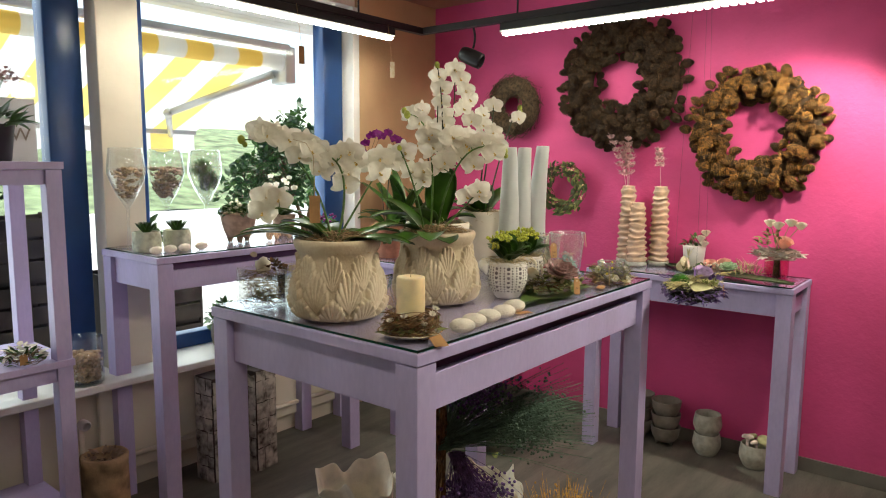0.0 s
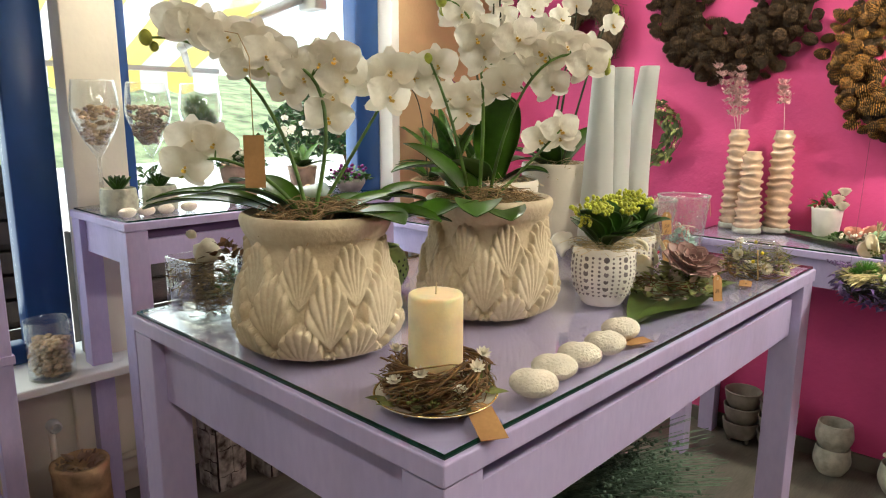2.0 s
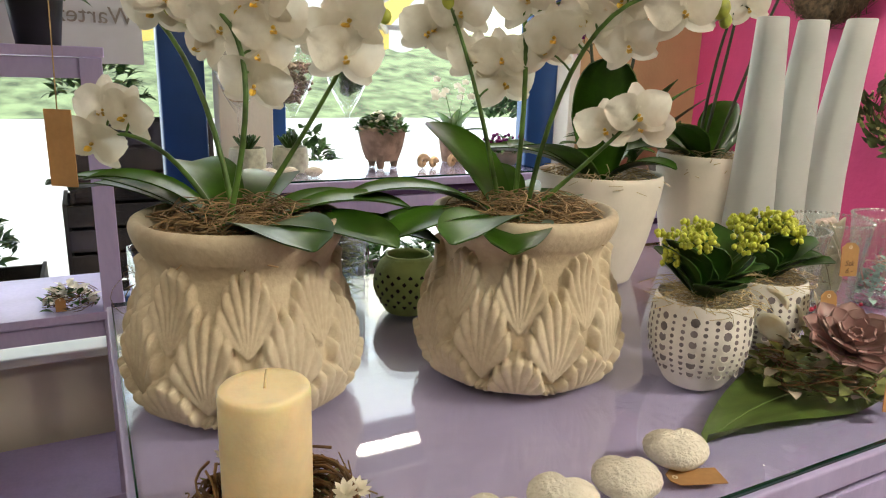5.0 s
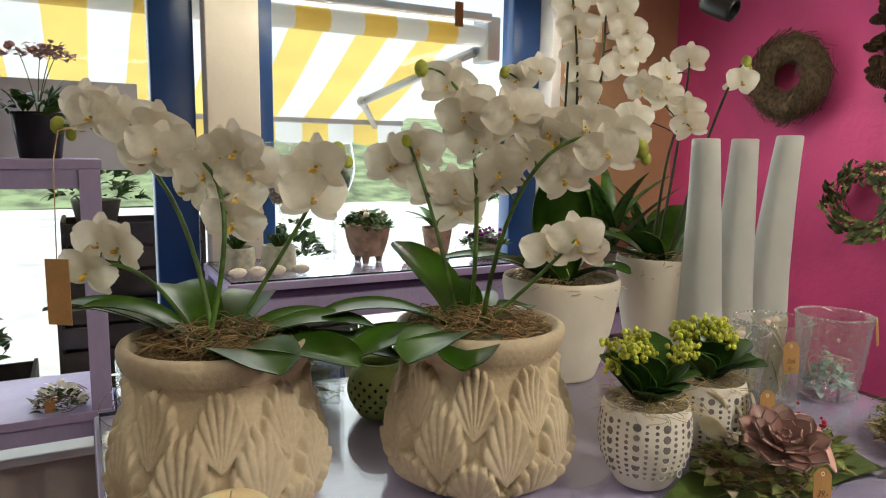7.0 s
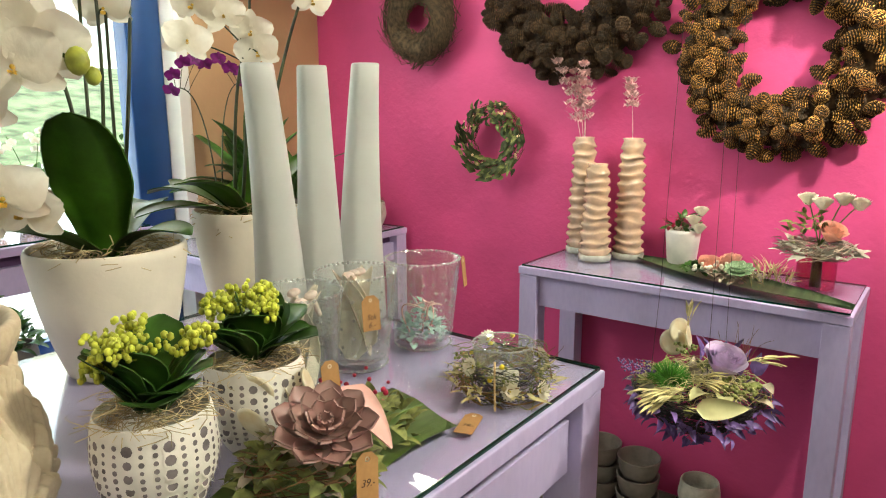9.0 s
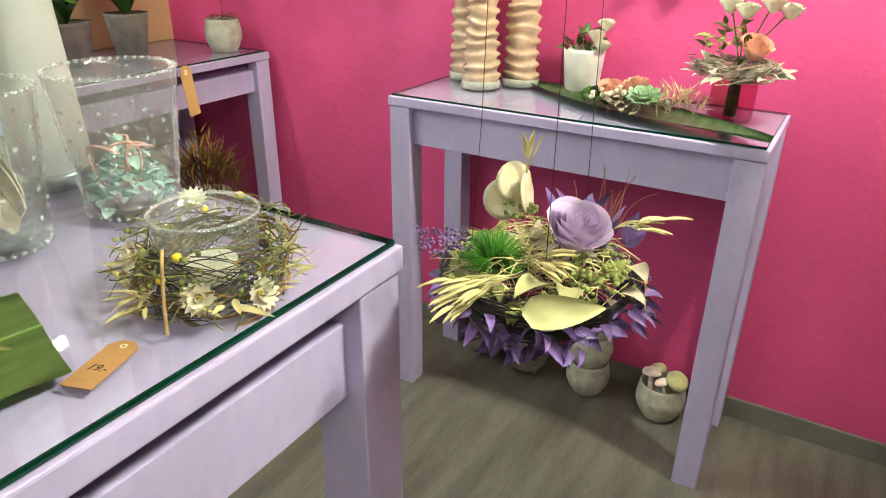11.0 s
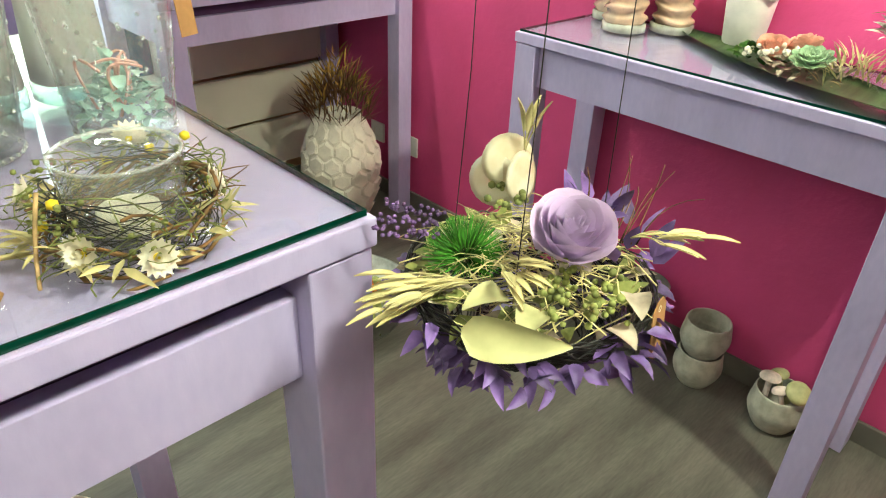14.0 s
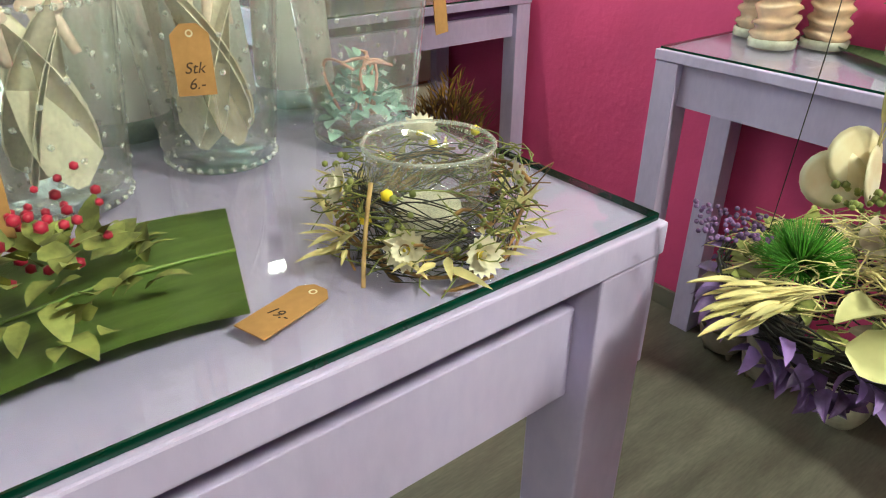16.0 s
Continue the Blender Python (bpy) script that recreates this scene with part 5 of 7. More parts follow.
price_tag((0.866, 0.055, G1 + 0.001), pose(0, 0, 0, 0, 0, -72) , "brown kraft price tag lying on the glass sheet", 0.021, 0.050, "19.-")
# ---- wreaths on the pink wall ----
def cone_mesh(size, seed, mat, tip):
    """A pine cone: spiral rings of thick scales with pale tips round an egg-shaped core, its tip along z."""
    r, bm = random.Random(seed), bmesh.new()
    rings = 9
    for k in range(rings):
        v = (k + 0.5) / rings
        rr = size * 0.33 * math.sin(math.pi * (0.20 + 0.76 * v)) ** 0.8
        n = max(4, round(11 * rr / (size * 0.33)))
        for i in range(n):
            a = 360 * (i + 0.5 * (k % 2)) / n + r.uniform(-5, 5)
            m = pose(0, 0, size * (0.04 + 0.92 * v), 0, 0, a) @ pose(rr * 0.45, 0, 0, 0, 30 - 75 * v, 0)
            L, w, h = rr * 0.68 + size * 0.03, 2.7 * rr / n + size * 0.012, size * 0.030
            q = [bm.verts.new(m @ Vector(c)) for c in ((0, -w * 0.5, 0), (0, w * 0.5, 0), (L * 0.82, w, h), (L * 0.82, -w, h), (L, w * 0.45, h * 0.4), (L, -w * 0.45, h * 0.4), (L * 0.94, 0, h * 2.2), (L * 0.3, 0, -h))]
            for f, slot in (((0, 1, 2, 6, 3), 0), ((3, 6, 5), 1), ((6, 4, 5), 1), ((6, 2, 4), 1), ((7, 5, 4), 0), ((7, 4, 2, 1), 0), ((7, 0, 3, 5), 0)):
                bm.faces.new([q[c] for c in f]).material_index = slot
    ball(bm, (0, 0, size * 0.48), size * 0.22, 1, (1, 1, 2.0))
    return to_mesh(bm, (mat, tip), False)


CONES = [cone_mesh(0.058, s, M_CONE, M_CONETIP) for s in range(3)]
GILDED = [cone_mesh(0.054, s + 5, M_CONE, M_GILDTIP) for s in range(3)]


def cone_wreath(y, z, r_in, r_out, label, cones, seed, square=0.0):
    o = thing("pine_cone_wreath", label, "wreath", (RX - 0.03, y, z), "cone wreaths")
    mid, tr = (r_in + r_out) / 2, (r_out - r_in) / 2
    ring = bmesh.new()
    rows = []
    for i in range(40):
        a = 2 * math.pi * i / 40
        rows.append([ring.verts.new((-0.004 + 0.016 * math.sin(q), (mid + tr * 0.75 * math.cos(q)) * math.cos(a), (mid + tr * 0.75 * math.cos(q)) * math.sin(a))) for q in np.linspace(0, 2 * math.pi, 9)[:-1]])
    rows.append(rows[0])
    grid_faces(ring, rows, True)
    part("base_ring", ring, M_CONE, o)
    r = random.Random(seed)
    n = 0
    for layer, (off, depth) in enumerate(((0.92, -0.012), (0.55, 0.016), (0.18, 0.034), (-0.20, 0.034), (-0.56, 0.016), (-0.90, -0.012))):
        rad = mid + tr * off
        count = int(2 * math.pi * rad / 0.029)
        for i in range(count):
            a = 2 * math.pi * (i + 0.5 * (layer % 2)) / count + r.uniform(-0.06, 0.06)
            rr = rad + r.uniform(-0.012, 0.012)
            k = 1 + square * (0.5 - abs(math.cos(2 * a)))
            p = Vector((-0.014 - depth + r.uniform(-0.008, 0.008), rr * k * math.cos(a), rr * k * math.sin(a)))
            out = Vector((-1.0 + abs(off) * 0.5, off * 0.9 * math.cos(a) + r.uniform(-0.6, 0.6), off * 0.9 * math.sin(a) + r.uniform(-0.6, 0.6)))
            part("cone", cones[r.randrange(3)], None, o, m=basis(p, out) @ pose(0, 0, 0, 0, 90, r.uniform(0, 360)) @ Matrix.Scale(r.uniform(0.75, 1.1), 4))
    return o


cone_wreath(0.755, 1.83, 0.128, 0.335, "large dark pine cone wreath on the pink wall", CONES, 1, 0.06)
cone_wreath(0.085, 1.56, 0.138, 0.296, "golden brown pine cone wreath on the pink wall", GILDED, 2)
o = thing("moss_wreath", "small brown wreath of fine dry twigs on the wall", "wreath", (RX - 0.05, 1.39, 1.735))
part("twig_mass", twig_ring(520, 0.112, 0.062, 0.05, 0.0016, 91), M_TWIGW, o, m=pose(0, 0, 0, 0, -90, 0))
part("core", lathe(smooth_profile([(0.062, 0.02), (0.08, 0.045), (0.112, 0.055), (0.145, 0.04), (0.16, 0.01), (0.112, 0.0), (0.062, 0.02)], 3), 40, caps=(False, False)), M_TWIGW, o, m=pose(0, 0, 0, 0, -90, 0))
o = thing("leaf_wreath", "small olive green leaf wreath on the pink wall", "wreath", (RX - 0.03, 1.06, 1.28))
part("twig_mass", twig_ring(60, 0.105, 0.03, 0.03, 0.0018, 92), M_TWIG, o, m=pose(0, 0, 0, 0, -90, 0))
r = random.Random(5)
for i in range(210):
    a = r.uniform(0, 6.283)
    d = 0.108 + r.uniform(-0.038, 0.038)
    part("leaf", blade(r.uniform(0.03, 0.055), 0.018, 30, 50, 0.2, 4, 0.6, 0, m=basis((-0.02 - r.uniform(0, 0.02), d * math.cos(a), d * math.sin(a)), (-0.5, -math.sin(a) + r.uniform(-.6, .6), math.cos(a) + r.uniform(-.6, .6)), (-1, 0, 0))), M_DARKLEAF if i % 4 else M_OLIVE, o)
part("berry_mass", berries(26, 0.14, 0.03, 0.006, 93, 0.085), M_NUT, o, "small brown berries", m=pose(-0.02, 0, 0, 0, -90, 0))


# ---- goods on the table by the pink wall ----
def ripple_vase(x, y, h, seed, label):
    o = thing("ripple_vase", label, "vase", (x, y, G2), "glazed ripple vases")
    r = random.Random(seed)
    n = int(h / 0.031)
    prof = [(0.046, 0.0), (0.051, 0.003)]
    for k in range(n):
        z = 0.012 + (h - 0.03) * k / n
        wide = 0.049 * (1 - 0.26 * k / n)
        prof += [(wide * 0.86, z), (wide * 0.93, z + 0.010), (wide * 1.10, z + 0.019), (wide * 1.03, z + 0.025)]
    prof += [(0.030, h - 0.010), (0.033, h), (0.030, h), (0.026, h - 0.02)]
    ph = [r.uniform(0, 6.28) for _ in range(len(prof))]

    def shape(a, k, rr, z):
        g = k // 4
        return rr * (1 + 0.04 * math.sin(2 * a + ph[g % len(ph)])), z + (0.0050 * math.sin(a + ph[g % len(ph)]) + 0.0032 * math.sin(3 * a + 2 * ph[g % len(ph)]) if 2 < k < len(prof) - 4 else 0)
    part("body", lathe(prof, 40, shape), M_BROWNGL, o, "glossy caramel and grey glaze")
    part("foot", lathe([(0.047, 0.0), (0.0535, 0.003), (0.0525, 0.020), (0.048, 0.022)], 40, caps=(True, False)), M_GREYGL, o, "grey-white crackled foot")
    return o


V1, V2 = (2.425, 0.670), (2.425, 0.500)
ripple_vase(*V1, 0.395, 1, "tall caramel ripple vase with pink dried grass")
ripple_vase(*V2, 0.395, 2, "tall caramel ripple vase with a pink dried stem")
ripple_vase(2.335, 0.578, 0.315, 3, "shorter caramel ripple vase")


def dried_stem(x, y, z, h, sprigs, seed, label):
    o = thing("dried_grass", label, "dried flower", (x, y, z), "pink dried stems")
    r = random.Random(seed)
    for s in range(sprigs):
        top = Vector((r.uniform(-0.022, 0.022) * sprigs, r.uniform(-0.035, 0.035) * sprigs, h * r.uniform(0.8, 1.0)))
        pts = arc((0, 0, -0.10), (top.x * 0.2, top.y * 0.2, h * 0.5), top, 10)
        part("stalk", tube(pts, 0.0016, 0.0008, 5), M_PINKDRY, o)
        bm = bmesh.new()
        for i in range(190):
            q = r.uniform(0.45, 1.0) if sprigs > 1 else r.uniform(0.6, 1.0)
            p = Vector(pts[min(10, int(q * 10))]) + Vector((r.uniform(-1, 1), r.uniform(-1, 1), r.uniform(-0.5, 0.5))) * 0.030 * (1.35 - q)
            blade(0.022, 0.009, 60, 40, 0.2, 3, 0.6, 0, m=Matrix.Translation(p) @ pose(0, 0, 0, 0, 0, r.uniform(0, 360)), bm=bm)
        part("plume", bm, M_PINKDRY, o)


dried_stem(*V1, G2 + 0.38, 0.30, 4, 1, "bunch of pale pink dried grass in the tall vase")
dried_stem(*V2, G2 + 0.38, 0.26, 1, 2, "single pale pink dried stem in the vase")

cup = thing("flower_cup", "white cup with white roses and green sprigs", "flower arrangement", (2.435, 0.325, G2))
cup.matrix_world = cup.matrix_world @ Matrix.Scale(1.22, 4)
part("cup", lathe([(0.034, 0), (0.036, 0.002), (0.044, 0.085), (0.046, 0.094), (0.042, 0.094), (0.040, 0.08)], 32), M_DOTW, cup)
part("foliage", leaf_heap(34, 0.036, 0.05, 0.028, 101, 0.5), M_DEEP, cup, m=pose(0, 0, 0.085))
part("foliage", leaf_heap(14, 0.04, 0.05, 0.024, 102, 0.4), M_RED, cup, m=pose(0.0, 0.02, 0.09))


for i, (dx, dy, dz) in enumerate(((-0.02, -0.03, 0.125), (0.01, -0.04, 0.145), (-0.02, -0.045, 0.105))):
    rose(cup, (dx, dy, dz), 0.018, M_DAISY, 110 + i, "white_rose")

lt = thing("leaf_tray", "long silver-green leaf lying across the table", "leaf", (2.425, 0.470, G2))
bm = bmesh.new()
d = Vector((2.125 - 2.425, -0.185 - 0.470, 0))
nrm = Vector((d.y, -d.x, 0)).normalized()
rows = []
for i in range(17):
    s = i / 16
    w = 0.075 * math.sin(math.pi * (0.03 + 0.94 * s)) ** 0.8
    rows.append([bm.verts.new(d * s + nrm * w * u + Vector((0, 0, 0.003 + 0.012 * u * u + 0.010 * s * s))) for u in (-1, -0.6, -0.2, 0.2, 0.6, 1)])
grid_faces(bm, rows, False)
bmesh.ops.solidify(bm, geom=bm.faces[:], thickness=0.0012)
part("leaf", bm, M_LEAFD, lt)
ra = thing("rose_arrangement", "pink roses and a pale succulent on the long leaf", "flower arrangement", (2.285, 0.150, G2 + 0.012))
rose(ra, (0.0, 0.045, 0.035), 0.032, M_ROSEP, 120, "rose", "pale pink rose", (10, -20))
rose(ra, (0.035, 0.000, 0.045), 0.032, M_ROSEP, 121, "rose", "pale pink rose", (-10, -5))
rosette(ra, pose(-0.035, -0.045, 0.022, 0, -20, 0), 0.045, 4, M_SUCC, "pale green succulent leaf")
part("foliage", leaf_heap(90, 0.075, 0.035, 0.028, 122, 0.5), M_DRYLEAF, ra, m=pose(0, -0.02, 0))
part("dry_grass", leaf_heap(70, 0.06, 0.06, 0.045, 123, 0.12, 0, 30, (20, 90)), M_OAT, ra, m=pose(-0.02, -0.12, 0))
part("foliage", leaf_heap(40, 0.05, 0.03, 0.03, 124, 0.6), M_DEEP, ra, m=pose(0.01, 0.08, 0))
part("berry_mass", berries(18, 0.06, 0.04, 0.006, 125), M_DAISY, ra, m=pose(-0.03, 0.04, 0.01))

gb = thing("flower_goblet", "pink glass goblet with ranunculus and a dried wreath", "flower arrangement", (2.345, -0.070, G2))
gb.matrix_world = gb.matrix_world @ Matrix.Scale(1.35, 4)
M_PINKGL = clear_glass("pink_glass", (0.93, 0.68, 0.78))
part("glass", lathe(smooth_profile([(0.032, 0), (0.036, 0.003), (0.037, 0.04), (0.036, 0.075), (0.034, 0.075), (0.034, 0.006), (0.0005, 0.005)], 4), 32), M_PINKGL, gb)
part("stalk_mass", tube([(0, 0, 0.005), (0.004, 0, 0.08)], 0.011, 0.009, 9), M_STEM, gb)
part("collar", twig_ring(110, 0.050, 0.018, 0.03, 0.0013, 131), M_DRYLEAF, gb, m=pose(0, 0, 0.068))
part("foliage", leaf_heap(110, 0.072, 0.03, 0.022, 132, 0.6, 0.03), M_MARBLE, gb, m=pose(0, 0, 0.075))
part("foliage", leaf_heap(50, 0.05, 0.07, 0.03, 133, 0.35), M_OLIVE, gb, m=pose(0, 0.02, 0.095))
rose(gb, (-0.025, -0.025, 0.125), 0.026, M_ROSEP, 134, "rose", "apricot rose", (20, -20))
for i, (dx, dy, dz) in enumerate(((0.01, 0.03, 0.185), (-0.01, 0.0, 0.180), (0.0, -0.035, 0.190), (0.015, -0.062, 0.180))):
    part("stalk", tube(arc((0, 0, 0.09), (dx, dy * 0.5, 0.14), (dx, dy, dz), 5), 0.0013, None, 5), M_STEM, gb)
    rose(gb, (dx, dy, dz), 0.018, M_DAISY, 140 + i, "ranunculus", "cream ranunculus")


# ---- pots on the floor under the wall table ----
def footed_pot(o, z):
    part("pot", lathe(smooth_profile([(0.030, z + 0.016), (0.048, z + 0.020), (0.064, z + 0.046), (0.072, z + 0.088), (0.073, z + 0.094), (0.068, z + 0.093), (0.060, z + 0.05)], 4), 32), M_TAUPE, o)
    for i in range(3):
        a = 2.1 * i
        part("foot", lathe([(0.006, 0), (0.011, 0.02)], 10), M_TAUPE, o, m=pose(0.042 * math.cos(a), 0.042 * math.sin(a), z))


st = thing("pot_stack", "stack of taupe footed plant pots on the floor", "plant pot", (2.395, 0.410, 0), "stacked pots")
for k in range(3):
    footed_pot(st, 0.066 * k)
copy_thing(st, pose(2.42, 0.56, 0))


def round_cup(o, z, r=0.066, h=0.105):
    return part("pot", lathe(smooth_profile([(r * 0.55, z), (r * 0.7, z + 0.003), (r, z + h * 0.45), (r * 0.94, z + h * 0.85), (r * 0.9, z + h), (r * 0.84, z + h), (r * 0.86, z + h * 0.8), (r * 0.9, z + h * 0.5)], 5), 36), M_MARBLE, o)


st = thing("pot_stack", "two stacked mottled grey-white round pots on the floor", "plant pot", (2.400, 0.205, 0), "stacked pots")
round_cup(st, 0.0)
round_cup(st, 0.098)
o = thing("mushroom_pot", "mottled round pot with wooden mushrooms on the floor", "plant pot", (2.395, -0.020, 0))
round_cup(o, 0.0, 0.070, 0.110)
for i, (dx, dy, s) in enumerate(((0.0, -0.015, 1.2), (-0.02, 0.03, 1.0), (0.03, 0.01, 0.9), (-0.03, -0.02, 0.8))):
    part("mushroom", lathe(smooth_profile([(0.008 * s, 0), (0.009 * s, 0.045 * s), (0.026 * s, 0.050 * s), (0.022 * s, 0.064 * s), (0.0005, 0.070 * s)], 4), 18), M_SHROOM if i % 2 else M_PALELEAF, o, m=pose(dx, dy, 0.085, rnd.uniform(-25, 25), rnd.uniform(-25, 25), 0))
# ---- wire nest with a lilac rose, hung from the ceiling ----
NC = Vector((1.138, -0.112, 1.045))
hn = thing("hanging_nest", "hanging black wire nest with a lilac rose and dried flowers", "flower arrangement", tuple(NC))
r = random.Random(9)
bm = bmesh.new()
for i in range(170):
    q = math.sqrt(r.random())
    a0, span, rad, z = r.uniform(0, 6.283), r.uniform(1.2, 3.2), 0.025 + 0.058 * q, -0.050 + 0.048 * q ** 2 + r.uniform(-0.004, 0.004)
    tube([((rad + r.uniform(-0.004, 0.004)) * math.cos(a0 + span * s), (rad + r.uniform(-0.004, 0.004)) * math.sin(a0 + span * s), z + r.uniform(-0.004, 0.005)) for s in np.linspace(0, 1, 9)], 0.0007, None, 3, bm)
part("wire_basket", bm, M_WIRE, hn, "tangle of black wire")
# directions: f towards the viewer's side, s to the side
f, s = Vector((-0.80, -0.60, 0)), Vector((0.60, -0.80, 0))


def there(a, b, z):
    """a along the side, b towards the front."""
    return s * a + f * b + Vector((0, 0, z))


for i in range(190):
    a = r.uniform(0, 6.283)
    d = 0.080 + r.uniform(-0.006, 0.008)
    z = r.uniform(-0.050, -0.006)
    d *= 1 - 0.25 * (z < -0.03)
    part("violet_leaf", blade(r.uniform(0.016, 0.025), 0.0090, 15, 60, 0.45, 4, 0.55, 0, m=pose(d * math.cos(a), d * math.sin(a), z, r.uniform(-50, 50), 0, math.degrees(a) + r.uniform(-100, 100))), M_VIOLET, hn)
rose(hn, tuple(there(0.022, 0.022, 0.042)), 0.0255, M_LILROSE, 150, "rose", "large lilac rose", (18, -14))
moss = bmesh.new()
for i in range(420):
    v = Vector((r.gauss(0, 1), r.gauss(0, 1), abs(r.gauss(0, 1)))).normalized()
    c = there(-0.042, 0.012, 0.008)
    tube([c + v * 0.006, c + v * 0.029], 0.0005, 0.0002, 3, moss)
part("moss_ball", moss, M_MOSSG, hn, "bright green moss tuft")
for a, b, z, t in ((-0.022, -0.02, 0.066, 20), (-0.012, -0.012, 0.058, 60), (-0.030, -0.018, 0.052, -20)):
    part("seed_pod", lathe([(0.0004, 0.0003), (0.013, 0.001), (0.0175, 0), (0.013, -0.001), (0.0004, -0.0003)], 20, caps=(False, False)), M_SEED, hn, "silvery honesty pod", m=Matrix.Translation(there(a, b, z)) @ pose(0, 0, 0, 78, 0, -52 + t))


def oat_spray(c, way, n, spread, L, seed):
    q = random.Random(seed)
    for i in range(n):
        w = (Vector(way).normalized() + Vector((q.uniform(-1, 1), q.uniform(-1, 1), q.uniform(-0.7, 0.7))) * spread).normalized()
        p = Vector(c) + w * q.uniform(0.015, L)
        part("oat", blade(0.024, 0.0052, 0, 15, 0.5, 5, 0.7, 0.0006, m=basis(p, w)), M_OAT, hn)
        part("oat_stalk", tube(arc(c, (Vector(c) + p) / 2 + Vector((0, 0, 0.006)), p, 4), 0.0005, None, 3), M_OAT, hn)


part("straw", tangle(260, 0.070, 0.022, 0.0006, 164, 0.0, 0.05), M_OAT, hn, "curly pale dried grass", m=pose(0, 0, -0.006))
part("foliage", leaf_heap(90, 0.072, 0.022, 0.018, 165, 0.6, 0.02), M_OLIVE, hn, m=pose(0, 0, -0.006))
oat_spray(there(-0.035, 0.045, 0.012), there(-1, 0.35, -0.12), 32, 0.30, 0.055, 1)
oat_spray(there(0.060, 0.0, 0.030), there(1, 0.1, 0.15), 8, 0.28, 0.040, 2)
oat_spray(there(-0.012, -0.02, 0.070), (0, 0, 1), 4, 0.25, 0.018, 3)
oat_spray(there(-0.02, 0.035, 0.02), there(0.5, 0.8, 0.2), 10, 0.5, 0.02, 4)
part("foliage", leaf_heap(70, 0.070, 0.035, 0.022, 160, 0.6), M_DRYLEAF, hn, m=pose(0, 0, -0.018))
part("foliage", leaf_heap(20, 0.04, 0.050, 0.024, 161, 0.5, 0, 20, (40, 90)), M_VIOLET, hn, m=Matrix.Translation(there(0.045, -0.03, 0.0)))
part("seed_mass", berries(60, 0.028, 0.022, 0.0026, 162), M_OLIVE, hn, m=Matrix.Translation(there(0.032, 0.052, 0.002)))
part("seed_mass", berries(24, 0.014, 0.02, 0.0024, 163), M_OLIVE, hn, m=Matrix.Translation(there(-0.02, 0.0, 0.035)))
for i, (a, b, z, rr, ta) in enumerate(((-0.012, 0.055, 0.012, 0.030, -60), (0.008, 0.062, 0.010, 0.030, -20), (0.060, 0.045, 0.018, 0.024, 10), (0.050, 0.058, 0.002, 0.022, 40), (0.010, 0.070, -0.004, 0.024, -70))):
    part("dried_petal", blade(rr, rr * 0.75, 35, 70, 0.3, 5, 0.5, 0.0006, m=Matrix.Translation(there(a, b, z)) @ pose(0, 0, 0, 0, 0, -143 + ta)), M_DRYLEAF if i > 1 else M_PALELEAF, hn)
part("large_leaf", blade(0.062, 0.026, 12, 30, 0.3, 9, 0.55, 0.0008, wave=0.05, m=basis(there(-0.034, 0.086, 0.006), s + f * 0.10 + Vector((0, 0, 0.03)), f + Vector((0, 0, 0.35)))), M_PALELEAF, hn, "broad pale yellow dried leaf")
lav = bmesh.new()
for i in range(3):
    c = there(-0.05, -0.015 + 0.012 * i, 0.022)
    w = there(-1, 0.1 * i, 0.10).normalized()
    for k in range(26):
        ball(lav, c + w * (0.012 + 0.0016 * k) + Vector((r.uniform(-1, 1), r.uniform(-1, 1), r.uniform(-1, 1))) * 0.003, 0.0017, 1)
part("lavender", lav, M_LAV, hn, "grey-purple lavender spikes")
for i in range(10):
    a = r.uniform(0.02, 0.07)
    part("fine_twig", tube(arc(there(a, -0.01, 0.02), there(a + 0.01, -0.02, 0.05), there(a + r.uniform(-0.01, 0.05), -0.02, r.uniform(0.05, 0.085)), 5), 0.0006, 0.0003, 3), M_TWIG, hn)
for i, (a, b) in enumerate(((-0.055, -0.025), (-0.008, 0.045), (0.045, -0.03))):
    top = Vector((0.02 * (i - 1), 0.01 * i, RZ - NC.z))
    part("hanging_wire", tube([there(a, b, 0.0), there(a * 0.92, b * 0.92, 0.12) + Vector((0.002, 0, 0)), there(a * 0.85, b * 0.85, 0.3), top + there(a * 0.3, b * 0.3, 0)], 0.00035, None, 4), M_WIRE, hn, "thin black wire")
price_tag(tuple(NC + there(0.080, 0.030, 0.0)), pose(0, 0, 0, 84, 0, 10), "brown kraft price tag hanging from the nest", 0.022, 0.042)
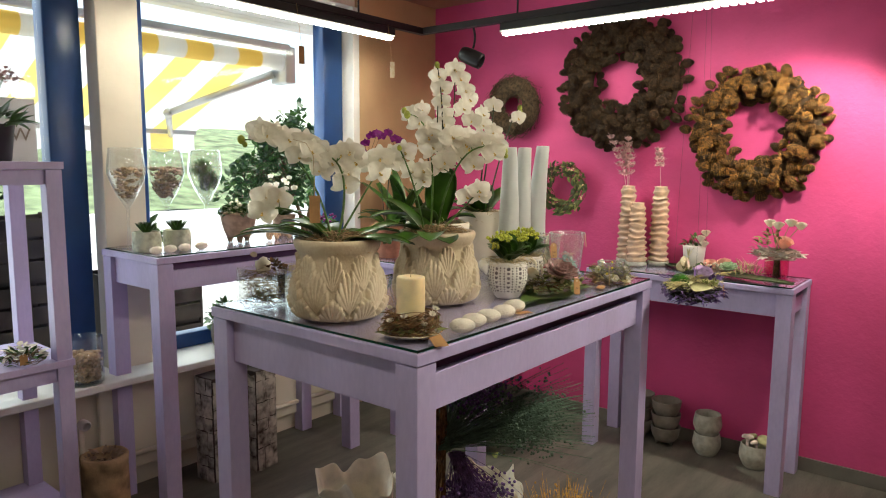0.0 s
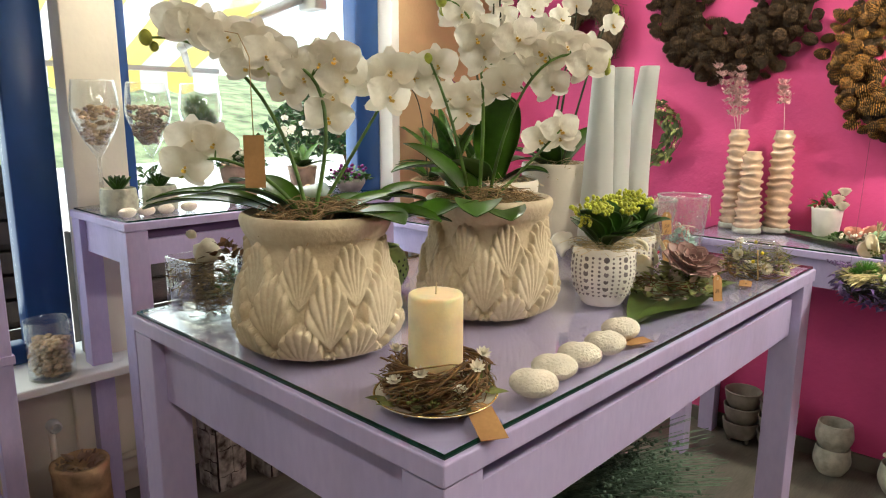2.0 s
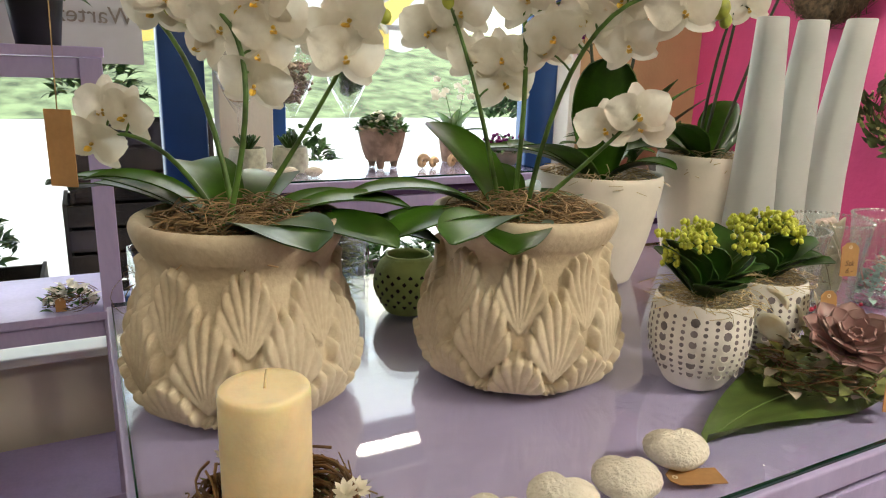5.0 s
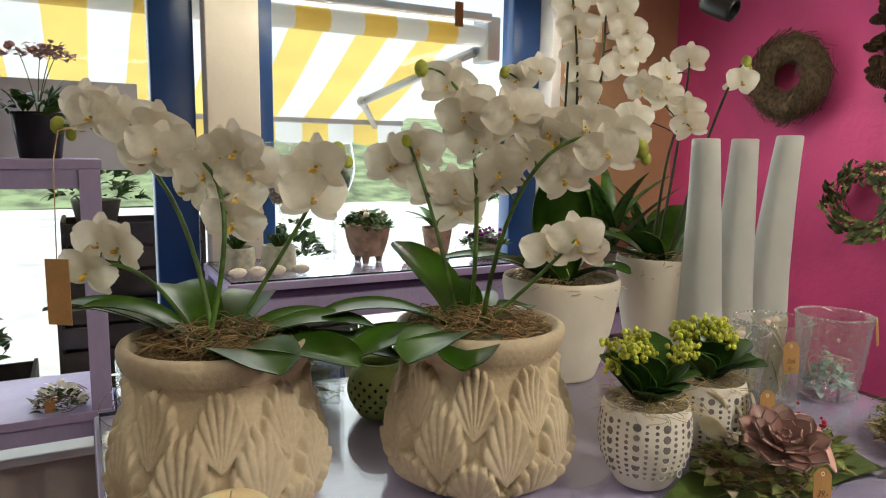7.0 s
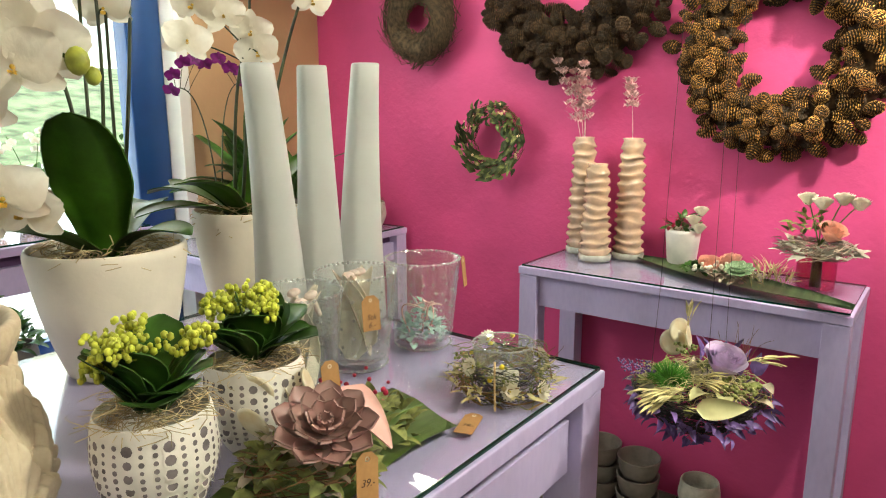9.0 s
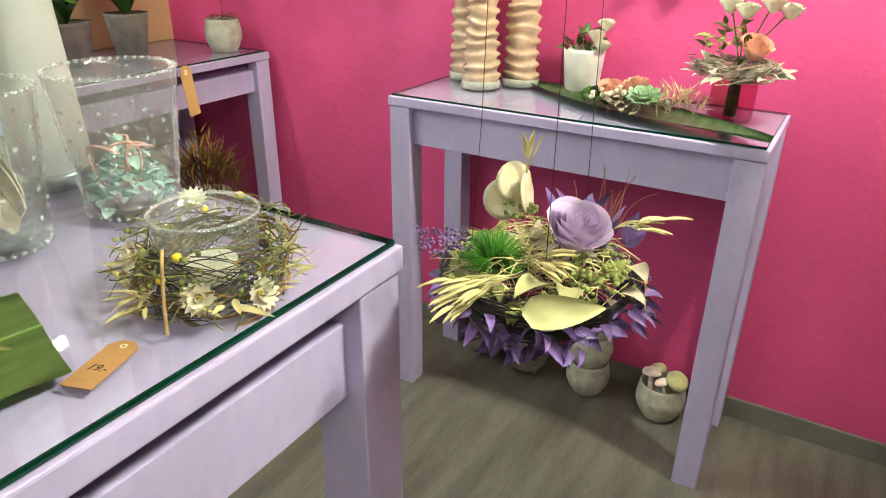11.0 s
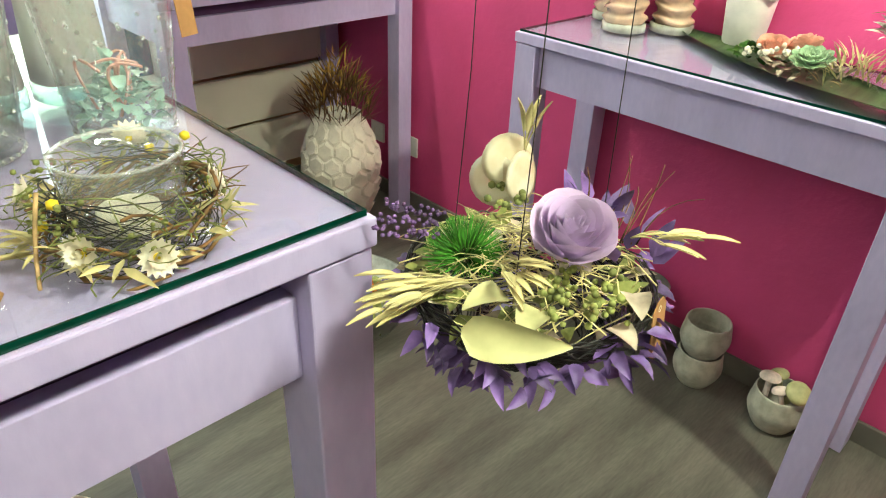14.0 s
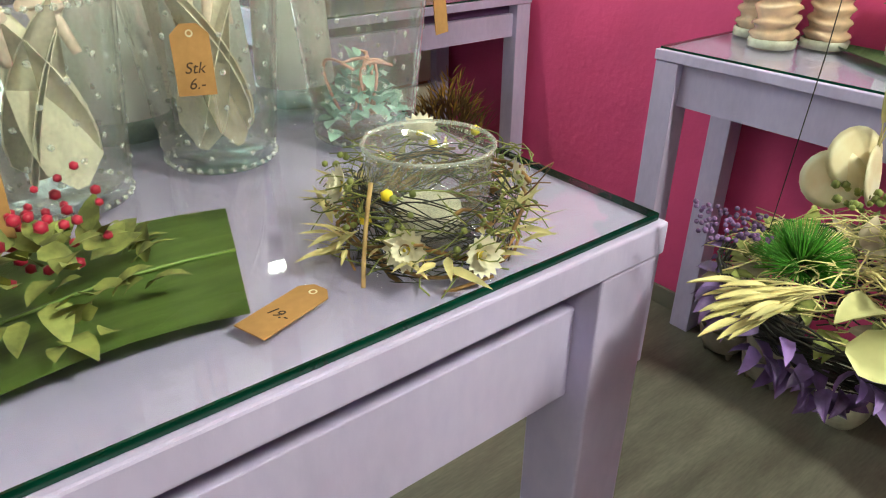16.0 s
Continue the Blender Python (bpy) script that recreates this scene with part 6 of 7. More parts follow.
# ---- goods on the window table ----
def wine_glass(x, y, fill, seed, label):
    o = thing("wine_glass", label, "wine glass", (x, y, G1), "tall wine glasses")
    k = 1.50
    prof = smooth_profile([(0.040, 0.001), (0.036, 0.003), (0.008, 0.008), (0.0045, 0.03), (0.0045, 0.10), (0.010, 0.115), (0.030, 0.150), (0.046, 0.190), (0.0485, 0.215), (0.043, 0.262), (0.0415, 0.262), (0.047, 0.214), (0.044, 0.190), (0.028, 0.152), (0.0005, 0.118)], 4)
    o.matrix_world = o.matrix_world @ Matrix.Scale(k, 4)
    part("glass", lathe(prof, 36), M_TUMBLER, o)
    r, bm = random.Random(seed), bmesh.new()
    if fill == "moss":
        for c, q in (((-0.012, 0, 0.215), 0.030), ((0.012, 0.004, 0.185), 0.030), ((0.0, 0, 0.165), 0.018)):
            for _ in range(500):
                v = Vector((r.gauss(0, 1), r.gauss(0, 1), r.gauss(0, 1))).normalized()
                tube([Vector(c) + v * q * 0.2, Vector(c) + v * q], 0.0008, 0.0004, 3, bm)
        part("moss", bm, M_DEEP, o, "dark green moss balls")
    else:
        for _ in range(90):
            z = r.uniform(0.135, 0.215)
            rr = np.interp(z, [0.12, 0.15, 0.19, 0.215], [0.006, 0.024, 0.038, 0.040]) * math.sqrt(r.random())
            a = r.uniform(0, 6.283)
            c = Vector((rr * math.cos(a), rr * math.sin(a), z))
            if fill == "shells":
                ball(bm, c, r.uniform(0.005, 0.009), 1, (1.2, 0.8, 0.7))
            else:
                tube([c + Vector((0.011 * math.cos(q), 0.011 * math.sin(q), 0.004 * math.sin(2 * q + a))) for q in np.linspace(0, 4.5, 7)], 0.0035, 0.002, 4, bm)
        part("filling", bm, M_NUT if fill == "shells" else M_TERRAW, o, "small shells" if fill == "shells" else "curled wood shavings")
    return o


wine_glass(0.430, 1.930, "shells", 1, "large wine glass filled with small shells")
wine_glass(0.600, 1.930, "curls", 2, "large wine glass filled with curled wood shavings")
wine_glass(0.790, 1.940, "moss", 3, "large wine glass with green moss balls")


def succulent_pot(x, y, seed):
    o = thing("succulent_pot", "sage green dimpled pot with a spiky dark succulent", "potted plant", (x, y, G1), "succulents on the window table")

    def shape(a, k, r, z):
        return r + 0.0016 * math.sin(9 * a + 40 * z) * math.sin(120 * z), z
    part("pot", lathe(smooth_profile([(0.046, 0), (0.052, 0.004), (0.054, 0.04), (0.050, 0.075), (0.046, 0.075), (0.046, 0.06)], 4), 54, shape), M_SHADE, o)
    part("soil", lathe([(0.0005, 0.064), (0.047, 0.064)], 20, caps=(False, False)), M_SOIL, o)
    bm = bmesh.new()
    for k in range(3):
        for i in range(10):
            blade(0.06 - 0.006 * k, 0.014, 35 + 18 * k, -25, 0.5, 5, 0.9, 0.003, m=pose(0, 0, 0.066, 0, 0, 36 * i + 15 * k), bm=bm)
    part("foliage", bm, M_DEEP, o)


succulent_pot(0.415, 1.760, 1)
succulent_pot(0.545, 1.765, 2)
for i, x in enumerate((0.395, 0.452, 0.512, 0.585)):
    o = thing("pebble", "smooth pale oval pebble on the glass sheet", "pebble", (x, 1.655, G1), "row of pebbles", rnd.uniform(-20, 20))
    part("stone", jitter(ball(bmesh.new(), (0, 0, 0.015), 0.026, 3, (1.05, 0.75, 0.58)), 0.003, 20, i), M_CHALK, o)

o = thing("terracotta_planter", "whitened terracotta planter on feet with small leaves", "potted plant", (0.860, 1.800, G1))
part("pot", lathe(smooth_profile([(0.045, 0.022), (0.055, 0.030), (0.070, 0.075), (0.078, 0.118), (0.082, 0.120), (0.080, 0.128), (0.072, 0.128), (0.066, 0.09)], 4), 36), M_TERRAW, o)
for i in range(3):
    part("foot", lathe([(0.010, 0), (0.016, 0.030), (0.022, 0.045)], 12), M_TERRAW, o, m=pose(0.042 * math.cos(2.1 * i), 0.042 * math.sin(2.1 * i), 0))
part("foliage", leaf_heap(220, 0.085, 0.055, 0.024, 171, 0.8, 0, 60, (0, 80)), M_DEEP, o, m=pose(0, 0, 0.118))
part("seed_mass", berries(24, 0.06, 0.075, 0.012, 172), M_CHALK, o, "pale stones", m=pose(0, 0, 0.10))

o = thing("orchid_pot", "small pink orchid in a whitened clay pot", "potted orchid", (1.170, 1.880, G1), "window orchids")
part("pot", lathe([(0.04, 0), (0.042, 0.003), (0.055, 0.085), (0.058, 0.1), (0.052, 0.1), (0.05, 0.08)], 28), M_TERRAW, o)
for k in range(7):
    part("leaf", blade(0.14, 0.05, 70 - 6 * k, 40, 0.25, 8, 0.6, 0.0014, m=pose(0, 0, 0.09, 0, 0, 51 * k)), M_GREEN, o)
r = random.Random(8)
for k in range(2):
    part("stem", tube(arc((0, 0, 0.09), (-0.02 + 0.05 * k, 0, 0.2), (-0.05 + 0.09 * k, 0.01, 0.27), 8), 0.0016, 0.001, 5), M_STEM, o)
    for q in range(7):
        pm, lm = FLOWERS[q % 4]
        fl = part("flower", pm, None, o, m=basis((-0.05 + 0.09 * k + r.uniform(-.035, .035), r.uniform(-.02, .02), 0.25 + r.uniform(-.035, .035)), (-0.5, -0.85, r.uniform(-.3, .3))) @ Matrix.Scale(0.42, 4))
o = thing("shell_pair", "brown and cream snail shells on the window table", "shell", (1.020, 1.735, G1))
for dx, s in ((-0.04, 1.0), (0.0, 0.8), (0.07, 0.9)):
    sp = [(0.020 * s * (1 - q / 15) * math.cos(q), 0.006 * q / 12, 0.022 * s + 0.020 * s * (1 - q / 15) * math.sin(q)) for q in np.linspace(0, 13, 40)]
    part("shell", tube(sp, 0.011 * s, 0.002, 8), M_NUT, o, m=pose(dx, 0, 0, 0, 0, 20))
o = thing("flower_bowl", "low bowl of purple and green flowers by the window", "flower arrangement", (1.310, 1.760, G1))
part("bowl", lathe([(0.04, 0), (0.06, 0.03), (0.062, 0.05), (0.056, 0.05)], 28), M_TAUPE, o)
part("foliage", leaf_heap(120, 0.08, 0.05, 0.03, 181, 0.6), M_DEEP, o, m=pose(0, 0, 0.04))
part("blossom_mass", berries(50, 0.075, 0.075, 0.008, 182), M_PURPLE, o, m=pose(0, 0, 0.03))

# ---- corner table: purple orchids, foliage and a small pot ----
o = thing("orchid_pot", "purple orchid in a brown clay pot on the corner table", "potted orchid", (1.730, 1.72, G2), "corner orchids")
part("pot", lathe([(0.06, 0), (0.063, 0.003), (0.085, 0.15), (0.09, 0.17), (0.082, 0.17), (0.08, 0.15)], 32), M_TERRA, o)
part("moss", tangle(120, 0.085, 0.03, 0.001, 190), M_STRAW, o, m=pose(0, 0, 0.155))
orchid_plant(o, (0, 0, 0.16), [
    ((-0.05, 0.0, 0.62), [(-0.16, 0.0, 0.60), (-0.12, 0.0, 0.64), (-0.08, 0.0, 0.65), (-0.04, 0.0, 0.64), (-0.17, 0, 0.55)], None),
    ((0.02, 0.02, 0.62), [(0.06, 0.0, 0.63), (0.10, 0.0, 0.62), (0.03, 0.02, 0.66), (0.12, 0, 0.58)], None)], [(170, 0.18, 0.05, 50, 60), (-120, 0.16, 0.05, 50, 80), (-60, 0.18, 0.05, 45, 70), (20, 0.18, 0.05, 60, 70), (100, 0.16, 0.05, 60, 60)], 21, PURPLES, M_DARKSTEM)


def foliage_plant(x, y, z, h, seed, label, mat=M_DEEP):
    o = thing("foliage_plant", label, "potted plant", (x, y, z), "dark plants in the corner")
    part("pot", lathe([(0.05, 0), (0.07, 0.12), (0.072, 0.13), (0.066, 0.13)], 24), M_TAUPE, o)
    r = random.Random(seed)
    for i in range(16):
        part("leaf", blade(h * r.uniform(0.5, 0.9), h * 0.13, r.uniform(55, 88), r.uniform(20, 70), 0.3, 8, 0.6, 0.001, m=pose(0, 0, 0.12, 0, 0, r.uniform(0, 360))), mat, o)


foliage_plant(1.92, 1.78, G2, 0.55, 3, "dark leafy plant on the corner table")
foliage_plant(2.18, 1.85, G2, 0.40, 4, "dark green plant beside the beige wall")
o = thing("small_pot", "small mottled pot with a dried stem on the corner table", "potted plant", (2.385, 1.62, G2))
round_cup(o, 0, 0.062, 0.105)
part("moss", tangle(60, 0.05, 0.03, 0.001, 195), M_TWIG, o, m=pose(0, 0, 0.085))
part("stalk", tube(arc((0, 0, 0.09), (0.01, 0, 0.17), (-0.01, 0, 0.24), 6), 0.0016, 0.001, 5), M_TWIG, o)
part("dry_head", leaf_heap(20, 0.02, 0.04, 0.03, 196, 0.4), M_TERRAW, o, m=pose(-0.01, 0, 0.22))

# ---- lilac shelf unit at the left of the window table ----
sx0, sx1, sy0, sy1 = -1.05, 0.046, 1.585, 1.960
sh = thing("shelf_unit", "open lilac painted wooden shelf unit before the window", "shelf", (0, 0, 0))
for lx in (sx0, sx1 - 0.05):
    for ly in (sy0, sy1 - 0.05):
        part("post", box((lx, ly, 0), (lx + 0.05, ly + 0.05, 1.375), 0.002), M_LILAC, sh, smooth=False)
for z in (1.40, 0.74, 0.20):
    part("shelf_board", box((sx0 - 0.005, sy0 - 0.006, z - 0.024), (sx1 + 0.005, sy1, z), 0.002), M_LILAC, sh, smooth=False)
    part("rail", box((sx0 + 0.05, sy0 + 0.012, z - 0.074), (sx1 - 0.05, sy0 + 0.030, z - 0.026), 0.001), M_LILAC, sh, smooth=False)
for i, (x, y, col, h) in enumerate(((-0.09, 1.76, M_PINKDRY, 0.30), (-0.30, 1.80, M_ORANGE, 0.26), (-0.55, 1.78, M_PINKDRY, 0.32), (-0.8, 1.78, M_ORANGE, 0.28))):
    o = thing("flower_pot", "dark pot with %s flowers on the lilac shelf" % ("pink" if col is M_PINKDRY else "orange"), "potted plant", (x, y, 1.40), "pots on the shelf")
    part("pot", lathe([(0.05, 0), (0.064, 0.11), (0.066, 0.12), (0.058, 0.12)], 24), M_BLACK, o)
    part("foliage", leaf_heap(40, 0.07, 0.06, 0.09, 200 + i, 0.28, 0, 50, (20, 80)), M_DEEP, o, m=pose(0, 0, 0.11))
    r = random.Random(i)
    for k in range(4):
        e = Vector((r.uniform(-.07, .07), r.uniform(-.05, .05), h * r.uniform(0.8, 1.05)))
        part("stem", tube(arc((0, 0, 0.11), (e.x * .3, e.y * .3, 0.2), e, 6), 0.0016, 0.001, 5), M_STEM, o)
        part("bloom", leaf_heap(34, 0.04, 0.035, 0.022, 210 + 5 * i + k, 0.75), col, o, m=Matrix.Translation(e - Vector((0, 0, 0.01))))
for i, (x, y) in enumerate(((-0.08, 1.66), (-0.35, 1.72), (-0.7, 1.7))):
    o = thing("dried_arrangement", "small dried arrangement with white flowers and a tag", "flower arrangement", (x, y, 0.74), "arrangements on the shelf")
    part("nest", twig_ring(60, 0.045, 0.02, 0.04, 0.0013, 220 + i), M_TWIG, o)
    part("blossom_mass", leaf_heap(50, 0.055, 0.05, 0.03, 230 + i, 0.7), M_DAISY, o, m=pose(0, 0, 0.01))
    part("foliage", leaf_heap(50, 0.06, 0.05, 0.03, 240 + i, 0.5), M_DEEP, o)
price_tag((-0.10, 1.598, 0.742 + 0.035), pose(0, 0, 0, 84, 0, 0), "brown kraft price tag on the lilac shelf", 0.024, 0.036)
sg = thing("notice_sheet", "pale plastic sheet with reversed lettering on the window", "sign", (0.02, RY + 0.095, 1.50))
part("sheet", box((-0.42, 0, -0.14), (0.16, 0.002, 0.14), 0), material("milky_sheet", (0.55, 0.56, 0.57), 0.5, vary=0.04), sg, smooth=False)
cu = bpy.data.curves.new("lettering", 'FONT')
cu.body, cu.size, cu.extrude = "Wartez", 0.07, 0.0004
tx = new("lettering_curve", cu)
bpy.context.view_layer.update()
me = bpy.data.meshes.new_from_object(tx.evaluated_get(bpy.context.evaluated_depsgraph_get()))
bpy.data.objects.remove(tx)
me.materials.clear()
me.materials.append(M_TAUPE)
part("lettering", me, None, sg, "grey letters seen from behind", m=pose(0.14, -0.003, -0.02, 90, 0, 0) @ Matrix.Diagonal((-1, 1, 1, 1)))

# ---- along the floor by the window ----
rad = thing("radiator", "old cream panel radiator with pipes under the window", "radiator", (0, 0, 0))
part("panel", box((0.30, RY - 0.040, 0.09), (1.72, RY - 0.012, 0.47), 0.008), M_CREAM, rad, smooth=False)
part("pipe", tube([(0.22, RY - 0.05, 0.16), (1.75, RY - 0.05, 0.155)], 0.012, None, 10), M_CREAM, rad)
part("pipe", tube([(0.22, RY - 0.05, 0.36), (0.22, RY - 0.05, 0.05)], 0.011, None, 10), M_CREAM, rad)
part("valve", lathe([(0.018, 0), (0.021, 0.006), (0.021, 0.038), (0.016, 0.045)], 16), M_WHITE, rad, "white radiator valve", m=pose(0.22, RY - 0.06, 0.36, 90, 0, 0))
for k in range(3):
    z0 = 0.12 + 0.2 * k
    setting("trim_panel", box((1.86, RY - 0.045, z0), (2.44, RY - 0.02, z0 + 0.185), 0.004), M_CREAM, "cream painted heater casing board under the corner table")
jar = thing("nut_jar", "wide glass jar filled with pistachio nuts on the sill", "jar", (0.235, RY - 0.085, 0.53))
part("glass", lathe([(0.064, 0), (0.068, 0.003), (0.068, 0.19), (0.065, 0.19), (0.064, 0.006), (0.0005, 0.006)], 36), M_GLASS, jar)
r, bm = random.Random(4), bmesh.new()
for _ in range(320):
    a, q = r.uniform(0, 6.283), 0.056 * math.sqrt(r.random())
    ball(bm, (q * math.cos(a), q * math.sin(a), r.uniform(0.014, 0.125)), r.uniform(0.008, 0.011), 1, (1.3, 0.9, 0.9))
part("nuts", bm, M_NUT, jar)
for px, py in ((0.93, RY + 0.02), (1.12, RY + 0.02)):
    o = thing("sill_plant", "blue-grey glazed pot with a leafy plant on the sill", "potted plant", (px, py - 0.02, 0.53), "plants on the sill")
    part("pot", lathe(smooth_profile([(0.05, 0), (0.06, 0.01), (0.07, 0.06), (0.062, 0.12), (0.056, 0.12)], 4), 28), M_TAUPE, o)
    part("foliage", leaf_heap(80, 0.08, 0.10, 0.05, int(px * 100), 0.5), M_DEEP, o, m=pose(0, 0, 0.11))


def birch_pillar(x, y, h, seed):
    o = thing("birch_pillar", "square pillar clad in peeling white birch bark", "pillar", (x, y, 0), "birch bark pillars", 6)
    part("core", box((-0.058, -0.058, 0), (0.058, 0.058, h), 0.003), M_CRATE, o, smooth=False)
    r = random.Random(seed)
    for side in range(4):
        z = 0.0
        while z < h - 0.02:
            hh = min(r.uniform(0.05, 0.11), h - z)
            bm = bmesh.new()
            x0, x1 = -0.060 + r.uniform(0, 0.004), 0.060 - r.uniform(0, 0.004)
            cut = r.uniform(-0.02, 0.02)
            for a, b in ((x0, cut), (cut + 0.002, x1)):
                rows = [[bm.verts.new((a + (b - a) * u, -0.060 - 0.006 * math.sin(math.pi * u) - r.uniform(0, 0.004), z + hh * v + r.uniform(-0.003, 0.003))) for u in np.linspace(0, 1, 4)] for v in (0, 0.5, 0.97)]
                grid_faces(bm, rows, False)
            part("bark", bm, M_BIRCH, o, smooth=False, m=pose(0, 0, 0, 0, 0, 90 * side))
            z += hh


birch_pillar(0.735, 1.835, 0.47, 1)
birch_pillar(0.925, 1.790, 0.47, 2)
o = thing("log_bowl", "hollow log bowl with wood chips on the floor", "bowl", (0.270, 1.900, 0))
part("log", jitter(lathe([(0.085, 0), (0.09, 0.01), (0.088, 0.2), (0.09, 0.235), (0.078, 0.24), (0.070, 0.225), (0.0005, 0.21)], 36), 0.006, 14), M_WOOD, o)
part("filling", leaf_heap(70, 0.065, 0.03, 0.03, 251, 0.6), M_TERRAW, o, m=pose(0, 0, 0.215))

# wavy white vase and dried bunches under the tall table
o = thing("wavy_vase", "large crumpled white ceramic vase on the floor", "vase", (0.62, 0.80, 0), "crumpled vases")


def crumple(a, k, r, z):
    w = z / 0.34
    return r * (1 + 0.10 * w * math.sin(3 * a + 1) + 0.05 * w * math.sin(7 * a)), z + 0.020 * w ** 4 * math.sin(4 * a) + 0.012 * w ** 4 * math.sin(9 * a)


part("body", lathe(smooth_profile([(0.075, 0), (0.09, 0.01), (0.125, 0.12), (0.118, 0.22), (0.122, 0.30), (0.135, 0.34), (0.130, 0.343), (0.112, 0.29), (0.108, 0.2)], 6), 90, crumple), M_CHALK, o)
copy_thing(o, pose(0.86, 0.46, 0, 0, 0, 130))


def bunch(name, label, base, way, count, L, spread, stalk, head, heads, size, seed, tie=None):
    o = thing(name, label, "dried flowers", base, "dried bunches")
    r = random.Random(seed)
    st_, hd = bmesh.new(), bmesh.new()
    for _ in range(count):
        w = (Vector(way).normalized() + Vector((r.gauss(0, 1), r.gauss(0, 1), r.gauss(0, 0.8))) * spread).normalized()
        e = w * L * r.uniform(0.7, 1.05)
        pts = arc((r.uniform(-.02, .02), r.uniform(-.02, .02), 0), e * 0.5 + Vector((0, 0, 0.03)), e + Vector((0, 0, -0.02)), 5)
        tube(pts, 0.0012, 0.0006, 3, st_)
        for _ in range(heads):
            q = r.uniform(0.60, 1.0)
            ball(hd, pts[int(q * 5)] + Vector((r.gauss(0, 1), r.gauss(0, 1), r.gauss(0, 1))) * 0.022, size * r.uniform(0.6, 1.2), 1)
    part("stalk_mass", st_, stalk, o)
    part("seed_mass", hd, head, o)
    return o


tub = thing("zinc_tub", "low oval zinc tub on the floor with dried bunches", "tub", (1.85, 1.10, 0))
part("tub", lathe([(0.17, 0), (0.175, 0.004), (0.20, 0.10), (0.206, 0.10), (0.196, 0.096), (0.17, 0.012), (0.0005, 0.010)], 44), M_ZINC, tub)
bunch("flax_bunch", "grey-green dried flax bunch lying over a basket", (0.50, 0.38, 0.60), (0.40, -0.42, 0.16), 260, 0.46, 0.15, M_FLAX, M_FLAX, 4, 0.0042, 1)
part_base = thing("wicker_basket", "tall round wicker basket holding dried bunches", "basket", (0.50, 0.42, 0))
part("weave", twig_ring(300, 0.064, 0.008, 0.54, 0.003, 255, 1.0), M_TWIG, part_base, m=pose(0, 0, 0.03))
part("wall", lathe([(0.058, 0), (0.062, 0.004), (0.070, 0.58), (0.066, 0.58), (0.058, 0.02)], 30), M_WOOD, part_base)
bunch("lavender_bunch", "purple lavender bunch hanging over the basket", (0.56, 0.34, 0.58), (0.14, -0.12, -0.55), 190, 0.30, 0.22, M_LAV, M_LAV, 9, 0.0055, 2)
bunch("lavender_bunch", "dark purple dried bunch in the basket", (0.54, 0.38, 0.58), (0.40, -0.05, 0.42), 150, 0.34, 0.28, M_FLAX, M_LAV, 8, 0.005, 3)
bunch("golden_bunch", "golden yellow dried bunch on the floor", (0.87, 0.16, 0.0), (0, 0, 1), 300, 0.44, 0.15, M_GOLDM, M_GOLDM, 5, 0.004, 4)
o = thing("orange_flowers", "small orange flowers in the zinc tub", "flowers", (1.85, 1.10, 0.012))
part("foliage", leaf_heap(80, 0.15, 0.08, 0.06, 260, 0.5), M_OLIVE, o)
part("blossom_mass", berries(16, 0.12, 0.12, 0.016, 261), M_ORANGE, o)

# faceted vase in the corner with dry broom
o = thing("faceted_vase", "white faceted ceramic vase with dried broom on the floor", "vase", (2.250, 1.655, 0))
o.matrix_world = o.matrix_world @ Matrix.Scale(1.18, 4)
r = random.Random(12)
prof = [(0.075, 0.0), (0.100, 0.05), (0.118, 0.12), (0.122, 0.19), (0.108, 0.26), (0.084, 0.31), (0.070, 0.335)]
part("body", lathe(smooth_profile(prof, 4), 40), M_CHALK, o)
# proud hexagonal facets in offset rows, each a little tilted
for k in range(7):
    zc, hz = 0.028 + 0.0465 * k, 0.031
    for i in range(13):
        q0, half = 2 * math.pi * (i + 0.5 * (k % 2)) / 13 + r.uniform(-0.05, 0.05), math.pi / 13
        ta, tb, rise = r.uniform(-0.004, 0.004), r.uniform(-0.004, 0.004), r.uniform(0.006, 0.010)
        rims, bm = [], bmesh.new()
        for grow, up in ((1.04, -0.003), (0.94, 0.35), (0.72, 1.0)):
            ring = []
            for du, dv in ((0, 1), (1, 0.42), (1, -0.42), (0, -1), (-1, -0.42), (-1, 0.42)):
                z = min(0.338, max(0.0, zc + hz * dv * grow))
                rr = np.interp(z, [c[1] for c in prof], [c[0] for c in prof]) + (rise * up + (ta * du + tb * dv) * (up > 0.5))
                ring.append(bm.verts.new((rr * math.cos(q0 + half * du * grow), rr * math.sin(q0 + half * du * grow), z)))
            rims.append(ring)
        for lo, hi in zip(rims, rims[1:]):
            for c in range(6):
                bm.faces.new((lo[c], lo[c - 1], hi[c - 1], hi[c]))
        bm.faces.new(rims[-1][::-1])
        part("facet", bm, M_CHALK, o, smooth=False)
part("rim", lathe([(0.070, 0.33), (0.074, 0.35), (0.068, 0.352), (0.060, 0.31)], 26, caps=(False, False)), M_CHALK, o)
part("broom", leaf_heap(240, 0.10, 0.12, 0.10, 270, 0.06, 0, 30, (40, 90)), M_TWIG, o, m=pose(0, 0, 0.33))
part("broom", leaf_heap(160, 0.10, 0.16, 0.05, 271, 0.12, 0, 30, (40, 90)), M_GOLDM, o, m=pose(0, 0, 0.38))
o = thing("cyclamen", "dark leafy plant with white flowers on the floor", "potted plant", (2.02, 1.78, 0))
part("pot", lathe([(0.07, 0), (0.09, 0.10), (0.085, 0.10)], 24), M_TAUPE, o)
part("foliage", leaf_heap(90, 0.12, 0.10, 0.06, 280, 0.8), M_DEEP, o, m=pose(0, 0, 0.09))
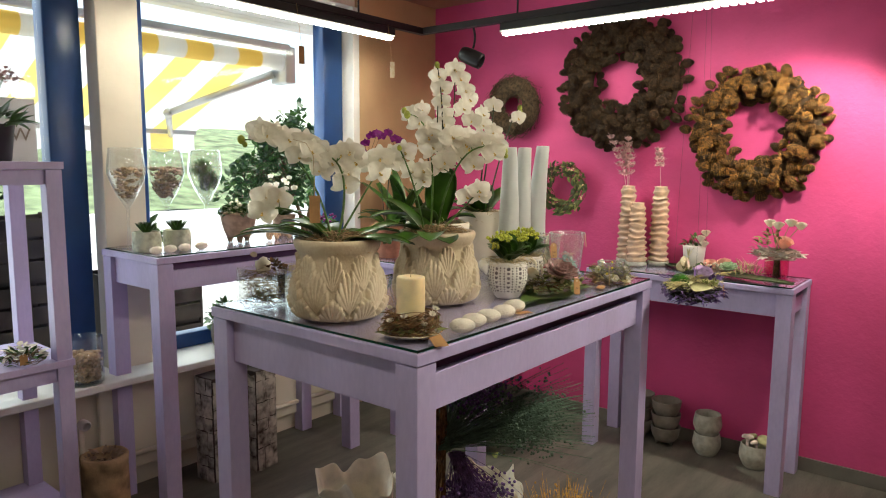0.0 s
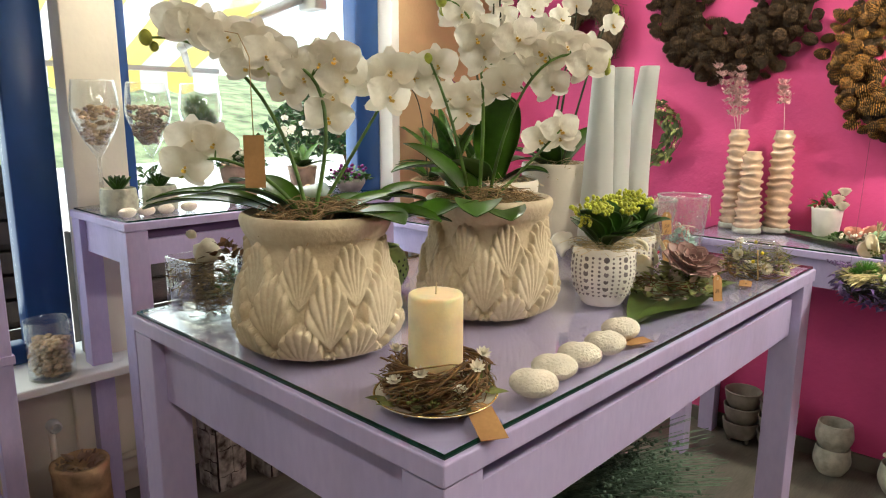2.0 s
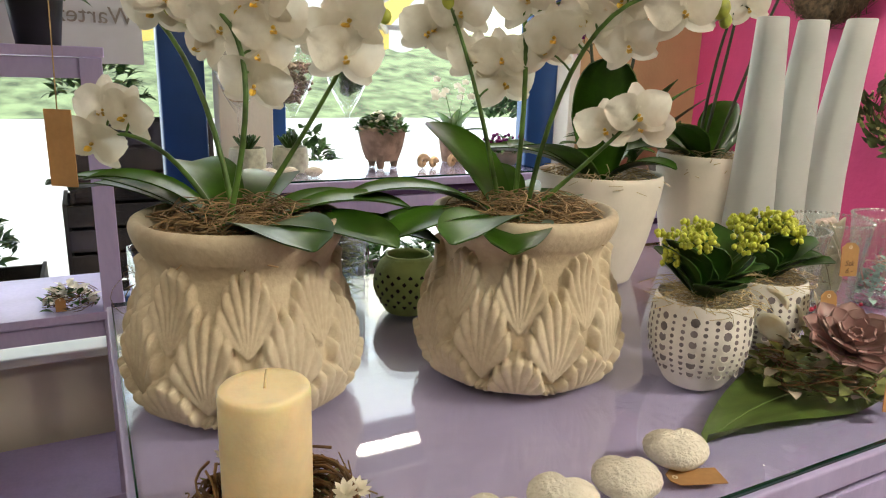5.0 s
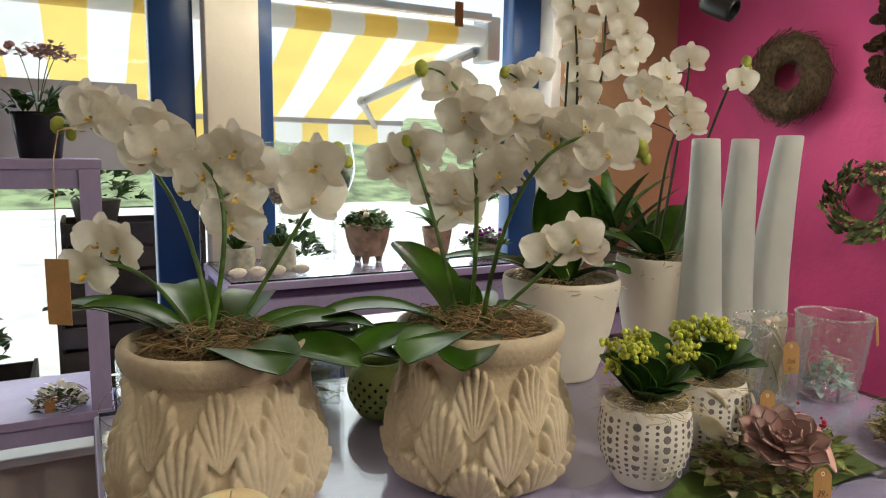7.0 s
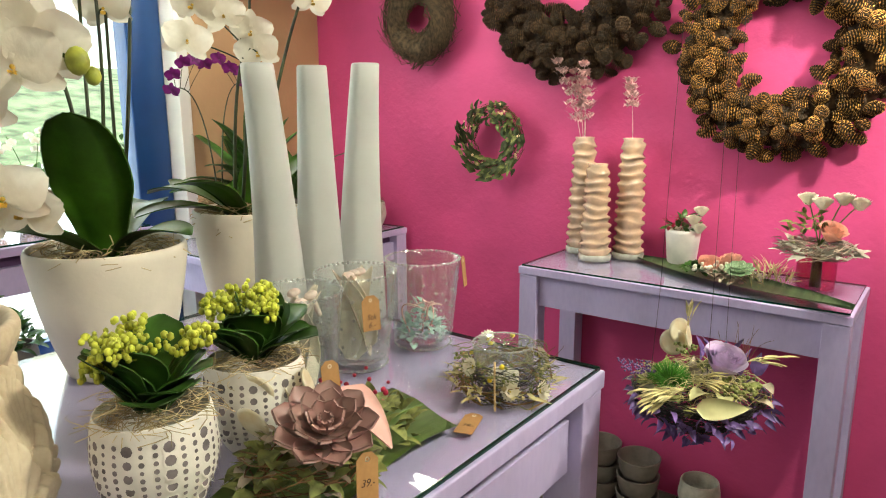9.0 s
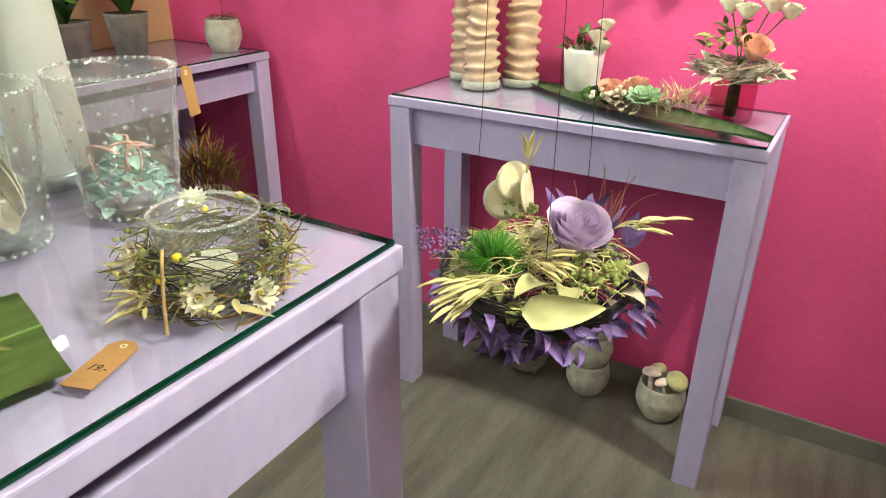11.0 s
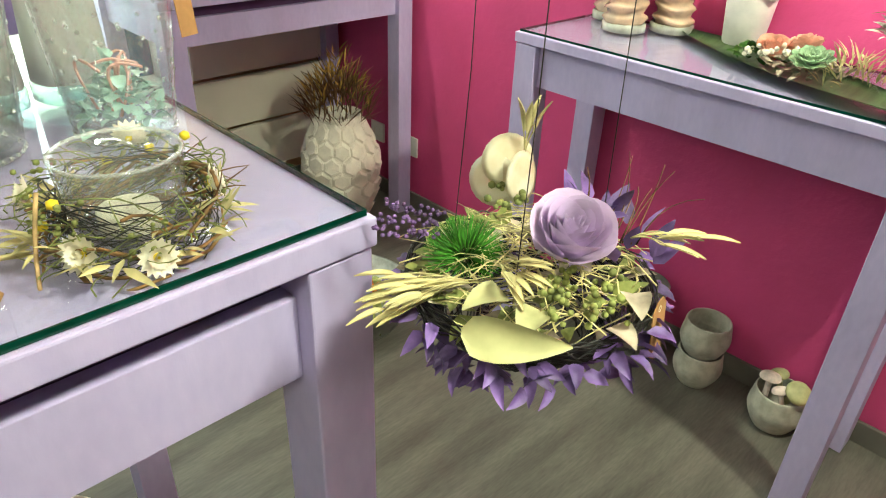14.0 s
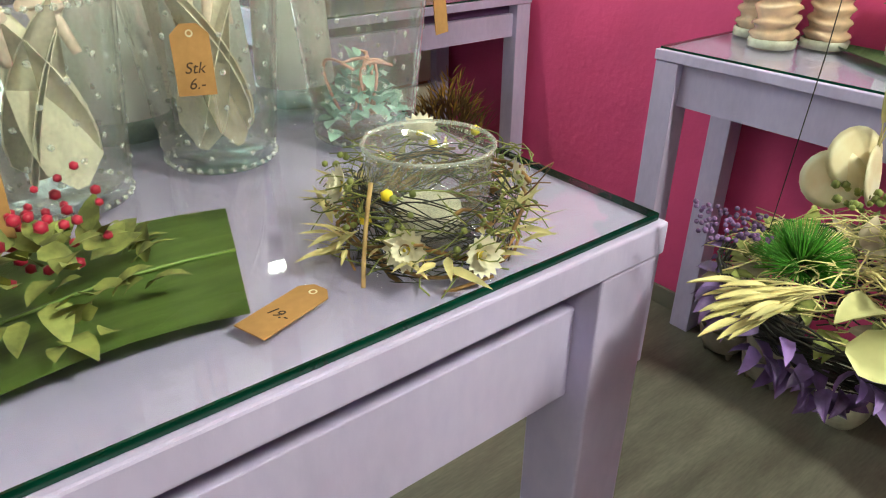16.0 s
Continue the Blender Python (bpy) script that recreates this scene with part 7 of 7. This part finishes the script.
part("blossom_mass", leaf_heap(30, 0.07, 0.06, 0.03, 281, 0.6), M_DAISY, o, m=pose(0.02, 0, 0.17))
for i, y in enumerate((1.53, 1.73)):
    k = tagged(new("socket_%d" % (i + 1)), "white wall socket on the pink wall", "socket", kind="structure")
    part("plate", box((RX - 0.010, y - 0.04, 0.22), (RX - 0.001, y + 0.04, 0.30), 0.003), M_WHITE, k, smooth=False)
    part("socket_hole", lathe([(0.020, 0.0), (0.018, -0.0006), (0.0005, -0.0006)], 20, caps=(False, False)), M_CREAM, k, m=pose(RX - 0.0105, y, 0.26, 0, -90, 0))


# ---- lamps on black tracks ----
def led_bar(x0, y0, x1, y1, z, label):
    o = thing("led_bar", label, "lamp", ((x0 + x1) / 2, (y0 + y1) / 2, z), "LED bars", math.degrees(math.atan2(y1 - y0, x1 - x0)))
    L = math.hypot(x1 - x0, y1 - y0)
    part("housing", box((-L / 2, -0.022, 0.012), (L / 2, 0.022, 0.05), 0.004), M_BLACK, o, smooth=False)
    n = int(L / 0.034)
    rib = to_mesh(box((0, -0.019, -0.012), (L / n * 0.52, 0.019, 0.006)), M_LED, False)
    for i in range(n):
        part("rib", rib, None, o, m=pose(-L / 2 + L * i / n, 0, 0))
    part("strip", box((-L / 2, -0.020, 0.006), (L / 2, 0.020, 0.012)), M_LEDBASE, o, "pale glowing strip", smooth=False)
    return o


def track(a, b, label):
    o = thing("light_track", label, "track", (0, 0, 0), "black light tracks")
    part("rail", box((min(a[0], b[0]) - 0.018, min(a[1], b[1]) - 0.018, a[2]), (max(a[0], b[0]) + 0.018, max(a[1], b[1]) + 0.018, a[2] + 0.035), 0.002), M_BLACK, o, smooth=False)
    for s in (0.15, 0.85):
        p = [a[i] + (b[i] - a[i]) * s for i in range(3)]
        part("hanger", tube([(p[0], p[1], a[2] + 0.03), (p[0], p[1], RZ)], 0.005, None, 8), M_BLACK, o)
    return o


ZL = 2.065
track((-1.2, 1.755, ZL + 0.052), (2.05, 1.755, ZL + 0.052), "black ceiling track along the window")
track((2.05, -2.2, ZL + 0.052), (2.05, 1.715, ZL + 0.052), "black ceiling track along the pink wall")
track((-0.70, -2.4, ZL + 0.052), (-0.70, 0.8, ZL + 0.052), "black ceiling track in the middle of the shop")
led_bar(0.40, 1.755, 1.81, 1.755, ZL, "long bright LED bar over the window table")
led_bar(2.05, -0.16, 2.05, 1.22, ZL, "long bright LED bar along the pink wall")
led_bar(-0.70, -1.3, -0.70, 0.10, ZL, "long bright LED bar in the middle of the shop")
led_bar(-0.10, -0.80, 1.30, -0.80, ZL, "long bright LED bar near the entrance")
track((-0.6, -0.80, ZL + 0.052), (1.95, -0.80, ZL + 0.052), "black ceiling track near the entrance")


def spot_head(at, aim, label):
    o = thing("spotlight", label, "lamp", at, "black spotlights")
    part("hook", tube(arc((0, 0, 2.115 - at[2]), (0.03, 0, 0.11), (0, 0, 0.05), 6), 0.006, None, 8), M_BLACK, o)
    d = (Vector(aim) - Vector(at)).normalized()
    part("head", lathe(smooth_profile([(0.012, -0.075), (0.034, -0.07), (0.042, -0.03), (0.042, 0.04), (0.038, 0.05), (0.034, 0.05), (0.034, 0.02)], 4), 28), M_BLACK, o, m=Matrix.Translation((0, 0, 0)) @ d.to_track_quat('Z', 'Y').to_matrix().to_4x4())
    return o


spot_head((2.05, 1.40, 1.96), (2.5, 0.05, 1.30), "black spotlight hanging from the track")
spot_head((2.05, -0.56, 1.99), (2.5, 0.05, 1.40), "black spotlight hanging from the wall track")
# housing made up for the added table fill spot, out of view
spot_head((1.25, -0.80, 1.98), (0.66, 0.22, 1.05), "unseen black spotlight added to brighten the tall table")
for x, mat in ((1.15, M_KRAFT), (1.75, M_SEED)):
    o = thing("hanging_tag", "kraft tag hanging on a thread from the lamp", "tag", (x, 1.70, 1.90), "tags on threads")
    part("thread", tube([(0, 0, 0.03), (0, 0.03, 0.22)], 0.0012, None, 4), M_TWINE, o)
    part("card", box((-0.016, -0.001, -0.05), (0.016, 0.001, 0.03), 0.0), mat, o, smooth=False)
o = thing("hanging_tag", "kraft tag hanging on a thread in front of the orchid", "tag", (-0.020, 0.256, 1.314), "tags on threads")
part("thread", tube([(0, 0, 0.02), (0.002, 0.004, 0.10), (0.006, 0.03, 0.125), (0.030, 0.10, 0.135)], 0.0006, None, 4), M_TWINE, o)
part("card", box((-0.0105, -0.0004, -0.034), (0.0105, 0.0004, 0.021), 0.0), M_KRAFT, o, smooth=False, m=pose(0, 0, 0, 0, 0, -35))
